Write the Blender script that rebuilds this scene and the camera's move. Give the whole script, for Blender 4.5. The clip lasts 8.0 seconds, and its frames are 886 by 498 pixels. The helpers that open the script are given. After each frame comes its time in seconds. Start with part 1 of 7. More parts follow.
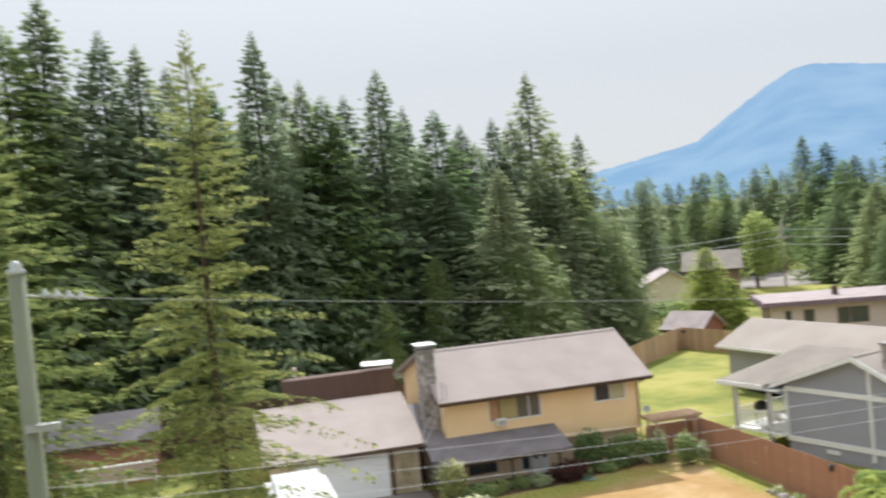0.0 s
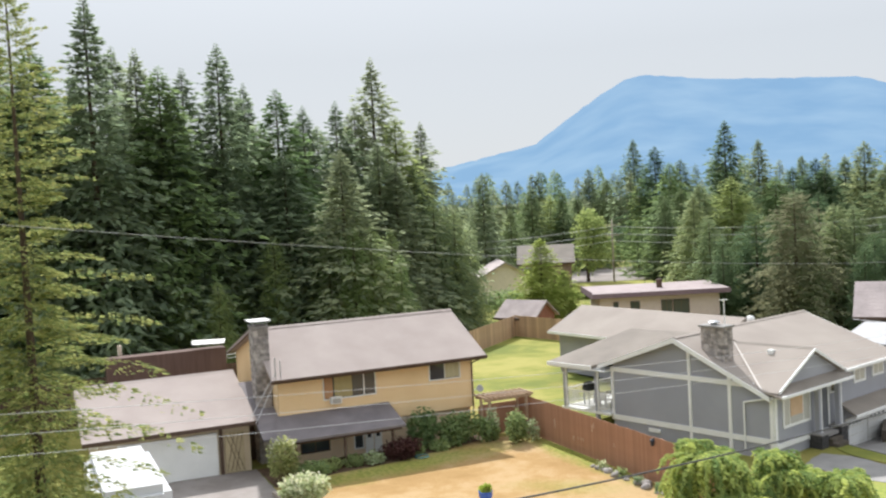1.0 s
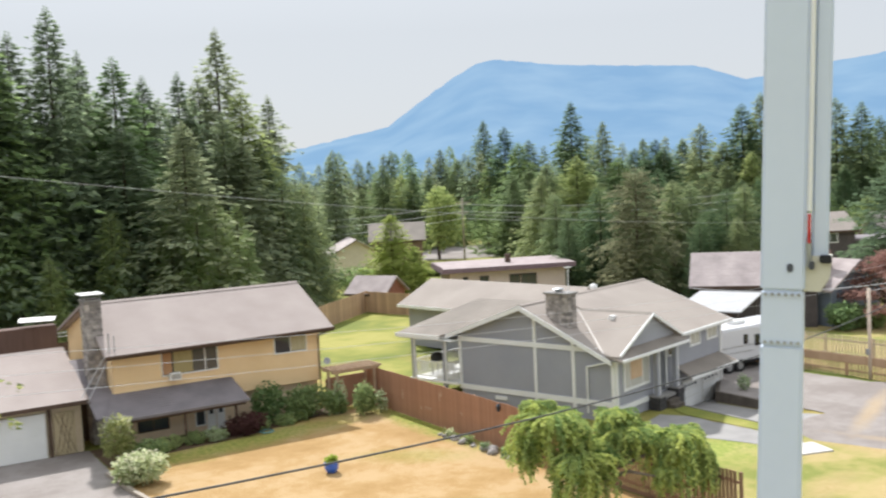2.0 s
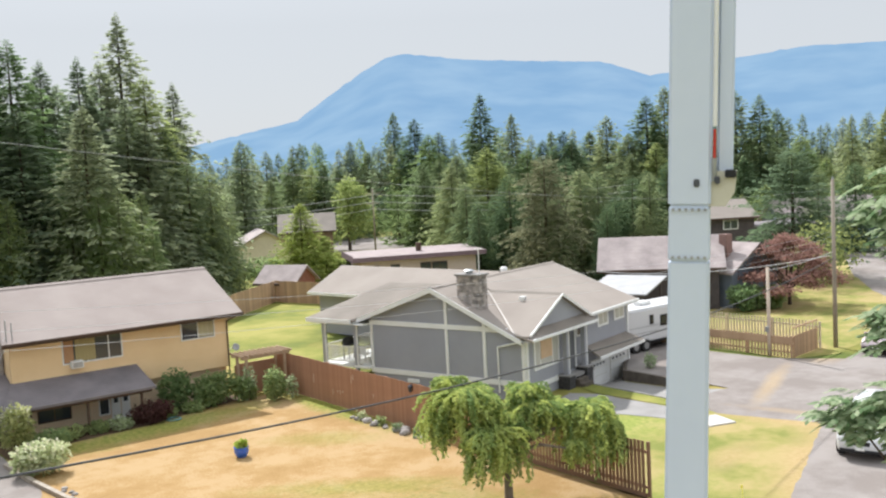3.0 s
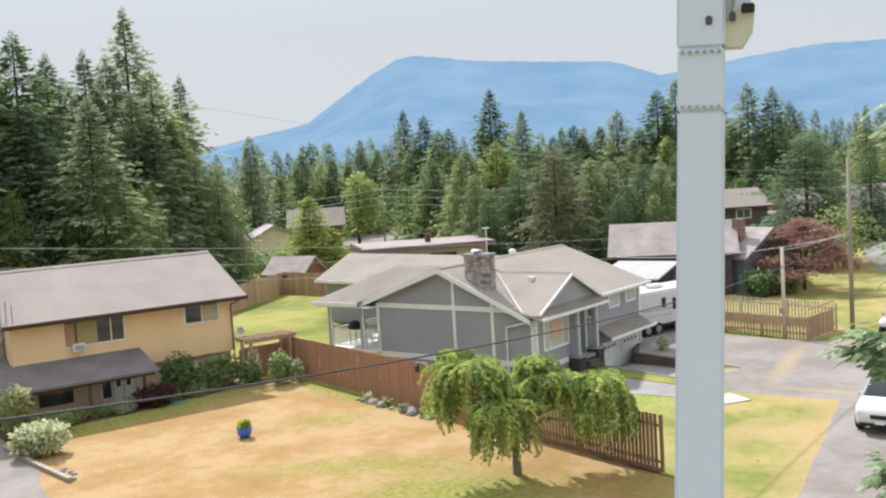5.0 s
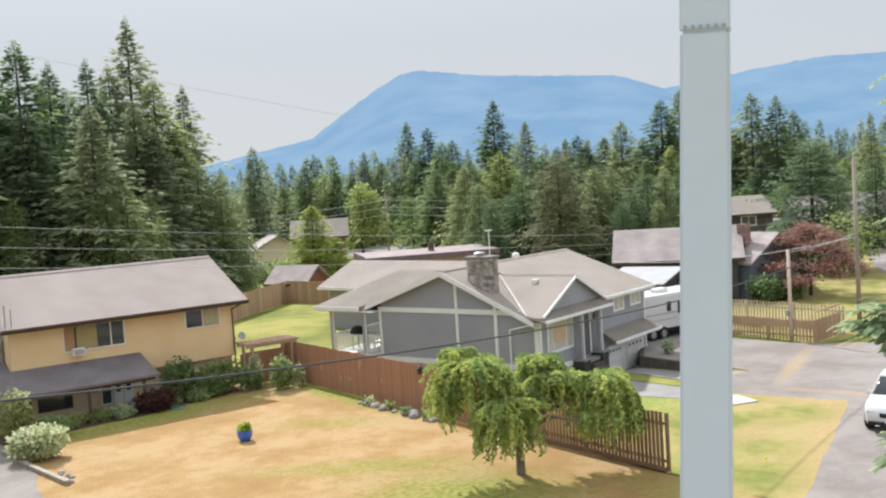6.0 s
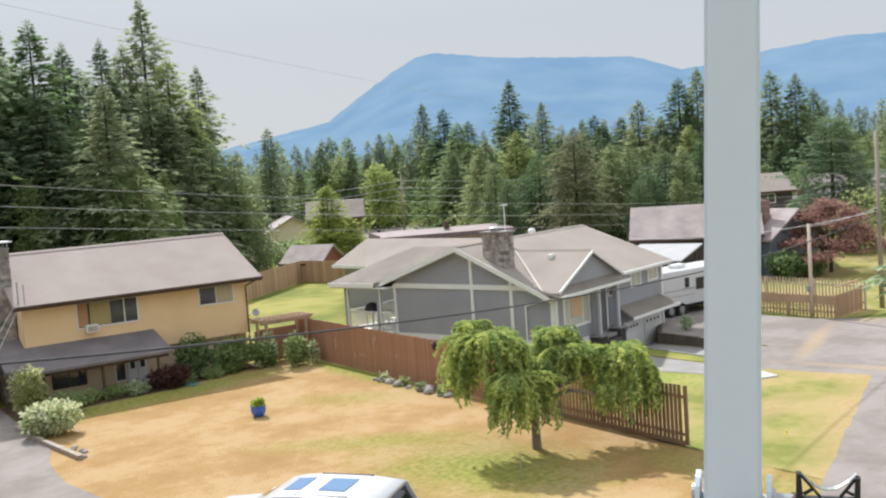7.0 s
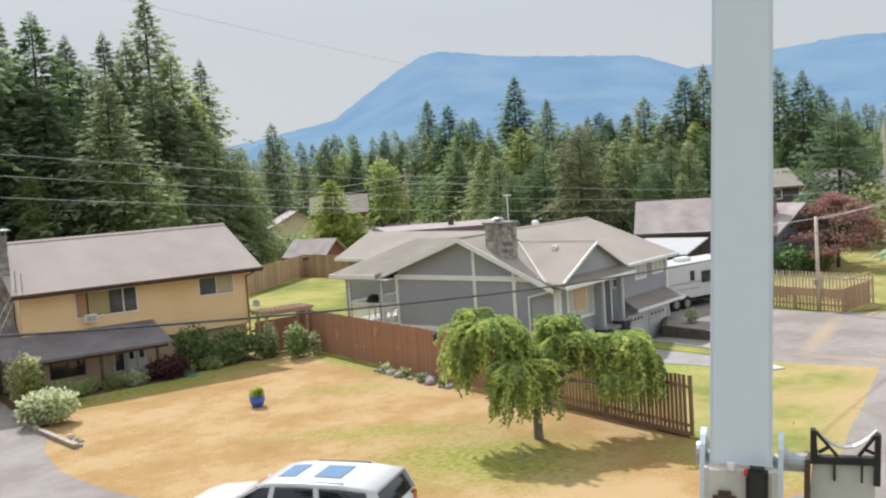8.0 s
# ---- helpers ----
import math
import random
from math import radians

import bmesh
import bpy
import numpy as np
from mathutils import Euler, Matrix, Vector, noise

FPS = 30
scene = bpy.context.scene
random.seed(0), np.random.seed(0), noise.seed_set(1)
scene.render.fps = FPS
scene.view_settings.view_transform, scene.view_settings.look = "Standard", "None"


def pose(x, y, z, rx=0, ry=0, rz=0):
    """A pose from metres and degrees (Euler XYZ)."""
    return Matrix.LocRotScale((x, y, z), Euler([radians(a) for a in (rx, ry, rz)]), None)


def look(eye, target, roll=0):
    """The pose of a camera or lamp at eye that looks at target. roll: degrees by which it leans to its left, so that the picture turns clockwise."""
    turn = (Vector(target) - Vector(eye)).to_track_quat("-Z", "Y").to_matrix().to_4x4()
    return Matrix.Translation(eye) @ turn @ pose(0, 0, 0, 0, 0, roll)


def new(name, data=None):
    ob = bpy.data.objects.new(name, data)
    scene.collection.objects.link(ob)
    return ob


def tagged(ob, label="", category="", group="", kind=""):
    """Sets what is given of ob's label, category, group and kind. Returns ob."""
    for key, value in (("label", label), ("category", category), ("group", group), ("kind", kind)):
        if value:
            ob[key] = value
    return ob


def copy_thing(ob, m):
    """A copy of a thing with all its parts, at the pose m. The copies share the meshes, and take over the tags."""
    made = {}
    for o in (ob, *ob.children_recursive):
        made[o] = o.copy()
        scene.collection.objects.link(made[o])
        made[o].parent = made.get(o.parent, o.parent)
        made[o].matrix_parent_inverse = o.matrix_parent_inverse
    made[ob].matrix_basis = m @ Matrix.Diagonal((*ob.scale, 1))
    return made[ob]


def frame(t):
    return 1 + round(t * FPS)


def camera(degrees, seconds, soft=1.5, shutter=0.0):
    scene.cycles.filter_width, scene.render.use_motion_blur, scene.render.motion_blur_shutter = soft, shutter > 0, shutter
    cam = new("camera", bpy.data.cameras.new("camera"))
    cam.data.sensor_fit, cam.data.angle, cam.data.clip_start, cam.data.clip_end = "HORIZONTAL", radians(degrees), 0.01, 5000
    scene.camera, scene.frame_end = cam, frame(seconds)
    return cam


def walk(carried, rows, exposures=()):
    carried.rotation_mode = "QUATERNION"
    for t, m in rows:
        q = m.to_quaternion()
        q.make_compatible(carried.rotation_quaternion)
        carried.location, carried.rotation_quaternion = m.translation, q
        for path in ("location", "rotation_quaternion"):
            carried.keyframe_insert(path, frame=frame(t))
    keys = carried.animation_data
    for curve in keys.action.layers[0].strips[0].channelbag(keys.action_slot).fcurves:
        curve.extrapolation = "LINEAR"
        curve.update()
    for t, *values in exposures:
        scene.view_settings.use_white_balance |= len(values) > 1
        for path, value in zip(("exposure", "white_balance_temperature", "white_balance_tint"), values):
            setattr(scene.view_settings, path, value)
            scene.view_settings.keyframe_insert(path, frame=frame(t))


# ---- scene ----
cam = camera(48.7, 8.0, soft=2.2, shutter=0.4)
PATH = [
    (0, (-0.597, -2.154, 12.944), (-0.108, -0.215, 12.89), -5.2),
    (0.5, (-0.53, -1.97, 12.5), (0.186, -0.104, 12.416), -3.2),
    (1, (-0.52, -1.764, 12.048), (0.276, 0.069, 11.96), -3.1),
    (1.5, (-0.2, -1.5, 11.7), (0.698, 0.281, 11.556), -3.1),
    (2, (0.086, -1.236, 11.336), (1.143, 0.457, 11.197), -2.9),
    (3.5, (0.125, -1.113, 10.447), (1.344, 0.463, 10.274), -3.1),
    (4, (0.264, -0.962, 10.135), (1.484, 0.612, 9.956), -3.1),
    (4.5, (0.517, -0.773, 9.899), (1.711, 0.822, 9.726), -3.3),
    (6, (0.979, -0.384, 9.045), (2.16, 1.225, 8.921), -3.7),
    (6.5, (1.13, -0.214, 8.828), (2.293, 1.408, 8.691), -3.8),
    (7, (1.307, -0.035, 8.64), (2.458, 1.594, 8.484), -4.0),
    (7.5, (1.5, 0.141, 8.434), (2.641, 1.775, 8.272), -4.4),
    (8, (1.662, 0.291, 8.228), (2.804, 1.926, 8.07), -3.8),
]
walk(cam, [(t, look(eye, target, roll)) for t, eye, target, roll in PATH], [(0, 0.60, 6000, 11), (2, 0.59, 6000, 11), (4, 0.52, 6000, 11), (6, 0.47, 6000, 11), (8, 0.37, 6000, 11)])

# ---- world, sun and exposure ----
SUN_AZ, SUN_EL = 12.0, 44.0          # degrees clockwise from +y, and up
world = bpy.data.worlds.new("world")
scene.world = world
world.use_nodes = True
wt = world.node_tree
sky = wt.nodes.new("ShaderNodeTexSky")
sky.sky_type, sky.sun_disc = "NISHITA", False
sky.sun_elevation, sky.sun_rotation = radians(SUN_EL), radians(SUN_AZ)
sky.air_density, sky.dust_density, sky.ozone_density = 1.0, 1.5, 1.0
haze = wt.nodes.new("ShaderNodeMix")            # thin summer haze over the clear sky
haze.data_type = "RGBA"
haze.inputs[0].default_value = 0.93
haze.inputs[7].default_value = (6.06, 6.1, 5.93, 1)
wt.links.new(sky.outputs[0], haze.inputs[6])
# the haze brightens with height: unseen sky overhead is raised to fill the shade
way = wt.nodes.new("ShaderNodeTexCoord")
updown = wt.nodes.new("ShaderNodeSeparateXYZ")
glow = wt.nodes.new("ShaderNodeMapRange")
glow.inputs[1].default_value, glow.inputs[2].default_value = 0.15, 1.0
glow.inputs[3].default_value, glow.inputs[4].default_value = 0.87, 1.9
scaled = wt.nodes.new("ShaderNodeVectorMath")
scaled.operation = "SCALE"
wt.links.new(way.outputs["Generated"], updown.inputs[0])
wt.links.new(updown.outputs["Z"], glow.inputs[0])
wt.links.new(haze.outputs[2], scaled.inputs[0])
wt.links.new(glow.outputs[0], scaled.inputs["Scale"])
wt.links.new(scaled.outputs[0], wt.nodes["Background"].inputs[0])
wt.nodes["Background"].inputs[1].default_value = 0.092
sun = new("sun", bpy.data.lights.new("sun", "SUN"))
sun.data.energy, sun.data.angle, sun.data.color = 4.5, radians(1.4), (1.0, 0.945, 0.86)
saz, sel = radians(SUN_AZ), radians(SUN_EL)
sun_way = Vector((math.sin(saz) * math.cos(sel), math.cos(saz) * math.cos(sel), math.sin(sel)))
sun.matrix_world = look(sun_way * 100, (0, 0, 0))


# ---- materials ----
def mat(name, a, b, scale=2.0, rough=0.8, bump=0.0, fine=40.0, metal=0.0, vary=0.0, spec=0.3, stretch=(1, 1, 1), bump_scale=None):
    """Two colours mixed by noise at two scales, with relief; vary: change of lightness from object to object."""
    m = bpy.data.materials.new(name)
    m.use_nodes = True
    t = m.node_tree
    n, l = t.nodes, t.links
    bsdf = n["Principled BSDF"]
    bsdf.inputs["Roughness"].default_value = rough
    bsdf.inputs["Metallic"].default_value = metal
    bsdf.inputs["Specular IOR Level"].default_value = spec
    co = n.new("ShaderNodeTexCoord")
    mp = n.new("ShaderNodeMapping")
    mp.inputs["Scale"].default_value = stretch
    l.new(co.outputs["Object"], mp.inputs[0])
    n1, n2 = n.new("ShaderNodeTexNoise"), n.new("ShaderNodeTexNoise")
    for node, s, det in ((n1, scale, 4), (n2, fine, 3)):
        node.inputs["Scale"].default_value = s
        node.inputs["Detail"].default_value = det
        l.new(mp.outputs[0], node.inputs["Vector"])
    mix = n.new("ShaderNodeMath")
    mix.operation = "MULTIPLY_ADD"
    l.new(n2.outputs[0], mix.inputs[0])
    mix.inputs[1].default_value = 0.45
    l.new(n1.outputs[0], mix.inputs[2])
    ramp = n.new("ShaderNodeMapRange")
    l.new(mix.outputs[0], ramp.inputs[0])
    ramp.inputs[1].default_value, ramp.inputs[2].default_value = 0.45, 1.0
    col = n.new("ShaderNodeMix")
    col.data_type = "RGBA"
    l.new(ramp.outputs[0], col.inputs[0])
    col.inputs[6].default_value, col.inputs[7].default_value = (*a, 1), (*b, 1)
    out = col.outputs[2]
    if vary:
        info = n.new("ShaderNodeObjectInfo")
        hsv = n.new("ShaderNodeHueSaturation")
        mr = n.new("ShaderNodeMapRange")
        l.new(info.outputs["Random"], mr.inputs[0])
        mr.inputs[3].default_value, mr.inputs[4].default_value = 1 - vary, 1 + vary
        l.new(mr.outputs[0], hsv.inputs["Value"])
        l.new(out, hsv.inputs["Color"])
        out = hsv.outputs[0]
    l.new(out, bsdf.inputs["Base Color"])
    if bump:
        bp = n.new("ShaderNodeBump")
        bp.inputs["Strength"].default_value = bump
        bp.inputs["Distance"].default_value = 0.02
        l.new(mix.outputs[0], bp.inputs["Height"])
        l.new(bp.outputs[0], bsdf.inputs["Normal"])
    return m


def leaf_mat(name, a, b, sheer=0.35, vary=0.25, hue=0.03):
    """Leaves that let some light through; colour varies from clump to clump and from plant to plant."""
    m = bpy.data.materials.new(name)
    m.use_nodes = True
    t = m.node_tree
    n, l = t.nodes, t.links
    n.remove(n["Principled BSDF"])
    out = n["Material Output"]
    geo, info = n.new("ShaderNodeNewGeometry"), n.new("ShaderNodeObjectInfo")
    col = n.new("ShaderNodeMix")
    col.data_type = "RGBA"
    l.new(geo.outputs["Random Per Island"], col.inputs[0])
    col.inputs[6].default_value, col.inputs[7].default_value = (*a, 1), (*b, 1)
    hsv = n.new("ShaderNodeHueSaturation")
    mr, mh = n.new("ShaderNodeMapRange"), n.new("ShaderNodeMapRange")
    l.new(info.outputs["Random"], mr.inputs[0])
    mr.inputs[3].default_value, mr.inputs[4].default_value = 1 - vary, 1 + vary
    l.new(mr.outputs[0], hsv.inputs["Value"])
    l.new(info.outputs["Random"], mh.inputs[0])
    mh.inputs[3].default_value, mh.inputs[4].default_value = 0.5 + hue, 0.5 - hue
    l.new(mh.outputs[0], hsv.inputs["Hue"])
    l.new(col.outputs[2], hsv.inputs["Color"])
    d, tr, ms = n.new("ShaderNodeBsdfDiffuse"), n.new("ShaderNodeBsdfTranslucent"), n.new("ShaderNodeMixShader")
    l.new(hsv.outputs[0], d.inputs[0])
    l.new(hsv.outputs[0], tr.inputs[0])
    ms.inputs[0].default_value = sheer
    l.new(d.outputs[0], ms.inputs[1])
    l.new(tr.outputs[0], ms.inputs[2])
    l.new(ms.outputs[0], out.inputs[0])
    return m


def glass_mat(name, tint=(0.05, 0.06, 0.07), rough=0.05):
    m = bpy.data.materials.new(name)
    m.use_nodes = True
    b = m.node_tree.nodes["Principled BSDF"]
    b.inputs["Base Color"].default_value = (*tint, 1)
    b.inputs["Roughness"].default_value = rough
    b.inputs["Specular IOR Level"].default_value = 0.8
    return m


def three_tone(name, cols, scale, rough=0.95, bump=0.4, fine=60, low=0.38, high=0.62, grit=0.3):
    """Ground cover of three colours in patches, with fine grain."""
    m = bpy.data.materials.new(name)
    m.use_nodes = True
    n, l = m.node_tree.nodes, m.node_tree.links
    bsdf = n["Principled BSDF"]
    bsdf.inputs["Roughness"].default_value = rough
    bsdf.inputs["Specular IOR Level"].default_value = 0.1
    co = n.new("ShaderNodeTexCoord")
    big, mid, small = (n.new("ShaderNodeTexNoise") for _ in range(3))
    for node, s, det in ((big, scale, 5), (mid, scale * 6, 4), (small, fine, 2)):
        node.inputs["Scale"].default_value, node.inputs["Detail"].default_value = s, det
        l.new(co.outputs["Object"], node.inputs["Vector"])
    add = n.new("ShaderNodeMath")
    add.operation = "MULTIPLY_ADD"
    l.new(mid.outputs[0], add.inputs[0])
    add.inputs[1].default_value = 0.35
    l.new(big.outputs[0], add.inputs[2])
    sub = n.new("ShaderNodeMath")
    sub.operation = "MULTIPLY_ADD"
    l.new(small.outputs[0], sub.inputs[0])
    sub.inputs[1].default_value = grit
    l.new(add.outputs[0], sub.inputs[2])
    ramp = n.new("ShaderNodeValToRGB")
    e = ramp.color_ramp.elements
    low, high = low + grit / 2 - 0.15, high + grit / 2 - 0.15
    e[0].position, e[0].color = low + 0.33, (*cols[0], 1)
    e[1].position, e[1].color = high + 0.33, (*cols[2], 1)
    k = e.new((low + high) / 2 + 0.33)
    k.color = (*cols[1], 1)
    l.new(sub.outputs[0], ramp.inputs[0])
    l.new(ramp.outputs[0], bsdf.inputs["Base Color"])
    bp = n.new("ShaderNodeBump")
    bp.inputs["Strength"].default_value, bp.inputs["Distance"].default_value = bump, 0.05
    l.new(sub.outputs[0], bp.inputs["Height"])
    l.new(bp.outputs[0], bsdf.inputs["Normal"])
    return m


def spotted(m, cols, spots, ragged=0.5):
    """Other-coloured grass in soft ragged patches (x, y, rx, ry, turn in degrees, strength) over a ground material."""
    n, l = m.node_tree.nodes, m.node_tree.links
    bsdf = n["Principled BSDF"]
    under = bsdf.inputs["Base Color"].links[0].from_socket
    co = n.new("ShaderNodeTexCoord")
    wob, fine = n.new("ShaderNodeTexNoise"), n.new("ShaderNodeTexNoise")
    for node, sc in ((wob, 0.9), (fine, 5.0)):
        node.inputs["Scale"].default_value, node.inputs["Detail"].default_value = sc, 6
        l.new(co.outputs["Object"], node.inputs["Vector"])
    both = n.new("ShaderNodeMath")
    both.operation = "ADD"
    l.new(wob.outputs[0], both.inputs[0])
    l.new(fine.outputs[0], both.inputs[1])
    last = None
    for x, y, rx, ry, turn, strength in spots:
        mp, ln, ad, rg = n.new("ShaderNodeMapping"), n.new("ShaderNodeVectorMath"), n.new("ShaderNodeMath"), n.new("ShaderNodeMapRange")
        mp.vector_type, ln.operation, ad.operation = "TEXTURE", "LENGTH", "MULTIPLY_ADD"
        mp.inputs["Location"].default_value = (x, y, 0)
        mp.inputs["Rotation"].default_value = (0, 0, radians(turn))
        mp.inputs["Scale"].default_value = (rx, ry, 1)
        l.new(co.outputs["Object"], mp.inputs["Vector"])
        l.new(mp.outputs[0], ln.inputs[0])
        l.new(both.outputs[0], ad.inputs[0])
        ad.inputs[1].default_value = ragged * 1.6
        l.new(ln.outputs["Value"], ad.inputs[2])
        l.new(ad.outputs[0], rg.inputs[0])
        rg.inputs[1].default_value, rg.inputs[2].default_value = 1.35 + ragged, 0.55 + ragged
        rg.inputs[3].default_value, rg.inputs[4].default_value = 0.0, strength
        if last is None:
            last = rg.outputs[0]
        else:
            mx = n.new("ShaderNodeMath")
            mx.operation = "MAXIMUM"
            l.new(last, mx.inputs[0])
            l.new(rg.outputs[0], mx.inputs[1])
            last = mx.outputs[0]
    ramp = n.new("ShaderNodeValToRGB")
    e = ramp.color_ramp.elements
    e[0].position, e[0].color, e[1].position, e[1].color = 0.35, (*cols[0], 1), 0.65, (*cols[1], 1)
    l.new(fine.outputs[0], ramp.inputs[0])
    mix = n.new("ShaderNodeMix")
    mix.data_type = "RGBA"
    l.new(last, mix.inputs[0])
    l.new(under, mix.inputs[6])
    l.new(ramp.outputs[0], mix.inputs[7])
    l.new(mix.outputs[2], bsdf.inputs["Base Color"])
    return m


GRASS = three_tone("meadow grass", ((0.10, 0.13, 0.03), (0.20, 0.20, 0.05), (0.32, 0.26, 0.09)), 0.06)
DRY = three_tone("parched lawn", ((0.262, 0.16, 0.062), (0.33, 0.213, 0.09), (0.385, 0.268, 0.138)), 0.3, low=0.22, high=0.74, fine=16, grit=0.5)
spotted(DRY, ((0.15, 0.18, 0.035), (0.28, 0.27, 0.065)), ((18.0, 22.2, 3.2, 4.4, 30, 0.9), (17.6, 27.0, 5.0, 1.2, -38, 0.6), (22.9, 38.0, 1.1, 8.5, 0, 1.0), (14.6, 40.7, 9.0, 1.7, 7, 0.9), (20.0, 33.5, 3.2, 1.3, -40, 0.4), (22.3, 16.5, 1.5, 4.5, 0, 0.6)))
GREEN = three_tone("green lawn", ((0.144, 0.167, 0.0405), (0.221, 0.225, 0.054), (0.302, 0.279, 0.0855)), 0.12)
STREAK = three_tone("half green lawn", ((0.175, 0.195, 0.05), (0.265, 0.245, 0.08), (0.36, 0.285, 0.13)), 0.3, low=0.34, high=0.60)
spotted(STREAK, ((0.33, 0.24, 0.11), (0.43, 0.31, 0.17)), ((29.8, 17.8, 11.0, 1.3, 26, 0.7), (34.3, 21.5, 1.2, 4.5, 10, 0.65), (28.6, 20.2, 3.0, 0.9, 14, 0.65)))
spotted(STREAK, ((0.17, 0.22, 0.045), (0.28, 0.31, 0.075)), ((28.0, 26.2, 7.0, 2.6, -6, 0.9), (25.2, 19.6, 2.6, 1.4, 20, 0.6)))
GRAVEL = three_tone("pale worn asphalt", ((0.211, 0.184, 0.167), (0.248, 0.221, 0.203), (0.279, 0.252, 0.234)), 0.3, bump=0.2, fine=25)
spotted(GRAVEL, ((0.33, 0.25, 0.16), (0.40, 0.31, 0.20)), ((39.5, 25.8, 5.5, 0.55, 25, 0.75), (46.3, 27.3, 2.2, 1.2, 20, 0.7), (36.0, 20.6, 0.5, 4.5, 15, 0.6)))
CONCRETE = mat("concrete", (0.216, 0.207, 0.198), (0.297, 0.284, 0.27), 1.2, 0.9, 0.2)
SOIL = mat("bark mulch soil", (0.06, 0.04, 0.025), (0.14, 0.09, 0.05), 3, 0.95, 0.5)
ROOF = mat("weathered tan shingles", (0.302, 0.252, 0.23), (0.369, 0.315, 0.288), 0.7, 0.9, 0.5, 30, stretch=(1, 1, 1))
ROOF_PLAIN = mat("pale brown shingles", (0.257, 0.221, 0.194), (0.324, 0.284, 0.248), 0.5, 0.9, 0.4, 25)
ROOF_DECK = mat("grey brown shingles", (0.20, 0.175, 0.15), (0.29, 0.255, 0.22), 0.6, 0.9, 0.4, 25)
ROOF_DARK = mat("charcoal shingles", (0.155, 0.14, 0.145), (0.23, 0.205, 0.21), 1.2, 0.9, 0.5, 30)
TAN = mat("tan painted siding", (0.76, 0.55, 0.30), (0.84, 0.63, 0.37), 0.8, 0.7, 0.1)
GREY = mat("slate grey siding", (0.30, 0.305, 0.335), (0.355, 0.36, 0.39), 0.6, 0.7, 0.1)
WHITE = mat("white paint", (0.74, 0.74, 0.72), (0.82, 0.82, 0.80), 1.5, 0.5, 0.05)
BROWN = mat("dark brown trim", (0.07, 0.045, 0.03), (0.11, 0.07, 0.05), 2, 0.7, 0.1)
STONE = mat("cut stone", (0.15, 0.14, 0.14), (0.48, 0.43, 0.39), 3.2, 0.85, 0.6, 14, vary=0.35)
DARK_STONE = mat("dark cut stone", (0.025, 0.025, 0.027), (0.09, 0.085, 0.085), 6, 0.85, 0.6, 14)
SLEEPER = mat("dark timber sleepers", (0.08, 0.067, 0.055), (0.14, 0.118, 0.095), 3, 0.9, 0.4, 18)
MORTAR = mat("grey mortar", (0.30, 0.29, 0.28), (0.38, 0.37, 0.35), 4, 0.95, 0.3)
CEDAR = mat("red brown fence boards", (0.30, 0.155, 0.095), (0.42, 0.235, 0.15), 1.2, 0.85, 0.3, 22, vary=0.10, stretch=(1, 1, 0.25))
PICKET = mat("dark stained slats", (0.20, 0.115, 0.075), (0.31, 0.19, 0.125), 2, 0.85, 0.3, 22, vary=0.2, stretch=(1, 1, 0.25))
FENCE_OLD = mat("weathered fence boards", (0.39, 0.255, 0.155), (0.51, 0.355, 0.225), 2, 0.9, 0.3, 22, vary=0.2, stretch=(1, 1, 0.25))
WOOD_OLD = mat("weathered pole wood", (0.26, 0.22, 0.175), (0.40, 0.35, 0.29), 3, 0.9, 0.4, 25, stretch=(1, 1, 0.1))
POLE_GREEN = mat("treated pole wood", (0.13, 0.15, 0.10), (0.22, 0.23, 0.16), 3, 0.9, 0.4, 25, stretch=(1, 1, 0.1))
BARK = mat("bark", (0.05, 0.035, 0.025), (0.11, 0.08, 0.06), 4, 0.95, 0.6, 20, stretch=(1, 1, 0.3))
BOOM = mat("white enamel", (0.59, 0.655, 0.765), (0.63, 0.695, 0.80), 0.6, 0.35, 0.02, 8, spec=0.5)
CHIP = mat("bare pale wood", (0.55, 0.45, 0.36), (0.66, 0.56, 0.46), 5, 0.9)
RUBBER = mat("black rubber", (0.015, 0.015, 0.017), (0.03, 0.03, 0.03), 4, 0.6, 0.1)
STEEL = mat("galvanised steel", (0.32, 0.33, 0.34), (0.45, 0.46, 0.47), 4, 0.45, 0.1, metal=0.7)
RED = mat("red paint", (0.45, 0.03, 0.02), (0.55, 0.05, 0.04), 2, 0.5)
GLASS = glass_mat("dark window glass")
PANE_SHEEN = mat("pale painted pane reflection", (0.40, 0.36, 0.22), (0.55, 0.50, 0.33), 3, 0.9, 0.2, stretch=(6, 6, 0.4))
PORCELAIN = mat("insulator glaze", (0.36, 0.38, 0.37), (0.46, 0.48, 0.46), 5, 0.2)
WIRE = mat("weathered cable", (0.05, 0.05, 0.05), (0.09, 0.09, 0.09), 5, 0.7)
WIRE_PALE = mat("bare aluminium cable", (0.50, 0.50, 0.51), (0.60, 0.60, 0.61), 5, 0.5)
FIR = leaf_mat("fir needles", (0.235, 0.29, 0.195), (0.385, 0.445, 0.265), 0.62, 0.18, 0.03)
DEEP = leaf_mat("deep green needles", (0.175, 0.24, 0.14), (0.31, 0.38, 0.19), 0.58, 0.35, 0.04)
SPRUCE = leaf_mat("sunny hemlock needles", (0.175, 0.245, 0.095), (0.48, 0.47, 0.175), 0.53)
CEDAR_LEAF = leaf_mat("cedar fronds", (0.235, 0.31, 0.14), (0.385, 0.47, 0.20), 0.62, 0.28, 0.03)
LEAF = leaf_mat("broad leaves", (0.21, 0.29, 0.13), (0.37, 0.45, 0.20), 0.6)
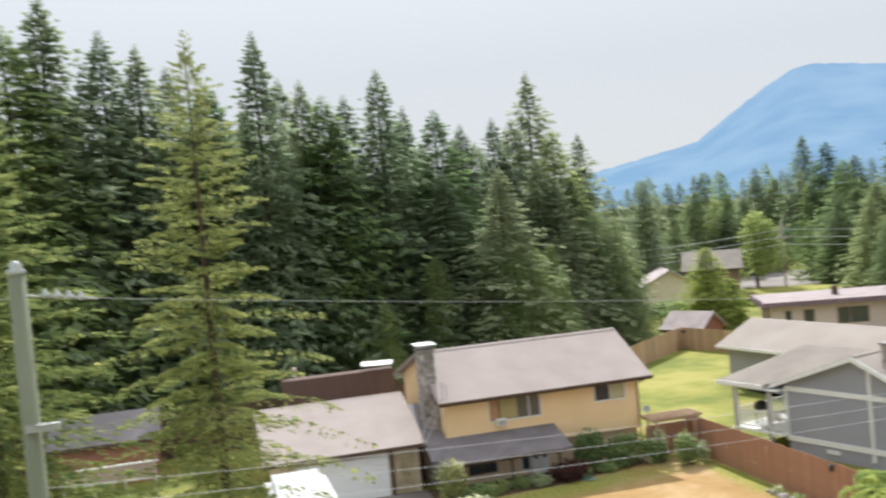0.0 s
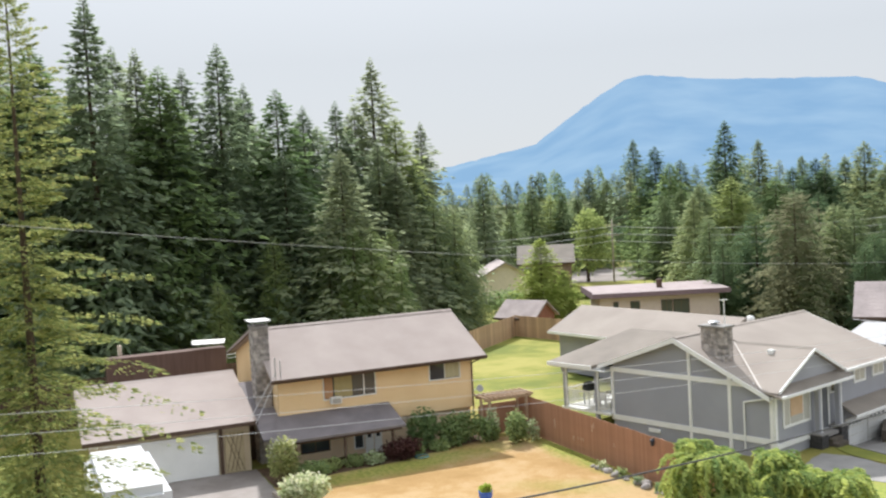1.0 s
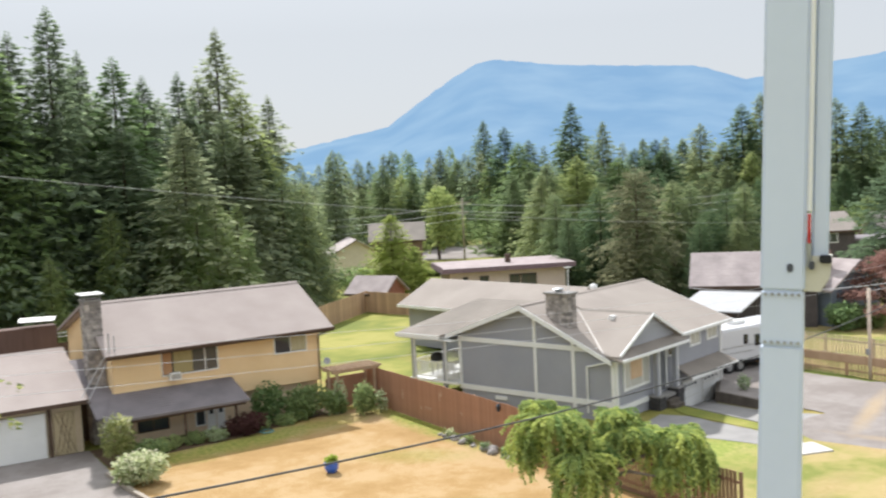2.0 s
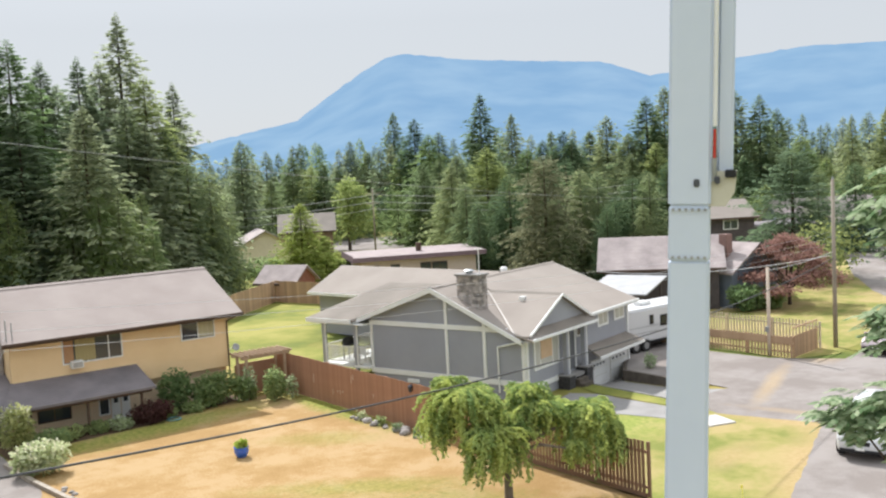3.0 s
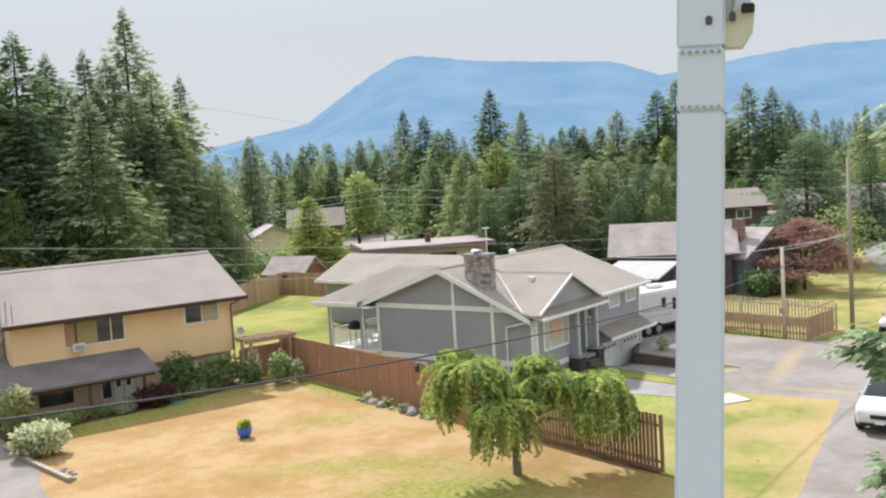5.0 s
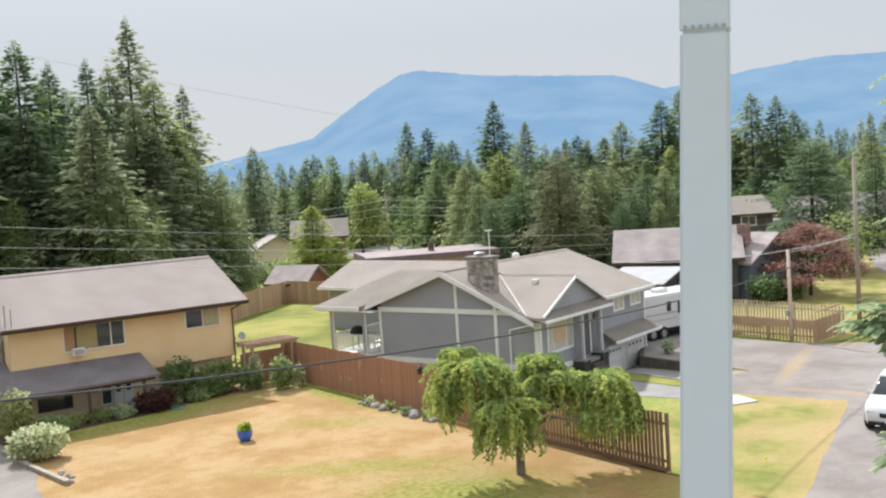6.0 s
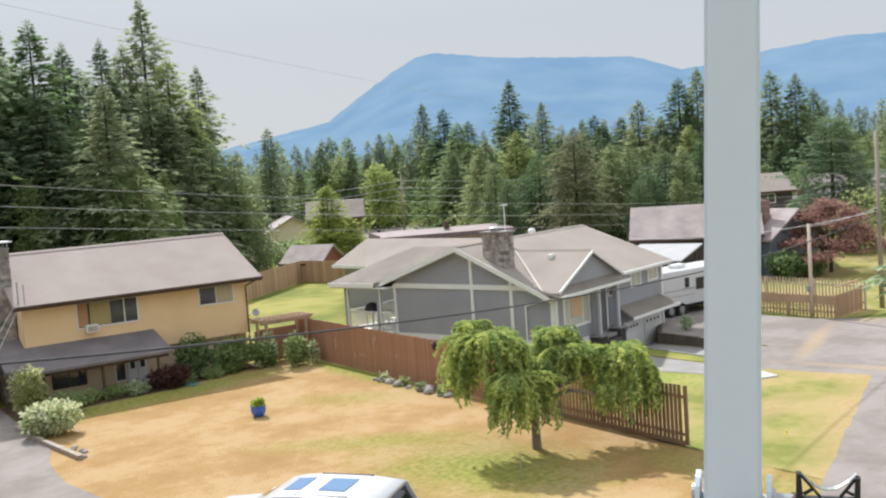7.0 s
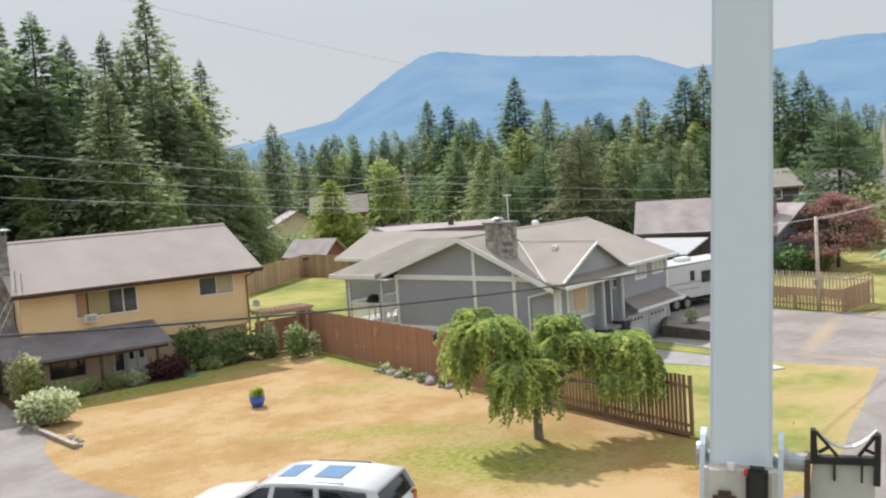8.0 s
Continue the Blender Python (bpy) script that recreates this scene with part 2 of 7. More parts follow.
LIME = leaf_mat("lime leaves", (0.21, 0.30, 0.11), (0.38, 0.46, 0.19), 0.55)
WEEP = leaf_mat("weeping elm leaves", (0.235, 0.335, 0.125), (0.64, 0.69, 0.225), 0.48, vary=0.02, hue=0.0)
MAPLE = leaf_mat("maroon maple leaves", (0.28, 0.13, 0.135), (0.55, 0.30, 0.28), 0.45)
PLUM = leaf_mat("dark plum leaves", (0.10, 0.045, 0.052), (0.17, 0.08, 0.085), 0.35)
PALE_LEAF = leaf_mat("variegated leaves", (0.26, 0.34, 0.16), (0.55, 0.60, 0.40), 0.45)
BLOSSOM = leaf_mat("pale blossom", (0.58, 0.58, 0.38), (0.74, 0.74, 0.58), 0.35)
# The pale tone paints the sky's sheen onto the glossy leaflets.
SUMAC = leaf_mat("leaflets with painted sheen", (0.19, 0.28, 0.13), (0.64, 0.70, 0.46), 0.5)


# ---- building helpers ----
ORIGIN = {}


def thing(name, at, label, category, group="", kind=""):
    ob = new(name)
    ob.location = at
    ORIGIN[ob.name] = Vector(at)
    return tagged(ob, label, category, group, kind)


def mesh_of(bm, name, material):
    me = bpy.data.meshes.new(name)
    bm.to_mesh(me)
    bm.free()
    me.materials.append(material)
    return me


def part(name, bm, material, parent, label="", smooth=False):
    """A bmesh in world coordinates as one mesh under a thing or a part."""
    o = ORIGIN[parent.name]
    bmesh.ops.translate(bm, verts=bm.verts, vec=-o)
    if smooth:
        for f in bm.faces:
            f.smooth = True
    ob = new(name, mesh_of(bm, name, material))
    ob.parent = parent
    ORIGIN[ob.name] = o
    if label:
        ob["label"] = label
    return ob


def single(name, bm, material, at, label, category, group="", kind="", smooth=False):
    """A bmesh in world coordinates as a thing of one mesh."""
    bmesh.ops.translate(bm, verts=bm.verts, vec=-Vector(at))
    if smooth:
        for f in bm.faces:
            f.smooth = True
    ob = new(name, mesh_of(bm, name, material))
    ob.location = at
    ORIGIN[ob.name] = Vector(at)
    return tagged(ob, label, category, group, kind)


def box(x0, x1, y0, y1, z0, z1, bm=None, bevel=0.0):
    bm = bm or bmesh.new()
    x0, x1, y0, y1, z0, z1 = min(x0, x1), max(x0, x1), min(y0, y1), max(y0, y1), min(z0, z1), max(z0, z1)
    vs = [bm.verts.new((x, y, z)) for z in (z0, z1) for x, y in ((x0, y0), (x1, y0), (x1, y1), (x0, y1))]
    fs = [bm.faces.new([vs[i] for i in p]) for p in ((3, 2, 1, 0), (4, 5, 6, 7), (0, 1, 5, 4), (1, 2, 6, 5), (2, 3, 7, 6), (3, 0, 4, 7))]
    if bevel:
        edges = list({e for f in fs for e in f.edges})
        bmesh.ops.bevel(bm, geom=edges, offset=bevel, segments=2, affect="EDGES")
    return bm


def prism(poly, way, bm=None):
    """A flat outline pushed along a vector into a solid."""
    bm = bm or bmesh.new()
    way = Vector(way)
    a = [bm.verts.new(p) for p in poly]
    b = [bm.verts.new(Vector(p) + way) for p in poly]
    n = len(poly)
    fs = [bm.faces.new(a[::-1]), bm.faces.new(b)]
    fs += [bm.faces.new((a[i], a[(i + 1) % n], b[(i + 1) % n], b[i])) for i in range(n)]
    bmesh.ops.recalc_face_normals(bm, faces=fs)
    return bm


def rod(p, q, r0, r1=None, sides=8, bm=None, cap=True):
    """A tapered round bar from p to q."""
    bm = bm or bmesh.new()
    r1 = r0 if r1 is None else r1
    p, q = Vector(p), Vector(q)
    d = (q - p).normalized()
    u = d.orthogonal().normalized()
    v = d.cross(u)
    rings = [[bm.verts.new(c + r * (math.cos(a) * u + math.sin(a) * v)) for a in (2 * math.pi * k / sides for k in range(sides))] for c, r in ((p, r0), (q, r1))]
    for k in range(sides):
        j = (k + 1) % sides
        bm.faces.new((rings[0][k], rings[0][j], rings[1][j], rings[1][k]))
    if cap:
        bm.faces.new(rings[0][::-1])
        bm.faces.new(rings[1])
    return bm


def lathe(profile, at, sides=20, bm=None):
    """A round body from (radius, height) pairs."""
    bm = bm or bmesh.new()
    rings = [[bm.verts.new((at[0] + r * math.cos(a), at[1] + r * math.sin(a), at[2] + z)) for a in (2 * math.pi * k / sides for k in range(sides))] for r, z in profile]
    for a, b in zip(rings, rings[1:]):
        for k in range(sides):
            j = (k + 1) % sides
            bm.faces.new((a[k], a[j], b[j], b[k]))
    bm.faces.new(rings[0][::-1])
    bm.faces.new(rings[-1])
    return bm


def roof_slab(poly, thick=0.14, bm=None):
    """A roof plane with thickness, from its upper outline."""
    return prism([Vector(p) for p in poly], (0, 0, -thick), bm)


def shingled(e0, e1, r0, r1, rows, proud=0.03, thick=0.14):
    """A roof slope: eave from e0 to e1, ridge from r0 to r1, in stepped courses that share their edges."""
    e0, e1, r0, r1 = map(Vector, (e0, e1, r0, r1))
    bm = bmesh.new()
    up = Vector((0, 0, 1))
    left, right = [], []
    for i in range(rows):
        a, b = i / rows, (i + 1) / rows
        for f, lift in ((a, proud), (b, 0.0)):
            left.append(bm.verts.new(e0.lerp(r0, f) + up * lift))
            right.append(bm.verts.new(e1.lerp(r1, f) + up * lift))
    for k in range(len(left) - 1):
        bm.faces.new((left[k], right[k], right[k + 1], left[k + 1]))
    low = [bm.verts.new(v - up * thick) for v in (e0, e1, r1, r0)]
    bm.faces.new(low[::-1])
    bm.faces.new((low[0], low[1], right[0], left[0]))
    bm.faces.new((low[2], low[3], left[-1], right[-1]))
    bm.faces.new([low[3], low[0], *left])
    bm.faces.new([low[1], low[2], *right[::-1]])
    return bm


def ring(u0, u1, z0, z1, w, n0, n1, flat):
    """A closed rectangular frame w wide round an opening, from n0 to n1 in depth; flat places (u, n, z)."""
    bm = bmesh.new()
    rows = []
    for n, g in ((n0, w), (n0, 0.0), (n1, 0.0), (n1, w)):
        rows.append([bm.verts.new(flat(u, n, z)) for u, z in ((u0 - g, z0 - g), (u1 + g, z0 - g), (u1 + g, z1 + g), (u0 - g, z1 + g))])
    for a, b in zip(rows, rows[1:] + rows[:1]):
        for k in range(4):
            bm.faces.new((a[k], a[(k + 1) % 4], b[(k + 1) % 4], b[k]))
    bmesh.ops.recalc_face_normals(bm, faces=bm.faces)
    return bm


def window_y(parent, x0, x1, z0, z1, y, panes=2, frame_mat=None, glass=None, w=0.06, name="window", split=None):
    """A window in a wall that faces -y."""
    cuts = split or [x0 + (x1 - x0) * k / panes for k in range(1, panes)]
    win = part(name, ring(x0, x1, z0, z1, w, y - 0.05, y + 0.05, lambda u, n, z: (u, n, z)), frame_mat or WHITE, parent)
    for c in cuts:
        part("mullion", box(c - 0.025, c + 0.025, y - 0.042, y + 0.04, z0, z1), frame_mat or WHITE, win)
    edges = [x0, *cuts, x1]
    for a, b in zip(edges, edges[1:]):
        part("pane", box(a, b, y - 0.034, y - 0.026, z0, z1), glass or GLASS, win)
    return win


def window_x(parent, y0, y1, z0, z1, x, panes=2, frame_mat=None, glass=None, w=0.06, name="window"):
    """A window in a wall that faces -x."""
    cuts = [y0 + (y1 - y0) * k / panes for k in range(1, panes)]
    win = part(name, ring(y0, y1, z0, z1, w, x - 0.05, x + 0.05, lambda u, n, z: (n, u, z)), frame_mat or WHITE, parent)
    for c in cuts:
        part("mullion", box(x - 0.042, x + 0.04, c - 0.025, c + 0.025, z0, z1), frame_mat or WHITE, win)
    edges = [y0, *cuts, y1]
    for a, b in zip(edges, edges[1:]):
        part("pane", box(x - 0.034, x - 0.026, a, b, z0, z1), glass or GLASS, win)
    return win


# ---- plants ----
def raw_mesh(name, verts, polys, material):
    me = bpy.data.meshes.new(name)
    me.from_pydata(verts, [], polys)
    me.materials.append(material)
    return me


def conifer_crown(seed, h, r, boughs, steps, size, bare=0.06, droop=0.35, ragged=0.3, shape=0.85, material=None, flat=0.5, tufts=4, waist=0.12, low=0.55, slim=1.0, spread=0.34):
    """A crown of boughs that spiral up the trunk, each a fan of needle tufts; lower boughs hang, upper ones rise."""
    rng = random.Random(seed)
    verts, polys = [], []
    lobes = [rng.uniform(0.65, 1.3) for _ in range(12)]
    for i in range(boughs):
        f = ((i + rng.random()) / boughs) ** 0.92
        z = h * (bare + (1 - bare) * f)
        a = i * 2.39996 + rng.uniform(-0.5, 0.5)
        env = (1 - f) ** shape * (low + (1 - low) * min(1.0, f / waist))
        swell = float(np.interp(f * 11, range(12), lobes)) * (1 + 0.3 * math.sin(a * 2 + f * 9 + seed))
        long = r * env * (1 + rng.uniform(-ragged, ragged)) * (0.65 + 0.35 * swell) + 0.012 * h * (1 - f) + 0.004 * h
        ca, sa = math.cos(a), math.sin(a)
        rise, dr = -0.12 + 0.65 * f + rng.uniform(-0.16, 0.12), droop * (1.15 - 0.45 * f)
        n_steps = max(2, round(steps * (0.3 + 0.7 * env)))
        for s in range(n_steps):
            u = 0.10 + 0.90 * (s + rng.random()) / n_steps
            sz = size * (0.55 + 0.7 * rng.random()) * (0.34 + 0.66 * (1 - f) ** 0.5) * min(1.0, 0.3 + (1 - f) / 0.1)
            fan = min(long * spread * (1.12 - u), size * 2.2 * spread / 0.34)
            for _ in range(tufts):
                lat = rng.uniform(-1, 1)
                px, py = ca * long * u - sa * fan * lat, sa * long * u + ca * fan * lat
                pz = z + long * (rise * u - dr * u * u) - abs(lat) * fan * 0.25 + rng.uniform(-0.25, 0.2) * sz
                b = a + lat * 0.9 + rng.uniform(-0.6, 0.6)
                cb, sb = math.cos(b), math.sin(b)
                w = sz * rng.uniform(0.22, 0.42) * slim
                tip = sz * ((rng.uniform(-0.9, 0.3) * flat - 0.1) * (1 - 0.8 * f * f) + 0.45 * f ** 5)
                tw = w * rng.uniform(-0.8, 0.8)
                n = len(verts)
                verts += [(px - sb * w, py + cb * w, pz + tw), (px + sb * w, py - cb * w, pz - tw), (px + cb * sz, py + sb * sz, pz + tip)]
                polys.append((n, n + 1, n + 2))
    return raw_mesh("crown", verts, polys, material)


def trunk_mesh(name, h, r, material, lean=0.0, sides=7):
    bm = bmesh.new()
    rings = 5
    last = None
    for i in range(rings + 1):
        f = i / rings
        rr = r * (1 - 0.92 * f) * (1.25 if i == 0 else 1)
        ring = [bm.verts.new((lean * f * f * h + rr * math.cos(a), rr * math.sin(a), h * f)) for a in (6.2832 * k / sides for k in range(sides))]
        if last:
            for k in range(sides):
                bm.faces.new((last[k], last[(k + 1) % sides], ring[(k + 1) % sides], ring[k]))
        last = ring
    return mesh_of(bm, name, material)


def tree_proto(name, label, category, crown, trunk, group):
    """A tree of trunk and crown, one metre tall, that stands far below until it is copied."""
    ob = new(name)
    for n, me in (("trunk", trunk), ("crown", crown)):
        o = new(n, me)
        o.parent = ob
    return tagged(ob, label, category, group)


def place(proto, x, y, h, wide=1.0, turn=0.0, z=0.0, label="", group=""):
    """A copy of a plant made for a height of ten metres, scaled to h and turned."""
    s = h / 10.0
    ob = copy_thing(proto, Matrix.Translation((x, y, z)) @ Matrix.Rotation(turn, 4, "Z") @ Matrix.Diagonal((s * wide, s * wide, s, 1)))
    if label:
        ob["label"] = label
    if group:
        ob["group"] = group
    return ob


rnd = random.Random(11)
FIRS = []
for i, (r, droop, rag, shp, mt, bare) in enumerate(((2.6, 0.4, 0.5, 1.05, FIR, 0.05), (2.4, 0.35, 0.7, 1.05, FIR, 0.15), (2.7, 0.5, 0.5, 1.15, FIR, 0.04), (2.6, 0.55, 0.5, 0.85, CEDAR_LEAF, 0.05), (2.7, 0.4, 0.55, 1.0, FIR, 0.05))):
    FIRS.append(tree_proto("fir_tree", "tall dark green conifer at the forest edge", "tree",
                           conifer_crown(20 + i, 10, r, 430 if i != 1 else 320, 10, 0.25, bare, droop, rag, shp, mt, 0.95, tufts=5, slim=0.88, spread=0.5), trunk_mesh("trunk", 9.8, 0.13, BARK), "forest conifers"))
BACK_FIRS = []
for i, (r, droop, shp, mt) in enumerate(((2.5, 0.4, 0.85, DEEP), (2.2, 0.35, 0.8, FIR), (2.6, 0.5, 0.95, DEEP), (2.6, 0.55, 0.75, CEDAR_LEAF), (2.6, 0.4, 0.85, DEEP))):
    BACK_FIRS.append(tree_proto("fir_tree", "tall dark green conifer behind the houses", "tree",
                                conifer_crown(30 + i, 10, r, 340, 8, 0.36, 0.05, droop, 0.48, shp, mt, 0.95, tufts=4, slim=0.85, spread=0.42), trunk_mesh("trunk", 9.8, 0.13, BARK), "conifers behind the houses"))
FAR_FIRS = []
for i, (r, mt) in enumerate(((1.7, FIR), (2.1, CEDAR_LEAF), (1.5, FIR))):
    FAR_FIRS.append(tree_proto("fir_tree", "distant dark green conifer", "tree",
                               conifer_crown(60 + i, 10, r * 1.15, 160, 4, 0.5, 0.04, 0.4, 0.45, 0.75, mt, 0.9, tufts=5, slim=0.95, spread=0.4), trunk_mesh("trunk", 9.8, 0.13, BARK, sides=5), "distant conifers"))
CEDARS = []
for i, (r, shp) in enumerate(((2.5, 0.6), (3.0, 0.52))):
    CEDARS.append(tree_proto("cedar_tree", "dense rounded green cedar with drooping fronds", "tree",
                             conifer_crown(40 + i, 10, r, 400, 9, 0.29, 0.0, 0.6, 0.4, shp, CEDAR_LEAF, 1.1, tufts=5, slim=0.7, spread=0.55), trunk_mesh("trunk", 9.5, 0.2, BARK), "cedars"))
BACK_CEDARS = []
for i, (r, shp) in enumerate(((2.5, 0.6), (3.0, 0.52))):
    BACK_CEDARS.append(tree_proto("cedar_tree", "dense dark green cedar behind the houses", "tree",
                                  conifer_crown(44 + i, 10, r, 380, 8, 0.36, 0.0, 0.6, 0.4, shp, DEEP, 1.1, tufts=4, slim=0.7, spread=0.5), trunk_mesh("trunk", 9.5, 0.2, BARK), "cedars"))


def leaf_cloud(seed, blobs, count, size, material, droop=0.3, name="foliage", shell=0.55):
    """Leaves in rounded masses: blobs are (x, y, z, rx, ry, rz)."""
    rng = random.Random(seed)
    verts, polys = [], []
    total = sum(b[3] * b[4] + b[3] * b[5] for b in blobs)
    for bx, by, bz, rx, ry, rz in blobs:
        for _ in range(int(count * (rx * ry + rx * rz) / total)):
            v = Vector((rng.gauss(0, 1), rng.gauss(0, 1), rng.gauss(0, 1))).normalized()
            k = (shell + (1 - shell) * rng.random()) * (1 + 0.18 * noise.noise(v * 2.3 + Vector((seed, bx, by))))
            c = Vector((bx + v.x * rx * k, by + v.y * ry * k, bz + v.z * rz * k))
            s = size * rng.uniform(0.6, 1.3)
            d = (Vector((rng.gauss(0, 1), rng.gauss(0, 1), rng.gauss(0, 0.6) - droop)) + v * 0.8).normalized()
            w = d.cross(Vector((rng.gauss(0, 1), rng.gauss(0, 1), rng.gauss(0, 1)))).normalized() * s * 0.32
            n = len(verts)
            verts += [tuple(c), tuple(c + d * s * 0.5 + w), tuple(c + d * s), tuple(c + d * s * 0.5 - w)]
            polys.append((n, n + 1, n + 2, n + 3))
    return raw_mesh(name, verts, polys, material)


def limbs(name, at, forks, material, r=0.1):
    """A trunk with limbs: forks are end points reached from a height on the trunk."""
    bm = bmesh.new()
    top = max(f[0] for f in forks)
    rod(at, (at[0], at[1], at[2] + top), r, r * 0.7, 8, bm)
    for z, x, y, zz in forks:
        a, b = Vector((at[0], at[1], at[2] + z)), Vector((at[0] + x, at[1] + y, at[2] + zz))
        mid = a.lerp(b, 0.5) + Vector((0, 0, 0.12 * (b - a).length))
        rod(a, mid, r * 0.6, r * 0.4, 6, bm)
        rod(mid, b, r * 0.4, r * 0.12, 6, bm)
    return mesh_of(bm, name, material)


def shrub(name, x, y, w, d, h, count, size, material, label, category="shrub", seed=1, z=0.0, group=""):
    """A bush of several leafy masses on short stems."""
    rng = random.Random(seed)
    blobs = [(0, 0, h * 0.5, w * 0.42, d * 0.42, h * 0.48)]
    for _ in range(5):
        a = rng.random() * 6.28
        blobs.append((math.cos(a) * w * 0.27, math.sin(a) * d * 0.27, h * rng.uniform(0.35, 0.62), w * 0.26, d * 0.26, h * 0.36))
    ob = thing(name, (x, y, z), label, category, group)
    for n, me in (("stems", limbs("stems", (0, 0, 0), [(0.1 * h, w * 0.2, 0, h * 0.6), (0.1 * h, -w * 0.2, 0, h * 0.6), (0.1 * h, 0, d * 0.2, h * 0.7)], BARK, 0.03)),
                  ("foliage", leaf_cloud(seed, blobs, count, size, material))):
        o = new(n, me)
        o.parent = ob
    return ob


def broad_tree(name, x, y, h, w, count, size, material, label, seed=1, z=0.0, low=0.25, group="", category="tree"):
    rng = random.Random(seed)
    blobs, forks = [(0, 0, h * 0.66, w * 0.30, w * 0.30, h * 0.3)], []
    for _ in range(9):
        a, rr, zz = rng.random() * 6.28, w * rng.uniform(0.2, 0.36), h * rng.uniform(low + 0.12, 0.82)
        sc = rng.uniform(0.16, 0.25)
        blobs.append((math.cos(a) * rr, math.sin(a) * rr, zz, w * sc, w * sc, h * sc * 0.75))
        forks.append((h * rng.uniform(0.15, 0.4), math.cos(a) * rr, math.sin(a) * rr, zz))
    ob = thing(name, (x, y, z), label, category, group)
    for n, me in (("trunk", limbs("trunk", (0, 0, 0), forks, BARK, 0.02 * h + 0.05)), ("crown", leaf_cloud(seed, blobs, count, size, material, name="crown"))):
        o = new(n, me)
        o.parent = ob
    return ob


# ---- ground ----
def sheet(name, poly, z, material, kind="structure", label="", category="ground"):
    bm = bmesh.new()
    edge = []
    for (x0, y0), (x1, y1) in zip(poly, poly[1:] + poly[:1]):
        run = math.hypot(x1 - x0, y1 - y0)
        n = int(run / 0.35) if run < 45 else 1          # near edges wander a little, as grass and asphalt do
        for k in range(max(1, n)):
            x, y = x0 + (x1 - x0) * k / max(1, n), y0 + (y1 - y0) * k / max(1, n)
            w = 0.0 if k == 0 else 0.10 * noise.noise(Vector((x * 0.7, y * 0.7, 3.1))) + 0.07 * noise.noise(Vector((x * 2.6, y * 2.6, 9.4)))
            edge.append((x - w * (y1 - y0) / run, y + w * (x1 - x0) / run))
    bm.faces.new([bm.verts.new((x, y, z)) for x, y in edge])
    bmesh.ops.recalc_face_normals(bm, faces=bm.faces)
    if bm.faces[:][0].normal.z < 0:
        bmesh.ops.reverse_faces(bm, faces=bm.faces[:])
    ob = new(name, mesh_of(bm, name, material))
    return tagged(ob, label, category, "", kind)


def dip(x, y):
    """The sunken apron before the grey house's garage: how far the ground lies below the lawns."""
    side = 37.42 if y < 33.05 else 37.42 + (y - 33.05) * 1.2
    if x > side:
        return 0.0
    f = min(1.0, max(0.0, (x - 34.0) / 1.2))
    return -float(np.interp(y, [26.6, 29.5, 33.0, 35.5], [0.0, 0.42, 0.55, 0.98])) * f * f * (3 - 2 * f)


def sunken(name, xs, ys, lift, material, label, category, keep=None):
    """A sheet on a grid of lines that follows the dip."""
    bm = bmesh.new()
    vs = [[bm.verts.new((x, y, dip(x, y) + lift)) for y in ys] for x in xs]
    for i in range(len(xs) - 1):
        for j in range(len(ys) - 1):
            if keep is None or keep((xs[i] + xs[i + 1]) / 2, (ys[j] + ys[j + 1]) / 2):
                bm.faces.new((vs[i][j], vs[i + 1][j], vs[i + 1][j + 1], vs[i][j + 1]))
    bmesh.ops.delete(bm, geom=[v for v in bm.verts if not v.link_faces], context="VERTS")
    return tagged(new(name, mesh_of(bm, name, material)), label, category, "", "structure")


FINE_X, FINE_Y = [33.8 + 0.25 * k for k in range(28)], [26.5 + 0.25 * k for k in range(40)]
sunken("ground", [-3000, -100, 0] + FINE_X + [60, 140, 3000], [-3000, -100, 0] + FINE_Y + [60, 140, 3000], 0.0, GRASS, "dry meadow grass reaching to the forest", "ground")
sunken("driveway", FINE_X, FINE_Y, 0.016, CONCRETE, "grey concrete driveway sloping down to the garage", "driveway", lambda x, y: x > 34.0 and (x < 37.42 if y < 33.05 else x < 37.42 + (y - 33.05) * 1.2))
sheet("lawn", [(8.2, 36), (8.2, 27), (9.0, 22), (15.6, 14.4), (21.4, 13.7), (23.35, 14.6), (23.25, 42.9), (20.6, 43.2), (9.3, 41.4)], 0.012, DRY, label="parched straw-coloured front lawn", category="lawn")
sheet("lawn", [(23.3, 14.0), (35.3, 19.9), (33.9, 24.4), (33.4, 27.8), (30.5, 29.4), (23.3, 30.0)], 0.012, STREAK, label="half green half straw front lawn of the grey house", category="lawn")
sheet("lawn", [(21.5, 44.2), (30.5, 44.5), (30.5, 54), (45, 62), (41.5, 78), (31.5, 72)], 0.012, GREEN, label="bright green back lawn inside the fence", category="lawn")
sheet("road", [(-60, -23.5), (21.4, 13.8), (34.8, 20.3), (33.4, 24.3), (34.1, 26.7), (37.45, 26.7), (37.5, 32.0), (44.0, 34.0), (44.4, 29.2), (46.5, 26.2), (60, 29), (120, 52), (120, 42), (58, 20), (25, 5.5), (-60, -32)], 0.016, GRAVEL, label="pale worn asphalt road widening at a junction", category="road")
sheet("driveway", [(2.4, 44.35), (9.2, 44.3), (9.05, 37.0), (9.1, 35.4), (8.6, 33.6), (8.45, 31.6), (8.5, 30.2), (8.75, 28.6), (9.2, 26.9), (10.2, 23.9), (12.6, 19.6), (15.9, 14.9), (22, 14.2), (-10, -0.5), (-4, 18)], 0.024, GRAVEL, label="pale asphalt driveway to the garage", category="driveway")
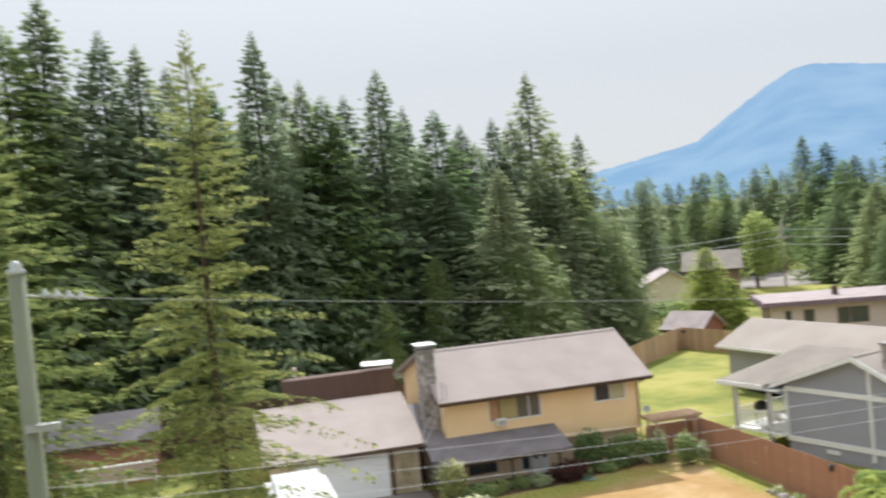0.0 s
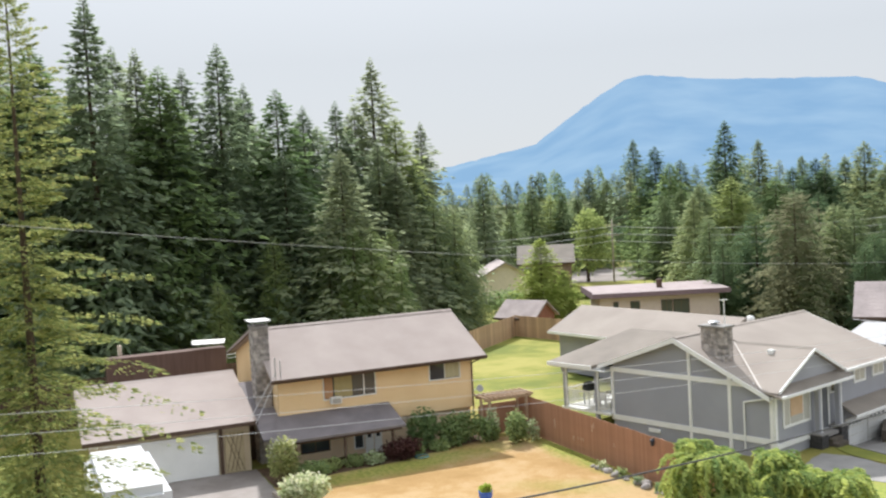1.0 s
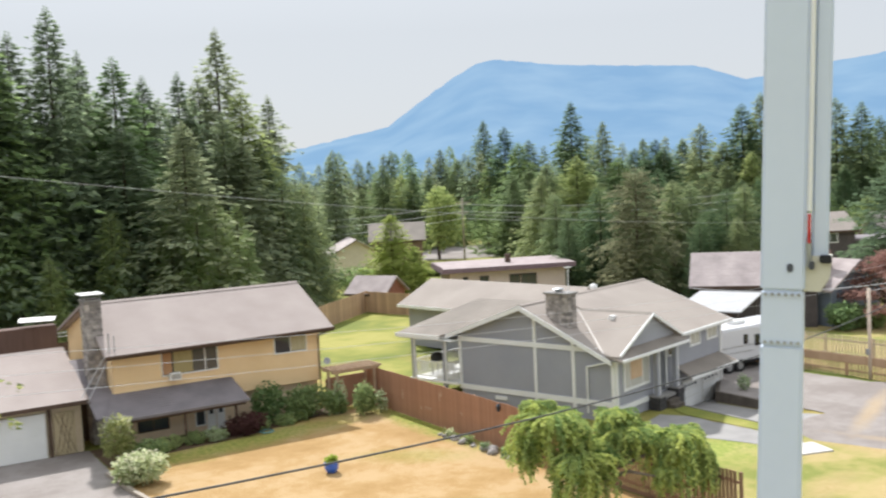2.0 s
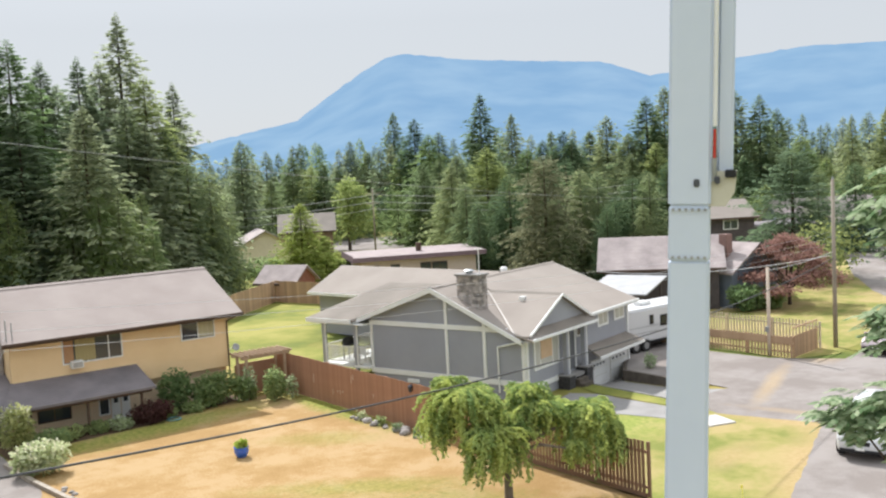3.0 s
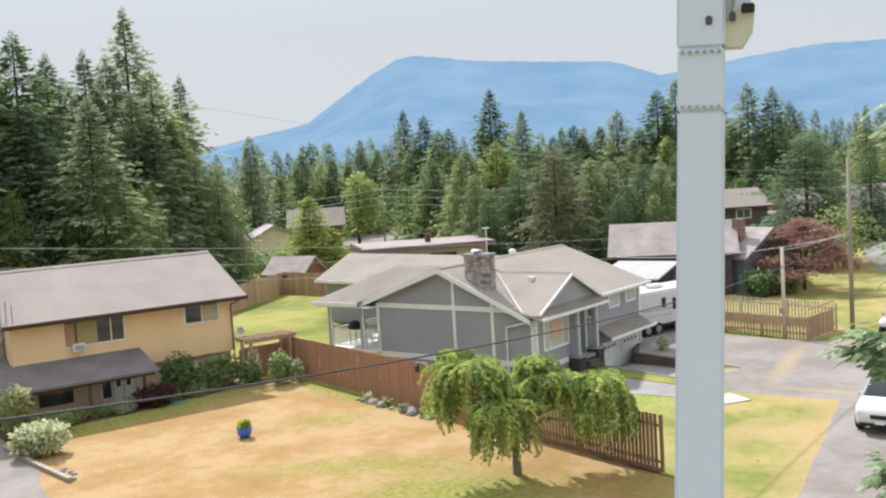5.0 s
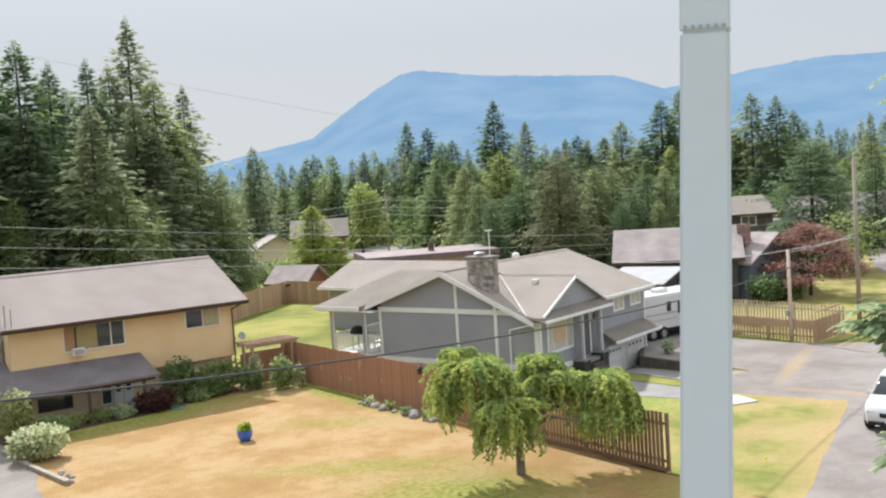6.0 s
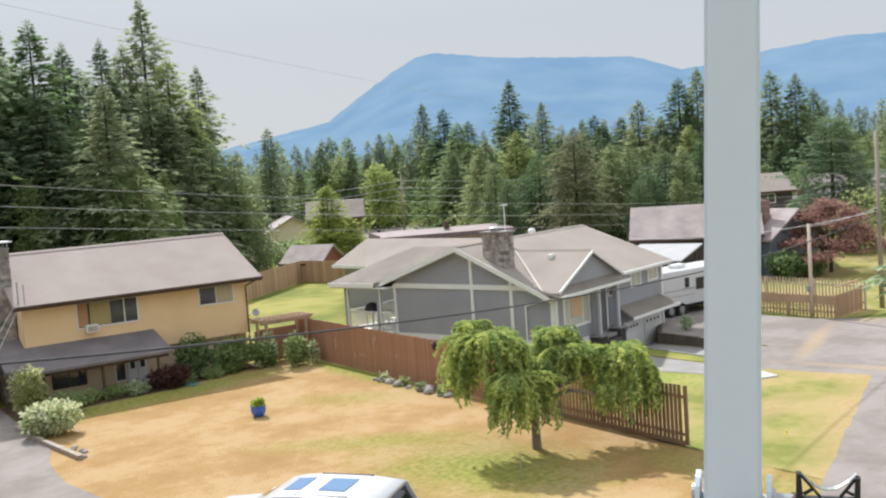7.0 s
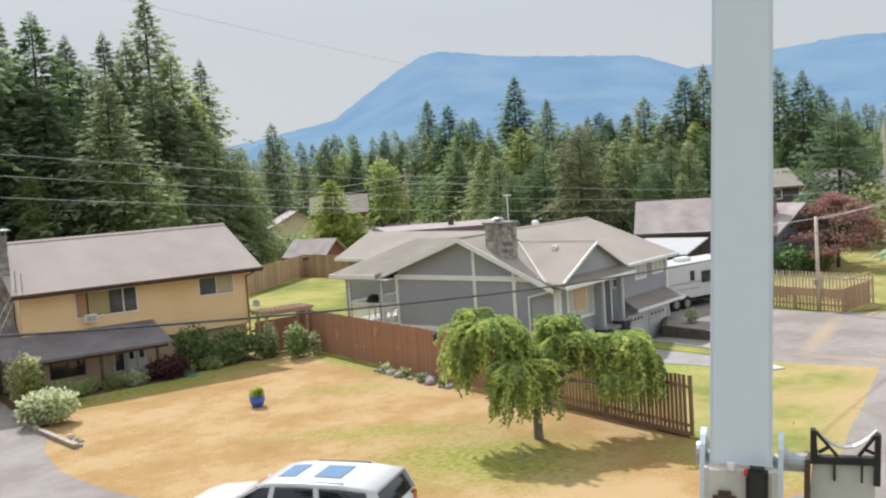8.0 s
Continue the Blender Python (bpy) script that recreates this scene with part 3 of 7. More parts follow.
sheet("path", [(29.9, 30.6), (30.2, 28.3), (31.4, 25.1), (32.2, 23.9), (33.5, 24.9), (32.95, 26.5), (32.65, 30.5), (32.0, 31.6), (31.0, 31.2)], 0.026, CONCRETE, label="grey concrete path to the porch", category="path")
sheet("lawn", [(32.75, 30.6), (33.05, 26.6), (34.0, 27.2), (33.95, 31.9), (33.1, 31.9)], 0.034, GREEN, label="green grass strip beside the concrete driveway", category="lawn")
sheet("driveway", [(37.5, 33.0), (37.5, 31.0), (44.0, 33.9), (46.3, 39.2), (52.5, 42.0), (50.0, 46.0), (41.0, 42.0), (40.0, 35.4)], 0.02, GRAVEL, label="pale gravel parking strip beside the grey house", category="driveway")
sheet("lawn", [(44.6, 28.3), (47.5, 27.2), (60, 29.5), (95, 43), (90, 56), (57, 43), (46.5, 38.5)], 0.013, STREAK, label="straw-coloured yard behind the roadside fence", category="lawn")
sheet("road", [(64, 31.5), (70.5, 38.0), (79, 44.5), (100, 58), (106, 50), (84, 40.5), (72, 33)], 0.02, GRAVEL, label="pale side street beyond the maple", category="road")
sheet("flower_bed", [(9.2, 40.6), (11.5, 41.2), (15.5, 41.6), (20.8, 43.1), (20.8, 44.2), (9.2, 44.2)], 0.03, SOIL, label="dark planted bed along the tan house", category="bed")

# ---- distant mountain ----
def mountain():
    """A long ridge two kilometres off, with spurs and gullies."""
    crest = [(4, 0.8), (14, 1.0), (22, 1.9), (26.3, 2.75), (29.1, 3.3), (31, 4.6), (33, 5.9), (34.5, 6.7), (35.6, 6.85), (39, 6.35), (42.8, 6.05), (46.9, 5.75), (49.5, 4.8), (51.5, 5.0), (54.1, 5.4), (57.9, 5.75), (62, 5.6), (70, 6.6), (80, 5.0), (95, 3.0)]
    xs, ys = [c[0] for c in crest], [c[1] for c in crest]
    verts, polys = [], []
    cols, rows = 260, 26
    for i in range(cols + 1):
        az = 4 + 91 * i / cols
        e = float(np.interp(az, xs, ys))
        for j in range(rows + 1):
            f = j / rows
            d = 2600 - 1100 * (1 - f)
            a = radians(az)
            h = 9 + 2600 * math.tan(radians(e)) * (f ** 1.25)
            p = Vector((az * 0.16, f * 2.0, 0))
            rough = noise.fractal(p, 1.0, 2.0, 5) * 34 * f * (1 - 0.8 * f) + noise.noise(Vector((az * 1.1, f * 3, 5))) * 14 * f * (1.05 - f)
            if j == rows:
                rough = 4 * noise.noise(Vector((az * 2.2, 1, 7))) + 1.6 * noise.noise(Vector((az * 9, 1, 3)))
            verts.append((d * math.sin(a), d * math.cos(a), h + rough))
    for i in range(cols):
        for j in range(rows):
            a = i * (rows + 1) + j
            polys.append((a, a + rows + 1, a + rows + 2, a + 1))
    # Distance haze is painted in: soft blue emission over a near-black base.
    m = bpy.data.materials.new("wooded slope in painted haze")
    m.use_nodes = True
    n, l = m.node_tree.nodes, m.node_tree.links
    bsdf = n["Principled BSDF"]
    co = n.new("ShaderNodeTexCoord")
    n1 = n.new("ShaderNodeTexNoise")
    n1.inputs["Scale"].default_value, n1.inputs["Detail"].default_value = 0.006, 7
    l.new(co.outputs["Object"], n1.inputs["Vector"])
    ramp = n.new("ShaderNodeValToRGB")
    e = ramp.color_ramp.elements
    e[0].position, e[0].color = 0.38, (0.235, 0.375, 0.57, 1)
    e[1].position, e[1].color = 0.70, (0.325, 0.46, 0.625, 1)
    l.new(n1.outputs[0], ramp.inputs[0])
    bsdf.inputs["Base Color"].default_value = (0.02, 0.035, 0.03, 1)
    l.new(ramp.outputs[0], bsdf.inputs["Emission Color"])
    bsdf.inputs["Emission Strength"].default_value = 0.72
    bsdf.inputs["Roughness"].default_value = 1.0
    bsdf.inputs["Specular IOR Level"].default_value = 0.0
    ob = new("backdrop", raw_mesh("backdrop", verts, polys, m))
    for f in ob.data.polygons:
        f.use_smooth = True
    return tagged(ob, "distant wooded mountain ridge with haze painted in glowing blue", "mountain", "", "structure")


mountain()


# ---- forest and single trees ----
def top_at(az, el, dist, kind, wide=1.0, eye=(0.5, -0.5, 11.0), group=""):
    """A tree that stands dist away at a bearing, with its top at an elevation as seen from the eye."""
    a = radians(az)
    x, y = eye[0] + dist * math.sin(a), eye[1] + dist * math.cos(a)
    return place(kind, x, y, eye[2] + dist * math.tan(radians(el)), wide, rnd.random() * 6.28, group=group)


EARLY, LATE = (-0.1, -1.3, 12.4), (1.5, 0.4, 8.3)
for az, el, d, k, w in ((-7.5, 14.6, 76, 0, 1.0), (-4.5, 12.6, 78, 4, 0.9), (-2.6, 11.8, 80, 1, 1.0), (3.9, 12.3, 76, 2, 0.85), (6.4, 9.4, 82, 0, 0.9), (8.9, 8.3, 86, 1, 1.0), (10.9, 9.6, 84, 4, 0.85),
                        (14.1, 7.0, 88, 3, 1.0), (17.5, 6.2, 96, 1, 0.9), (19.7, 8.6, 106, 1, 0.95), (22.4, 4.8, 104, 1, 0.9), (12.3, 7.4, 92, 0, 0.8), (15.6, 6.0, 94, 0, 1.0), (20.9, 5.2, 98, 3, 1.0), (18.6, 6.0, 102, 4, 1.0), (1.0, 9.5, 80, 3, 1.1),
                        (5.2, 9.5, 88, 4, 0.9)):
    top_at(az, el, d, FIRS[k], w * 1.35, EARLY)
for az, el, d, k, w in ((7.6, 8.4, 80, 3, 1.0), (-1.0, 10.5, 86, 0, 1.0), (-9.5, 13.0, 74, 3, 1.1)):
    top_at(az, el, d, FIRS[k], w * 1.35, EARLY)
for i in range(62):
    az = -13 + 35.5 * (i + rnd.random()) / 62
    d = rnd.uniform(78, 112)
    el = rnd.uniform(0.2, 0.85) * float(np.interp(az, [-12, 4, 12, 18, 23], [12, 10, 7.5, 6, 3.6]))
    top_at(az, el, d, FIRS[rnd.choice((0, 2, 3, 3, 4, 4))], rnd.uniform(1.25, 1.65), EARLY)
for i in range(26):
    az = -12 + 34 * (i + rnd.random()) / 26
    top_at(az, rnd.uniform(-4.2, -0.5), rnd.uniform(73, 86), CEDARS[i % 2], rnd.uniform(0.7, 1.0), EARLY)
for az, el, d, k, w in ((25.6, 3.4, 138, 1, 0.8), (28.5, 2.2, 160, 0, 1.0), (30.3, 1.8, 162, 0, 0.9), (32.0, 2.6, 168, 1, 0.9), (33.0, 2.0, 165, 0, 1.1), (34.6, 4.2, 158, 2, 0.85), (35.8, 3.8, 146, 4, 1.0), (37.2, 3.0, 140, 4, 1.2),
                        (39.7, 5.2, 122, 2, 0.9), (41.5, 3.8, 150, 2, 0.9), (43.3, 2.2, 140, 0, 1.1), (44.5, 2.8, 118, 4, 1.2)):
    top_at(az, el, d * (1.45 if az > 31.5 else 1.0), BACK_FIRS[k], w * 1.5, LATE, "conifers behind the houses")
for az, el, d, k, w in ((46.0, 2.6, 130, 0, 1.1), (47.0, 3.5, 125, 0, 1.0), (48.2, 2.4, 116, 4, 1.3), (49.3, 4.5, 118, 0, 1.05), (50.3, 5.0, 122, 2, 0.9),
                        (52.2, 4.6, 128, 4, 0.9), (54.2, 4.5, 118, 0, 0.85), (55.5, 4.2, 116, 4, 0.85), (56.4, 3.3, 125, 0, 0.9), (60.3, 2.9, 98, 2, 0.62), (62, 3.0, 130, 2, 1.0), (29.6, 1.6, 165, 3, 1.0), (36.6, 3.0, 126, 3, 1.0), (27.2, 1.0, 150, 4, 1.0), (31.2, 1.5, 166, 4, 1.0)):
    top_at(az, el, d * (1.45 if az > 31.5 else 1.0), BACK_FIRS[k], w * 1.5, LATE, "conifers behind the houses")
for az, el, d, k, w in ((23.6, 2.3, 94, 0, 0.75), (22.4, 2.9, 92, 1, 0.75), (24.5, 1.0, 98, 1, 0.6), (38.6, 0.6, 104, 0, 1.0), (40.3, -0.2, 100, 1, 0.9), (42.3, 0.6, 102, 0, 1.0), (44.6, 1.8, 100, 1, 0.85), (46.4, 1.0, 98, 0, 0.95), (48.4, 0.6, 96, 1, 0.9), (50.4, 1.2, 100, 0, 0.9), (43.6, -0.6, 94, 0, 1.0), (47.4, -0.4, 93, 1, 0.9)):
    top_at(az, el, d, BACK_CEDARS[k] if k < 2 else BACK_FIRS[4], w * 1.3, LATE, "dense cedars behind the houses")
for az, el, d, k, w in ((36.2, 1.4, 142, 3, 1.0), (37.8, 1.6, 120, 3, 1.1), (41.2, 1.0, 98, 1, 0.9), (45.4, 1.2, 96, 0, 1.0), (49.4, 0.8, 95, 0, 0.9), (39.3, -0.4, 96, 0, 0.9), (46.9, -1.0, 90, 1, 0.9), (44.0, -1.2, 90, 1, 1.0), (49.0, -1.0, 92, 0, 1.0), (58.6, 0.4, 108, 0, 0.9), (60.5, 0.6, 110, 1, 0.9)):
    top_at(az, el, d, BACK_CEDARS[k] if k < 2 else BACK_FIRS[4], w * 1.3, LATE, "dense cedars behind the houses")
for i in range(26):
    az = 35.5 + 24 * (i + rnd.random()) / 26
    top_at(az, rnd.uniform(0.2, 2.4), rnd.uniform(150, 185), BACK_FIRS[rnd.choice((3, 4, 0))], rnd.uniform(1.5, 1.9), LATE, "conifers behind the houses")
for i in range(120):
    az = 23 + 47 * (i + rnd.random()) / 120
    top_at(az, rnd.uniform(1.2, 2.7), rnd.uniform(200, 300), FAR_FIRS[rnd.choice((0, 0, 1, 2))], rnd.uniform(1.0, 1.5), LATE, "distant conifers")
for i in range(70):
    az = 24 + 45 * (i + rnd.random()) / 70
    top_at(az, rnd.uniform(-1.6, 0.2), rnd.uniform(165, 175) if 25 < az < 34.5 else rnd.uniform(128, 160), FAR_FIRS[1], rnd.uniform(1.4, 2.2), LATE, "distant conifers")
for p in FIRS + BACK_FIRS + CEDARS + BACK_CEDARS + FAR_FIRS:
    for o in (*p.children, p):
        bpy.data.objects.remove(o)


# ---- houses ----
def siding(parent, face, plane, z0, z1, span, material, board=0.19, proud=0.02, name="siding", label=""):
    """Lapped boards on a wall that faces -x ('x') or -y ('y'): span(z) gives the ends at a height."""
    bm = bmesh.new()
    n = max(1, round((z1 - z0) / board))
    for i in range(n):
        a, b = z0 + (z1 - z0) * i / n, z0 + (z1 - z0) * (i + 1) / n
        (s0, s1), (t0, t1) = span(a), span(b)
        if s1 - s0 < 0.02:
            continue
        pts = ((s0, a, proud), (s1, a, proud), (t1, b, 0.004), (t0, b, 0.004), (s0, a, 0), (s1, a, 0))
        vs = [bm.verts.new((plane - o, s, z) if face == "x" else (s, plane - o, z)) for s, z, o in pts]
        bm.faces.new(vs[:4] if face == "y" else vs[3::-1])
        bm.faces.new((vs[4], vs[5], vs[1], vs[0]) if face == "y" else (vs[0], vs[1], vs[5], vs[4]))
    return part(name, bm, material, parent, label)


def stone_chimney(parent, x0, x1, y0, y1, z0, z1, seed, cap=0.08, course=0.17):
    """A chimney of single stones round a mortar core, with a slab on top."""
    rng = random.Random(seed)
    core = part("chimney", box(x0 + 0.03, x1 - 0.03, y0 + 0.03, y1 - 0.03, z0, z1), MORTAR, parent, "chimney of rough grey stone")
    z = z0 + 0.01
    while z < z1 - 0.05:
        h = min(course * rng.uniform(0.8, 1.25), z1 - z)
        for side in range(2):
            lo, hi = (y0, y1) if side == 0 else (x0, x1)
            s = lo
            while s < hi - 0.02:
                w = min(rng.uniform(0.16, 0.38), hi - s)
                if hi - s - w < 0.08:
                    w = hi - s
                o = rng.uniform(0.0, 0.025)
                g = 0.008
                if side == 0:
                    bm = box(x0 - o, x0 + 0.06, s + g, s + w - g, z + g, z + h - g)
                else:
                    bm = box(s + g, s + w - g, y0 - o, y0 + 0.06, z + g, z + h - g)
                part("stone", bm, STONE, core)
                s += w
        z += h
    part("chimney_cap", box(x0 - cap, x1 + cap, y0 - cap, y1 + cap, z1, z1 + 0.09, bevel=0.015), CONCRETE, core, "flat concrete cap")
    return core


# the tan house
tan = thing("house", (15.6, 47.8, 0), "tan two-storey house with pale gabled shingle roof", "house")
part("wall", prism([(10.42, 44.1, 1.57), (20.7, 44.1, 1.57), (20.7, 44.1, 4.25), (10.42, 44.1, 4.25)], (0, 9.5, 0)), TAN, tan)
BLOCK = mat("tan painted block", (0.64, 0.50, 0.34), (0.74, 0.59, 0.41), 2, 0.85, 0.3)
part("foundation", box(10.38, 16.0, 44.05, 53.65, -0.1, 1.59), BLOCK, tan)
part("foundation", box(16.0, 20.6, 44.4, 53.6, -0.1, 1.59), BLOCK, tan, "tan block wall set back under the upper storey")
siding(tan, "y", 44.1, 1.6, 4.28, lambda z: (10.42, 20.7), TAN, 0.2)
part("gable", prism([(10.42, 44.1, 4.2), (10.42, 47.8, 6.1), (10.42, 53.6, 4.45), (10.42, 53.6, 4.2)], (10.28, 0, 0)), TAN, tan)
siding(tan, "x", 10.42, 1.6, 4.2, lambda z: (44.1, 53.6), TAN, 0.2)
siding(tan, "x", 10.42, 4.2, 6.08, lambda z: (44.1 + (z - 4.2) * 1.93, 53.6 - max(0.0, z - 4.45) * 3.5), TAN, 0.2)
roof_t = part("roof", shingled((10.0, 43.5, 4.27), (21.25, 43.5, 4.27), (10.0, 47.8, 6.3), (21.25, 47.8, 6.3), 30, 0.005), ROOF, tan, "pale weathered shingle roof")
part("roof", shingled((21.25, 54.2, 4.45), (10.0, 54.2, 4.45), (21.25, 47.8, 6.3), (10.0, 47.8, 6.3), 12, 0.005), ROOF, tan)
part("ridge_cap", prism([(10.0, 47.62, 6.25), (10.0, 47.8, 6.345), (10.0, 47.98, 6.25)], (11.25, 0, 0)), ROOF, roof_t)
part("fascia", box(10.0, 21.25, 43.46, 43.5, 4.08, 4.27), BROWN, tan, "dark brown fascia board")
part("gutter", box(10.0, 21.27, 43.36, 43.46, 4.16, 4.27, bevel=0.02), BROWN, tan, "dark metal gutter")
for x in (10.02, 21.2):
    part("barge_board", prism([(x, 43.48, 4.1), (x, 47.8, 6.12), (x, 54.2, 4.28), (x, 54.2, 4.44), (x, 47.8, 6.28), (x, 43.48, 4.26)], (0.04, 0, 0)), BROWN, tan)
part("downpipe", rod((20.95, 43.42, 4.15), (20.62, 44.04, 3.85), 0.035, bm=rod((20.62, 44.04, 3.85), (20.62, 44.04, 0.2), 0.035)), BROWN, tan)
# upper window with an air conditioner below its left leaf
window_y(tan, 12.68, 15.3, 2.95, 4.0, 44.1, split=[13.75, 14.72], name="window")
part("shutter", box(12.68, 13.1, 44.0, 44.06, 2.98, 3.98), mat("orange brown shutter", (0.36, 0.20, 0.10), (0.43, 0.25, 0.13), 3, 0.7), tan, "orange brown panel in the window")
part("curtain", box(13.2, 14.1, 44.045, 44.06, 2.98, 3.98), mat("olive curtain", (0.30, 0.25, 0.11), (0.44, 0.37, 0.19), 3, 0.9, stretch=(8, 8, 0.3)), tan, "olive curtain")
ac = thing("air_conditioner", (13.15, 43.9, 2.75), "white box air conditioner in the tan house window", "air conditioner")
part("case", box(12.92, 13.45, 43.72, 44.1, 2.72, 3.05, bevel=0.02), WHITE, ac)
part("grille", box(12.97, 13.40, 43.705, 43.722, 2.77, 3.0), STEEL, ac, "dark louvred grille")
window_y(tan, 18.28, 19.92, 3.22, 4.0, 44.1, 2, name="window")
# Pale panel before the right pane stands in for its reflections.
part("curtain", box(19.12, 19.9, 44.045, 44.06, 3.25, 3.97), PANE_SHEEN, tan, "pale painted pane reflection")
# porch with its lean-to roof and posts
part("porch_roof", shingled((9.4, 41.95, 1.66), (16.05, 41.95, 1.66), (10.35, 44.12, 2.44), (15.95, 44.12, 2.44), 12, 0.015, 0.1), ROOF_DARK, tan, "dark charcoal lean-to porch roof")
part("porch_beam", box(9.6, 15.9, 42.1, 42.2, 1.42, 1.6), BROWN, tan)
for x in (10.6, 13.0, 15.4):
    part("post", box(x - 0.05, x + 0.05, 42.1, 42.2, 0, 1.45), BROWN, tan, "slim dark post")
window_y(tan, 11.4, 12.75, 0.5, 1.45, 44.06, 2, BROWN, name="window")
window_y(tan, 14.1, 14.5, 0.35, 1.5, 44.06, 1, WHITE, name="window")
door = part("door", box(14.62, 15.05, 44.0, 44.06, 0.02, 1.6), WHITE, tan, "white panelled front door")
part("pane", box(14.74, 14.93, 43.985, 44.0, 0.8, 1.45), GLASS, door)
door = part("door", box(15.1, 15.5, 44.0, 44.06, 0.02, 1.6), WHITE, tan)
part("pane", box(15.2, 15.4, 43.985, 44.0, 0.8, 1.45), GLASS, door)
# chimney at the left gable
stone_chimney(tan, 9.62, 10.36, 45.1, 46.1, 0, 6.62, 5, 0.04)
part("chimney_hood", prism([(9.47, 44.95, 6.93), (10.5, 44.95, 6.93), (10.5, 46.25, 6.93), (9.47, 46.25, 6.93)], (0, 0, 0.05)), mat("bare sheet metal", (0.50, 0.50, 0.50), (0.62, 0.62, 0.62), 3, 0.5, 0.1), tan, "pale sheet metal chimney hood")
for x in (9.64, 10.3):
    for y in (45.12, 46.03):
        part("hood_leg", box(x, x + 0.04, y, y + 0.04, 6.7, 6.94), STEEL, tan)
# link roof between garage and house, and the rear lean-to
part("link_roof", roof_slab([(9.25, 42.6, 1.75), (10.41, 42.6, 1.75), (10.41, 47.6, 3.7), (9.25, 47.6, 3.7)], 0.1), ROOF_DARK, tan, "dark link roof to the garage")
part("link_wall", box(9.3, 10.4, 46.3, 46.4, 0, 2.5), BROWN, tan)
part("service_mast", rod((10.25, 43.7, 4.1), (10.25, 43.7, 5.3), 0.03, bm=rod((10.5, 43.75, 4.2), (10.5, 43.75, 5.15), 0.025)), STEEL, tan, "thin metal service mast")

dish = thing("satellite_dish", (20.85, 44.0, 2.5), "small grey satellite dish on the tan house corner", "satellite dish")
dbm = lathe([(0.02, 0), (0.12, 0.013), (0.19, 0.05), (0.18, 0.055), (0.11, 0.02), (0.01, 0.008)], (20.93, 43.85, 2.5), 16)
bmesh.ops.rotate(dbm, cent=(20.93, 43.85, 2.5), matrix=Matrix.Rotation(radians(68), 3, "X"), verts=dbm.verts)
part("dish", dbm, mat("grey dish enamel", (0.30, 0.30, 0.31), (0.38, 0.38, 0.39), 3, 0.6), dish, smooth=True)
part("arm", rod((20.66, 44.06, 2.4), (20.93, 43.85, 2.52), 0.02), STEEL, dish)

part("lean_to_wall", box(3.6, 10.3, 55.9, 57.0, 0, 4.45), mat("dark shed boards", (0.09, 0.055, 0.045), (0.13, 0.085, 0.07), 2, 0.9, stretch=(3, 3, 0.3)), tan)
part("lean_to_roof", roof_slab([(8.3, 55.6, 4.85), (10.1, 55.4, 4.8), (10.4, 56.5, 4.9), (8.5, 56.6, 4.96)], 0.05), mat("white sheet roof", (0.50, 0.48, 0.47), (0.58, 0.56, 0.55), 1.2, 0.5, 0.1), tan, "white sheet roof of the rear lean-to")
# the garage
gar = thing("garage", (5.4, 47, 0), "low garage with pale shingle roof and white door", "garage")
part("wall", box(2.2, 9.0, 44.4, 52.6, -0.05, 2.4), mat("cream wall", (0.55, 0.45, 0.30), (0.62, 0.52, 0.37), 1.5, 0.8, 0.1), gar)
part("gable", prism([(2.2, 44.4, 2.35), (2.2, 48.7, 4.0), (2.2, 52.6, 2.35)], (6.8, 0, 0)), TAN, gar)
gr = part("roof", shingled((1.5, 43.9, 2.42), (9.3, 43.9, 2.42), (1.5, 49.0, 4.15), (9.3, 49.0, 4.15), 28, 0.005), ROOF, gar, "pale weathered shingle roof")
part("roof", shingled((9.3, 53.2, 2.42), (1.5, 53.2, 2.42), (9.3, 49.0, 4.15), (1.5, 49.0, 4.15), 10, 0.005), ROOF, gar)
part("ridge_cap", prism([(1.5, 48.83, 4.1), (1.5, 49.0, 4.19), (1.5, 49.17, 4.1)], (7.8, 0, 0)), ROOF, gr)
part("fascia", box(1.5, 9.3, 43.86, 43.9, 2.24, 2.42), BROWN, gar, "dark brown fascia board")
gd = part("garage_door", box(3.0, 7.45, 44.3, 44.36, 0.0, 2.02), WHITE, gar, "wide white sectional door")
for k in range(4):
    part("panel", box(3.04, 7.41, 44.285, 44.3, 0.03 + k * 0.5, 0.49 + k * 0.5, bevel=0.006), WHITE, gd)
part("post", box(7.55, 7.7, 44.25, 44.38, 0, 2.3), BROWN, gar, "dark door post")
part("lattice_panel", box(7.8, 8.7, 44.33, 44.38, 0.05, 1.95), mat("weathered buff boards", (0.42, 0.34, 0.2), (0.55, 0.46, 0.3), 6, 0.9, 0.4), gar, "buff panel with climbing plant")
for a in range(5):
    part("lattice_strip", rod((7.85 + 0.2 * a, 44.31, 0.1), (7.85 + 0.2 * ((a + 2) % 5), 44.31, 1.9), 0.012), BROWN, gar)
# service drops to the mast
for a, b in (((8.95, 43.9, 2.5), (10.25, 43.7, 4.6)), ((9.2, 43.8, 2.3), (10.3, 43.68, 4.35))):
    single("cable", rod(a, b, 0.018, sides=5), WIRE_PALE, a, "pale service cable running up to the tan house", "cable", "service cables")

# the grey house, in its own axes: x along the ridge from the gable, y away from the road
NET = mat("net curtain behind glass", (0.42, 0.41, 0.36), (0.60, 0.59, 0.54), 3, 0.25, 0.0, stretch=(9, 9, 0.4), spec=0.6)
GREY_AT = pose(27.80, 36.57, 0, 0, 0, math.degrees(0.29))
gh = new("house")
ORIGIN[gh.name] = Vector((0, 0, 0))
tagged(gh, "slate grey house with white trim and pale gabled shingle roof", "house")
gh.matrix_basis = GREY_AT
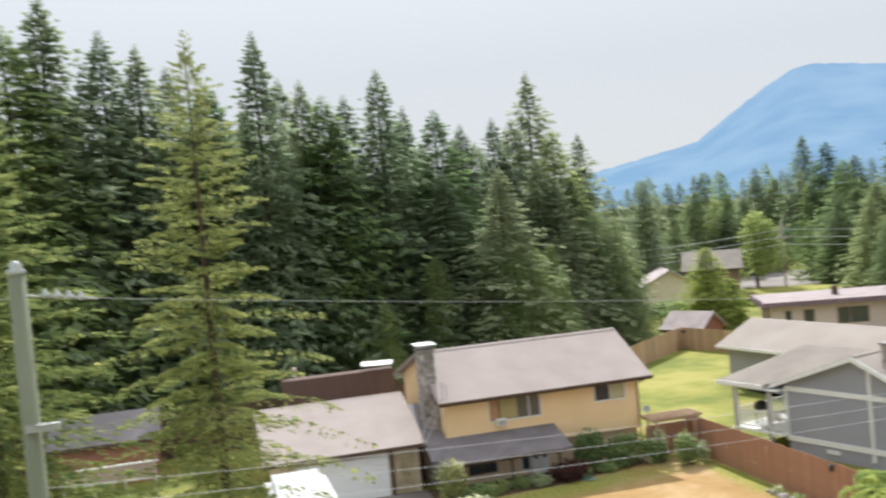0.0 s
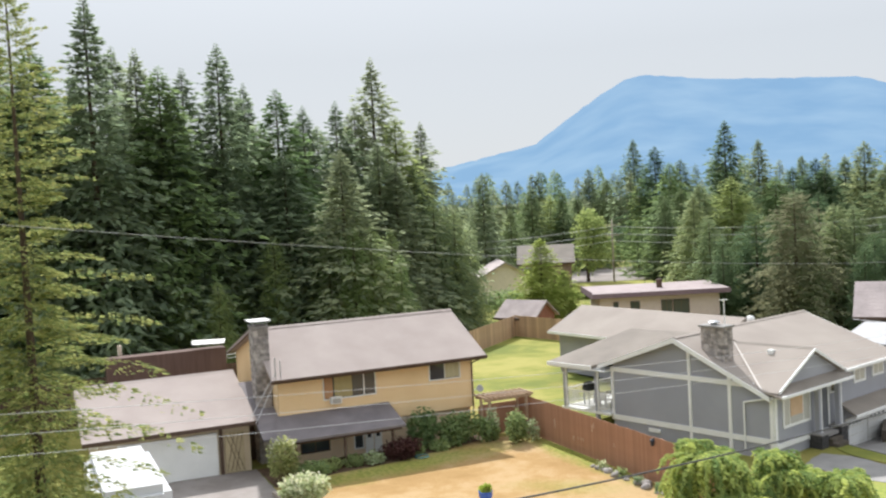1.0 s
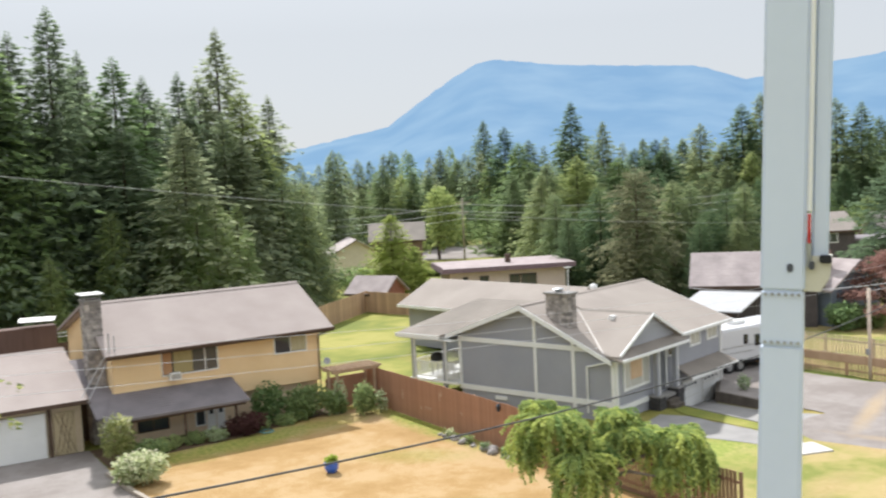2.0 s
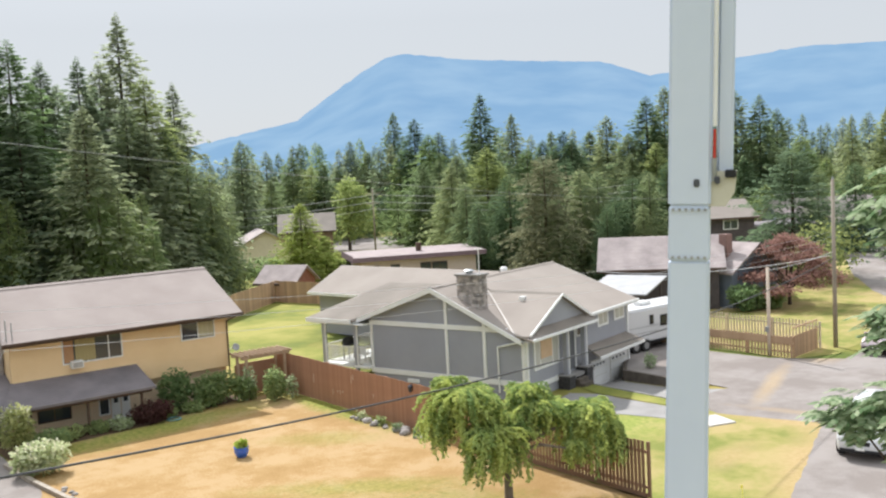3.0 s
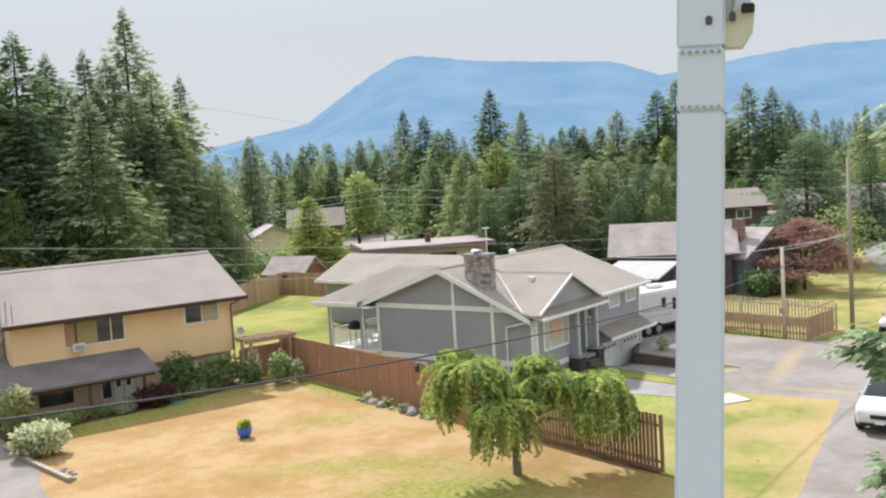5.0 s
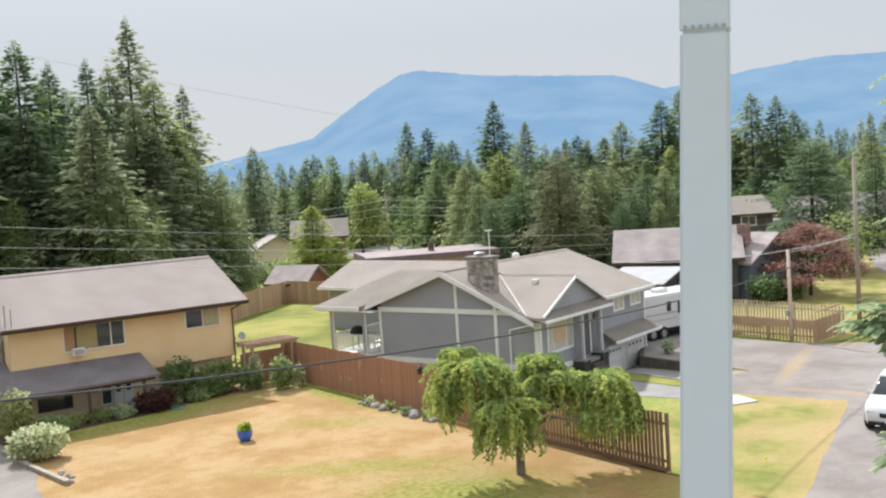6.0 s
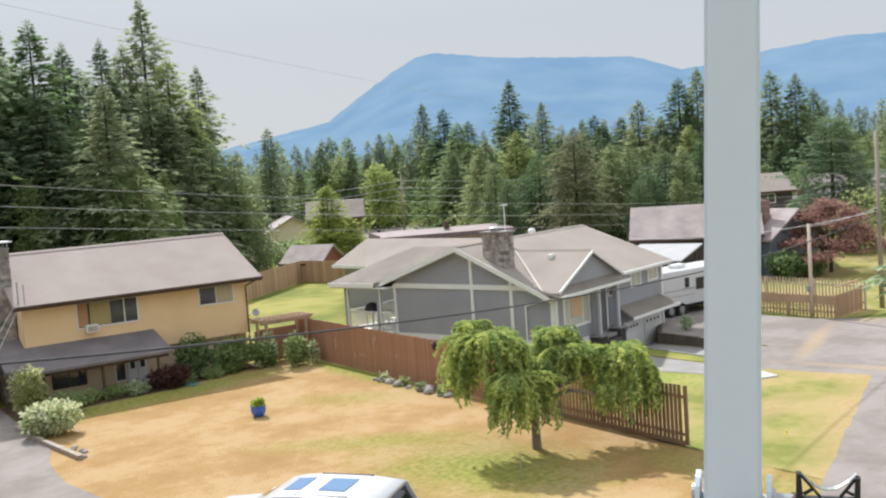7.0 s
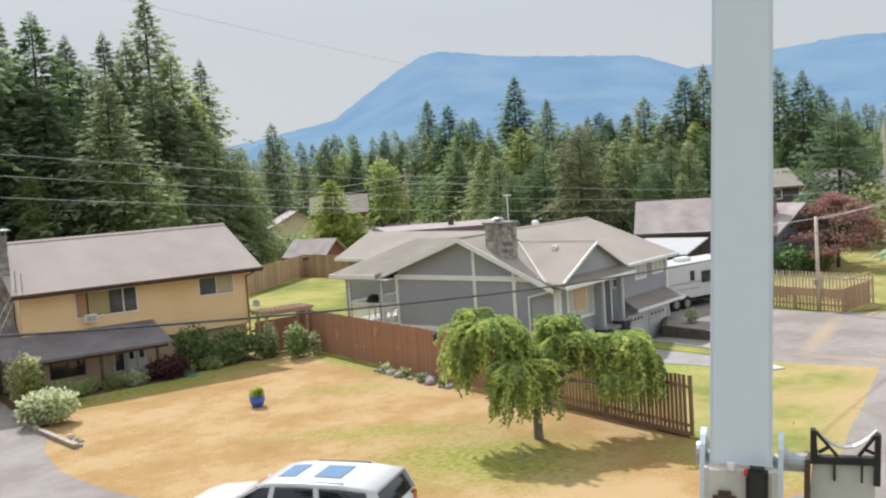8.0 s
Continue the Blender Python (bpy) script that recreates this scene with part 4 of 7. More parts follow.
RZ, SOUTH, NORTH, EAST = 5.18, 0.452, 0.36, 0.34       # ridge height and the pitches of its slopes


def west_rake(y):
    return RZ - (SOUTH if y < 0 else NORTH) * abs(y)


part("wall", box(0.36, 11.0, -5.0, 4.1, -1.2, 3.2), GREY, gh)
part("gable", prism([(0.36, -4.85, 2.7), (0.36, 0, 4.95), (0.36, 4.1, 3.3), (0.36, 4.1, 2.7)], (0.4, 0, 0)), GREY, gh)
gable_in = lambda z: (max(-4.95, -(4.98 - z) / SOUTH), min(4.1, (4.98 - z) / NORTH))
siding(gh, "x", 0.36, 0.93, 3.14, gable_in, GREY, 0.16)
siding(gh, "x", 0.36, 3.36, 4.95, gable_in, GREY, 0.16)
siding(gh, "x", 0.36, -0.2, 0.67, lambda z: (-4.95, 4.1), GREY, 0.16)
siding(gh, "y", -5.0, 0.72, 3.2, lambda z: (0.36, 11.0), GREY, 0.16)
# white trim on the gable wall
for z0, z1, y0 in ((0.67, 0.92, -4.98), (3.14, 3.37, -4.1)):
    part("band", box(0.29, 0.35, y0, 4.2, z0, z1), WHITE, gh, "white band board")
for y, w, z0, top in ((-4.92, 0.17, 0.4, 2.78), (-2.8, 0.17, -0.1, 3.66), (-0.62, 0.15, 0.3, 4.64), (4.1, 0.14, 0.7, 3.2)):
    part("corner_board", box(0.285, 0.345, y - w / 2, y + w / 2, z0, top), WHITE, gh, "white vertical trim board")
part("corner_board", box(0.35, 0.52, -5.08, -5.01, 0.5, 2.9), WHITE, gh)
part("corner_board", box(10.87, 11.03, -5.08, -5.01, -0.8, 3.15), WHITE, gh)
part("downpipe", rod((0.1, -4.8, 2.78), (0.27, -3.56, 2.46), 0.045, sides=6, bm=rod((0.27, -3.56, 2.48), (0.27, -3.56, 0.3), 0.045, sides=6)), WHITE, gh, "white downpipe")
part("foundation_vent", box(0.28, 0.35, 1.2, 1.9, 0.34, 0.52), WHITE, gh, "white vent grille in the foundation")
# main roof
part("roof", shingled((0, -5.0, west_rake(-5)), (3.3, -5.0, west_rake(-5)), (0, 0, RZ), (3.3, 0, RZ), 32, 0.005), ROOF_PLAIN, gh, "pale brown shingle roof")
part("roof", roof_slab([(5.75, -5.5, RZ - EAST * 5.5), (11.35, -5.5, RZ - EAST * 5.5), (11.9, 0, RZ), (3.19, 0, RZ), (3.19, -1.6, RZ - EAST * 1.6)], 0.14), ROOF_PLAIN, gh, "pale brown shingle roof")
part("roof", shingled((11.9, 5.2, west_rake(5.2)), (0, 5.2, west_rake(5.2)), (11.9, 0, RZ), (0, 0, RZ), 14, 0.005), ROOF_PLAIN, gh)
part("ridge_cap", prism([(0, -0.16, RZ - 0.03), (0, 0, RZ + 0.035), (0, 0.16, RZ - 0.03)], (11.9, 0, 0)), ROOF_PLAIN, gh)
for e in (-5.03, 5.05):
    part("barge_board", prism([(-0.06, 0, RZ - 0.01), (-0.06, e, west_rake(e) - 0.01), (-0.06, e, west_rake(e) - 0.22), (-0.06, 0, RZ - 0.25)], (0.06, 0, 0)), WHITE, gh, "broad white barge board")
    part("soffit", prism([(0, 0, RZ - 0.2), (0, e, west_rake(e) - 0.2), (0.4, e, west_rake(e) - 0.2), (0.4, 0, RZ - 0.2)], (0, 0, 0.03)), WHITE, gh)
part("barge_board", prism([(11.35, -5.5, 3.3), (11.9, 0, 5.17), (11.9, 0, 4.99), (11.35, -5.5, 3.12)], (0.05, 0, 0)), WHITE, gh)
part("gutter", box(5.8, 11.4, -5.6, -5.5, RZ - EAST * 5.5 - 0.13, RZ - EAST * 5.5, bevel=0.015), WHITE, gh, "white gutter along the front eave")
part("eave_soffit", box(5.8, 11.3, -5.5, -5.0, 3.12, 3.16), WHITE, gh)
# front cross gable
GX, GZ, GP = 3.19, 4.66, 0.489
part("cross_roof", roof_slab([(0.0, -5.45, GZ - GP * GX), (GX, -5.45, GZ), (GX, -1.16, GZ), (0.0, -4.55, GZ - GP * GX)], 0.1), ROOF_PLAIN, gh)
part("cross_roof", roof_slab([(GX, -5.45, GZ), (5.85, -5.45, GZ - GP * 2.66), (GX, -1.55, GZ)], 0.12), ROOF_PLAIN, gh)
part("cross_gable", prism([(0.3, -5.2, 3.0), (5.8, -5.2, 3.0), (5.7, -5.2, GZ - GP * 2.51 - 0.1), (GX, -5.2, GZ - 0.1), (0.45, -5.2, GZ - GP * 2.74 - 0.1)], (0, 0.4, 0)), GREY, gh)
siding(gh, "y", -5.2, 3.3, GZ - 0.1, lambda z: (GX - (GZ - 0.1 - z) / GP, GX + (GZ - 0.1 - z) / GP), GREY, 0.16)
for q, w in (((0.1, GZ - GP * (GX - 0.1)), 0.12), ((5.85, GZ - GP * 2.66), 0.12)):
    part("barge_board", prism([(q[0], -5.5, q[1] + 0.01), (GX, -5.5, GZ + 0.01), (GX, -5.5, GZ - w), (q[0], -5.5, q[1] - w)], (0, 0.05, 0)), WHITE, gh, "white barge board")
part("valley_flashing", prism([(0.02, -4.62, 3.125), (0.12, -4.62, 3.17), (GX + 0.03, -1.24, 4.685), (GX - 0.07, -1.24, 4.66)], (0, 0, 0.02)), mat("dulled flashing", (0.40, 0.36, 0.32), (0.47, 0.43, 0.39), 2, 0.6), gh, "pale metal valley flashing")
part("pent_roof", roof_slab([(0.75, -5.7, 3.0), (6.1, -5.7, 3.04), (6.1, -5.15, 3.36), (0.75, -5.15, 3.34)], 0.08), ROOF_DECK, gh, "dark pent roof under the gable")
part("pent_roof", roof_slab([(-0.12, -5.7, 2.93), (0.75, -5.7, 3.0), (0.75, -5.15, 3.34), (0.0, -4.8, 3.11)], 0.08), ROOF_PLAIN, gh)
part("gutter", box(-0.12, 6.12, -5.8, -5.7, 2.87, 3.0, bevel=0.015), WHITE, gh, "white gutter along the front eave")
part("eave_soffit", box(0.0, 6.1, -5.7, -5.0, 2.84, 2.87), WHITE, gh)
part("ridge_cap", prism([(GX - 0.13, -5.45, GZ - 0.06), (GX, -5.45, GZ + 0.035), (GX + 0.13, -5.45, GZ - 0.06)], (0, 4.2, 0)), ROOF_DECK, gh)
part("vent", box(2.5, 2.82, -3.7, -3.45, 4.3, 4.52, bevel=0.02), WHITE, gh, "small roof vent on the cross slope")
part("vent", lathe([(0.19, -0.2), (0.2, 0.1), (0.12, 0.17), (0.02, 0.19)], (7.2, 0.35, 5.22), 14), WHITE, gh, "white domed ridge vent", smooth=True)
# front windows, porch posts, upper windows, garage
window_y(gh, 1.16, 3.28, 1.4, 2.68, -5.0, split=[1.6, 2.75], w=0.12, name="window", glass=NET)
part("curtain", box(1.65, 2.7, -5.06, -5.04, 1.75, 2.62), mat("orange blind", (0.55, 0.38, 0.24), (0.66, 0.48, 0.32), 4, 0.8), gh, "warm orange blind")
part("band", box(0.5, 3.75, -5.07, -5.0, 0.45, 0.68), WHITE, gh, "white band board")
window_y(gh, 5.28, 5.6, 2.28, 2.62, -5.0, 1, w=0.08, name="window")
for x, top in ((3.5, 0.62), (5.32, 0.72)):
    part("post", box(x - 0.12, x + 0.12, -5.47, -5.23, top, 2.88, bevel=0.01), GREY, gh, "square grey porch post")
    part("post_trim", box(x + 0.06, x + 0.128, -5.478, -5.44, top, 2.86), WHITE, gh, "white corner strip")
    pier = part("pedestal", prism([(x - 0.3, -5.65, -0.3), (x + 0.3, -5.65, -0.3), (x + 0.3, -5.05, -0.3), (x - 0.3, -5.05, -0.3)], (0, 0, top + 0.3)), DARK_STONE, gh, "grey stone post pedestal")
    part("pedestal_cap", box(x - 0.35, x + 0.35, -5.7, -5.02, top, top + 0.07, bevel=0.01), CONCRETE, pier)
part("door_trim", box(3.85, 4.0, -5.06, -5.0, 0.7, 2.75), WHITE, gh, "white door trim")
part("front_door", box(4.02, 4.92, -5.05, -5.0, 0.7, 2.7), mat("dark grey door paint", (0.10, 0.105, 0.115), (0.14, 0.145, 0.155), 2, 0.5), gh, "dark grey front door")
part("door_trim", box(4.94, 5.06, -5.06, -5.0, 0.7, 2.75), WHITE, gh)
part("porch_floor", box(3.3, 6.0, -5.5, -5.0, 0.42, 0.58), CONCRETE, gh)
for k in range(3):
    part("stair", box(3.95, 4.9, -5.78 - 0.27 * k, -5.5 - 0.27 * k, -0.3, 0.36 - 0.19 * k, bevel=0.01), SLEEPER, gh, "dark timber step")
window_y(gh, 7.62, 8.58, 2.42, 3.04, -5.0, 2, w=0.11, name="window", glass=NET)
window_y(gh, 9.5, 10.5, 2.48, 3.08, -5.0, 2, w=0.11, name="window", glass=NET)
part("garage_roof", shingled((5.95, -5.9, 1.12), (11.15, -5.9, 1.14), (6.1, -5.0, 1.58), (10.75, -5.0, 1.58), 6, 0.005, 0.09), ROOF_DECK, gh, "grey lean-to roof over the garage doors")
part("garage_fascia", box(5.95, 11.15, -5.95, -5.9, 0.98, 1.12), WHITE, gh)
for x0, x1 in ((6.5, 8.25), (8.62, 10.72)):
    gd = part("garage_door", box(x0, x1, -5.08, -5.02, -1.0, 0.72), mat("cream door enamel", (0.62, 0.61, 0.55), (0.68, 0.67, 0.61), 1.5, 0.5), gh, "cream panelled garage door")
    for k in range(4):
        part("panel", box(x0 + 0.05, x1 - 0.05, -5.095, -5.08, -0.97 + k * 0.42, -0.59 + k * 0.42, bevel=0.006), WHITE, gd)
    for k in range(4):
        part("pane", box(x0 + 0.25 + k * (x1 - x0 - 0.4) / 4, x0 + 0.43 + k * (x1 - x0 - 0.4) / 4, -5.105, -5.094, 0.38, 0.5), GLASS, gd)
part("door_trim", box(8.27, 8.6, -5.07, -5.0, -1.0, 0.8), WHITE, gh, "white post between the garage doors")
stone_chimney(gh, 0.62, 1.3, -2.44, -1.16, 3.9, 5.7, 9, 0.09)
part("flue", rod((0.95, -1.7, 5.78), (0.95, -1.7, 5.9), 0.16, bm=lathe([(0.26, 0), (0.28, 0.03), (0.16, 0.08)], (0.95, -1.7, 5.9), 14)), STEEL, gh, "round metal flue cap")
part("antenna", rod((1.2, -2.1, 5.7), (1.2, -2.1, 7.0), 0.025, bm=rod((1.05, -2.0, 6.95), (1.35, -2.2, 6.95), 0.025)), WHITE, gh, "white vent pipe with a cross piece")
# covered deck behind the gable wall, under the hipped roof of the wing
HX, HZ = 3.85, 4.86
part("deck_roof", shingled((-0.3, 8.0, 3.4), (-0.3, 5.0, 3.4), (HX, 5.5, HZ), (HX, 0.95, HZ), 26, 0.014), ROOF_DECK, gh, "shingled roof over the deck")
part("deck_roof", roof_slab([(-0.3, 8.0, 3.4), (HX, 5.5, HZ), (8.0, 8.0, 3.4)], 0.12), ROOF_DECK, gh)
part("deck_roof", roof_slab([(8.0, 8.0, 3.4), (HX, 5.5, HZ), (HX, 0.95, HZ), (8.0, 5.0, 3.4)], 0.12), ROOF_DECK, gh)
part("deck_fascia", box(-0.36, -0.3, 4.95, 8.05, 3.2, 3.4), WHITE, gh, "white fascia")
part("deck_ceiling", box(-0.25, 4.2, 4.2, 7.9, 3.14, 3.19), WHITE, gh)
deck = part("deck", box(0.0, 4.2, 4.12, 7.4, 0.88, 1.0), WHITE, gh, "pale deck floor")
for x, y in ((0.12, 7.2), (0.12, 5.0), (4.0, 7.2)):
    part("post", box(x - 0.09, x + 0.09, y - 0.09, y + 0.09, 0, 3.15), GREY, gh, "grey deck post")
    part("post_trim", box(x - 0.096, x - 0.03, y - 0.15, y - 0.085, 0.9, 3.14), WHITE, gh, "white corner strip")
for x0, x1, y0, y1 in ((0.05, 0.1, 4.2, 7.1), (0.1, 4.0, 7.25, 7.3)):
    rail = part("railing", box(x0, x1, y0, y1, 1.9, 1.95, box(x0, x1, y0, y1, 1.14, 1.18)), WHITE, gh, "white deck railing")
    n = int(max(x1 - x0, y1 - y0) / 0.14)
    for k in range(n + 1):
        f = k / n
        px, py = (x0 + 0.025, y0 + (y1 - y0) * f) if y1 - y0 > 1 else (x0 + (x1 - x0) * f, y0 + 0.025)
        part("baluster", box(px - 0.015, px + 0.015, py - 0.015, py + 0.015, 1.16, 1.92), WHITE, rail)
part("rear_wall", box(4.2, 8.0, 4.1, 7.5, 0, 3.2), GREY, gh)
siding(gh, "x", 4.2, 1.0, 3.2, lambda z: (4.1, 7.5), GREY, 0.16)
window_x(gh, 5.0, 5.7, 2.3, 2.85, 4.2, 2, w=0.08)
part("rear_wing", prism([(10.5, 5.0, 0), (17.0, 5.0, 0), (17.3, 18.7, 0), (12.0, 18.7, 0)], (0, 0, 2.86)), GREY, gh)
part("rear_roof", shingled((11.4, 19.2, 2.9), (9.8, 4.5, 2.9), (14.6, 18.8, 4.4), (13.2, 4.5, 4.4), 14, 0.005), ROOF_PLAIN, gh, "pale brown shingle roof of the rear wing")
part("rear_roof", roof_slab([(14.6, 18.8, 4.4), (13.2, 4.5, 4.4), (17.2, 4.5, 2.9), (18.0, 19.2, 2.9)], 0.12), ROOF_PLAIN, gh)
part("rear_fascia", prism([(11.36, 19.2, 2.72), (9.76, 4.5, 2.72), (9.76, 4.5, 2.9), (11.36, 19.2, 2.9)], (-0.05, 0, 0)), WHITE, gh)

# ---- fences ----
def board_fence(name, p, q, h, label, material, board=0.145, gap=0.004, group="", thick=0.022, rails=(0.35, 1.0, 1.6), posts=2.4, side=-1, z=0.0):
    """A fence of upright boards on rails and posts, each board a piece of its own, from p to q."""
    p, q = Vector((*p, z)), Vector((*q, z))
    d = (q - p).normalized()
    length = (q - p).length
    ang = math.atan2(d.y, d.x)
    ob = thing(name, p, label, "fence", group)
    ob.rotation_euler = (0, 0, ang)
    rng = random.Random(int(length * 100))
    shared = [mesh_of(box(0, board - gap, -thick, 0, 0.03, h + dz, bevel=0.004), "board", material) for dz in (0, 0.012, -0.012)]
    n = int(length / board)
    for k in range(n):
        o = new("board", shared[rng.randrange(3)])
        o.parent, o.location = ob, (k * board, 0.004 * rng.random(), 0)
    for zz in rails:
        o = new("rail", mesh_of(box(0, length, 0.001, 0.05, zz - 0.045, zz + 0.045), "rail", material))
        o.parent = ob
    m = int(length / posts)
    post = mesh_of(box(-0.045, 0.045, 0.05, 0.14, 0, h - 0.02), "post", material)
    for k in range(m + 1):
        o = new("post", post)
        o.parent, o.location = ob, (length * k / max(1, m), 0, 0)
    return ob


board_fence("board_fence", (23.2, 43.9), (23.2, 26.6), 1.98, "tall red-brown board fence between the two gardens", CEDAR)
board_fence("garden_gate", (20.85, 43.75), (23.1, 43.75), 1.6, "red-brown board gate beside the tan house", CEDAR, posts=1.1)
board_fence("slat_fence", (23.4, 26.5), (23.4, 19.42), 1.84, "dark brown fence of spaced upright slats", PICKET, 0.16, 0.04, rails=(0.35, 1.5), thick=0.03)
single("kickboard", box(23.37, 23.41, 19.42, 26.5, 0.0, 0.16), PICKET, (23.4, 23, 0), "brown board along the foot of the slat fence", "board")
board_fence("board_fence", (24.0, 62.0), (39.9, 76.0), 1.9, "long weathered brown board fence behind the lawn", FENCE_OLD, 0.3, 0.008)
board_fence("board_fence", (39.9, 76.0), (43.5, 63.0), 1.9, "weathered brown board fence behind the grey house", FENCE_OLD, 0.3, 0.008)
low_fence = board_fence("slat_fence", (44.5, 36.6), (45.1, 28.25), 1.15, "low weathered fence of spaced slats by the road", FENCE_OLD, 0.19, 0.08, rails=(0.3, 0.95))
plank = new("top_board", mesh_of(box(0, 8.36, -0.05, -0.026, 0.70, 1.10, bevel=0.006), "top_board", FENCE_OLD))
plank.parent = low_fence
board_fence("picket_fence", (47.9, 37.5), (48.2, 28.7), 1.5, "pale pointed picket fence behind the low fence", mat("pale bare pickets", (0.50, 0.41, 0.31), (0.64, 0.54, 0.42), 2, 0.9, 0.3, 22, vary=0.15, stretch=(1, 1, 0.25)), 0.2, 0.1, rails=(0.4, 1.2))
board_fence("board_fence", (45.1, 28.25), (48.2, 28.75), 1.2, "short weathered end of the roadside fence", FENCE_OLD, 0.19, 0.03)
board_fence("board_fence", (-12.0, 60.0), (13.0, 60.0), 2.9, "dark red-brown fence behind the garage", BROWN, 0.3, 0.01, rails=(0.5, 1.6, 2.6))

BUFF = mat("sun-bleached timber", (0.36, 0.25, 0.17), (0.50, 0.37, 0.26), 3, 0.9, 0.3, 22)
pergola = thing("pergola", (22.0, 43.4, 0), "weathered timber pergola over the garden gate", "pergola")
for x in (20.9, 23.0):
    for y in (42.7, 43.7):
        part("post", box(x - 0.06, x + 0.06, y - 0.06, y + 0.06, 0, 2.0), BUFF, pergola)
for y in (42.7, 43.7):
    part("beam", box(20.6, 23.3, y - 0.04, y + 0.04, 2.0, 2.14), BUFF, pergola)
for k in range(11):
    x = 20.65 + k * 0.26
    part("rafter", box(x - 0.03, x + 0.03, 42.4, 44.0, 2.14, 2.24), BUFF, pergola)

# ---- garden of the tan house ----
shrub("shrub", 17.3, 43.2, 1.7, 1.3, 2.1, 1500, 0.19, LEAF, "upright dark green shrub against the tan house", seed=2)
shrub("shrub", 19.2, 42.9, 2.5, 1.5, 1.75, 1900, 0.19, LEAF, "broad green shrub against the tan house", seed=3)
shrub("shrub", 20.6, 42.6, 1.4, 1.1, 1.3, 900, 0.18, CEDAR_LEAF, "green shrub at the tan house corner", seed=31)
shrub("shrub", 15.7, 42.0, 2.1, 1.4, 1.12, 2200, 0.13, PLUM, "low dark plum-coloured mound shrub", seed=4)
shrub("shrub", 9.65, 41.0, 1.5, 1.5, 2.3, 1250, 0.17, leaf_mat("yellowing leaves", (0.30, 0.33, 0.13), (0.62, 0.60, 0.28), 0.6), "pale green flowering shrub by the drive", seed=5)
shrub("shrub", 9.75, 37.5, 2.0, 1.8, 1.3, 1700, 0.2, PALE_LEAF, "variegated white and green shrub by the drive", seed=6)
shrub("shrub", 10.9, 40.6, 1.5, 1.2, 1.0, 900, 0.18, LEAF, "green shrub in the bed", seed=7)
for i, (x, y, w, h) in enumerate(((12.1, 41.8, 1.3, 0.7), (13.2, 42.0, 1.1, 0.6), (14.2, 41.9, 1.2, 0.65), (16.6, 42.4, 0.9, 0.5), (17.9, 42.4, 1.0, 0.55))):
    shrub("shrub", x, y, w, 0.9, h, 600, 0.14, (CEDAR_LEAF, LEAF, PALE_LEAF)[i % 3], "low planting in the bed before the tan house", seed=50 + i, group="bed plants")
shrub("shrub", 21.7, 41.5, 1.3, 1.1, 1.7, 1300, 0.17, LEAF, "dark green shrub at the fence corner", seed=8)
shrub("shrub", 22.55, 41.3, 0.6, 0.6, 1.25, 300, 0.14, PALE_LEAF, "small shrub with pale blossom at the fence corner", seed=9)

POT_AT = (16.2, 33.75, 0.0)
pot = thing("plant_pot", POT_AT, "glazed blue pot with a leafy green plant on the lawn", "plant pot")
part("pot", lathe([(0.16, 0.0), (0.2, 0.04), (0.27, 0.18), (0.29, 0.29), (0.27, 0.36), (0.295, 0.38), (0.295, 0.41), (0.25, 0.41), (0.24, 0.34)], POT_AT, 24),
     mat("cobalt glaze", (0.03, 0.10, 0.50), (0.06, 0.17, 0.62), 4, 0.2, 0.05, spec=0.6), pot, smooth=True)
o = new("plant", leaf_cloud(70, [(0, 0, 0.50, 0.24, 0.24, 0.16), (0.06, 0, 0.58, 0.17, 0.17, 0.12)], 420, 0.11, leaf_mat("fresh pot leaves", (0.22, 0.34, 0.05), (0.40, 0.50, 0.10), 0.45), name="plant"))
o.parent = pot
o["label"] = "bushy lime green plant"

ROCK = mat("grey boulder", (0.22, 0.20, 0.19), (0.42, 0.39, 0.36), 3, 0.9, 0.5, 18, vary=0.25)


def rock(x, y, r, seed):
    bm = bmesh.new()
    bmesh.ops.create_icosphere(bm, subdivisions=2, radius=r)
    for v in bm.verts:
        k = 1 + 0.4 * noise.noise(v.co * 2.2 / r * 0.6 + Vector((seed, 0, 0)))
        v.co = Vector((v.co.x * k * 1.2, v.co.y * k, v.co.z * k * 0.7)) + Vector((x, y, r * 0.35))
    return single("boulder", bm, ROCK, (x, y, 0), "rough grey garden boulder at the fence foot", "rock", "boulders at the fence", smooth=True)


rr = random.Random(77)
for i in range(15):
    f = i / 14
    rock(22.75 - 0.35 * rr.random(), 35.6 - 5.2 * f + rr.uniform(-0.1, 0.1), rr.uniform(0.09, 0.23), i * 3.1)
for i in range(4):
    shrub("shrub", 22.6, 35.0 - 1.4 * i, 0.5, 0.5, 0.45, 130, 0.13, (PALE_LEAF, LEAF)[i % 2], "small plant among the boulders", seed=90 + i, group="plants among boulders")
for i, (x0, y0, x1, y1) in enumerate(((9.12, 36.3, 9.5, 33.1), (8.9, 39.6, 9.1, 36.4))):
    d = Vector((x1 - x0, y1 - y0, 0))
    nrm = Vector((-d.y, d.x, 0)).normalized() * 0.09
    single("kerb_timber", prism([Vector((x0, y0, 0)) + nrm, Vector((x0, y0, 0)) - nrm, Vector((x1, y1, 0)) - nrm, Vector((x1, y1, 0)) + nrm], (0, 0, 0.17)), WOOD_OLD, (x0, y0, 0), "weathered edging timber along the bed", "edging", "edging timbers")
for i in range(6):
    rock(9.6 + 0.25 * rr.random(), 33.3 + 0.32 * i, rr.uniform(0.06, 0.12), 40 + i)
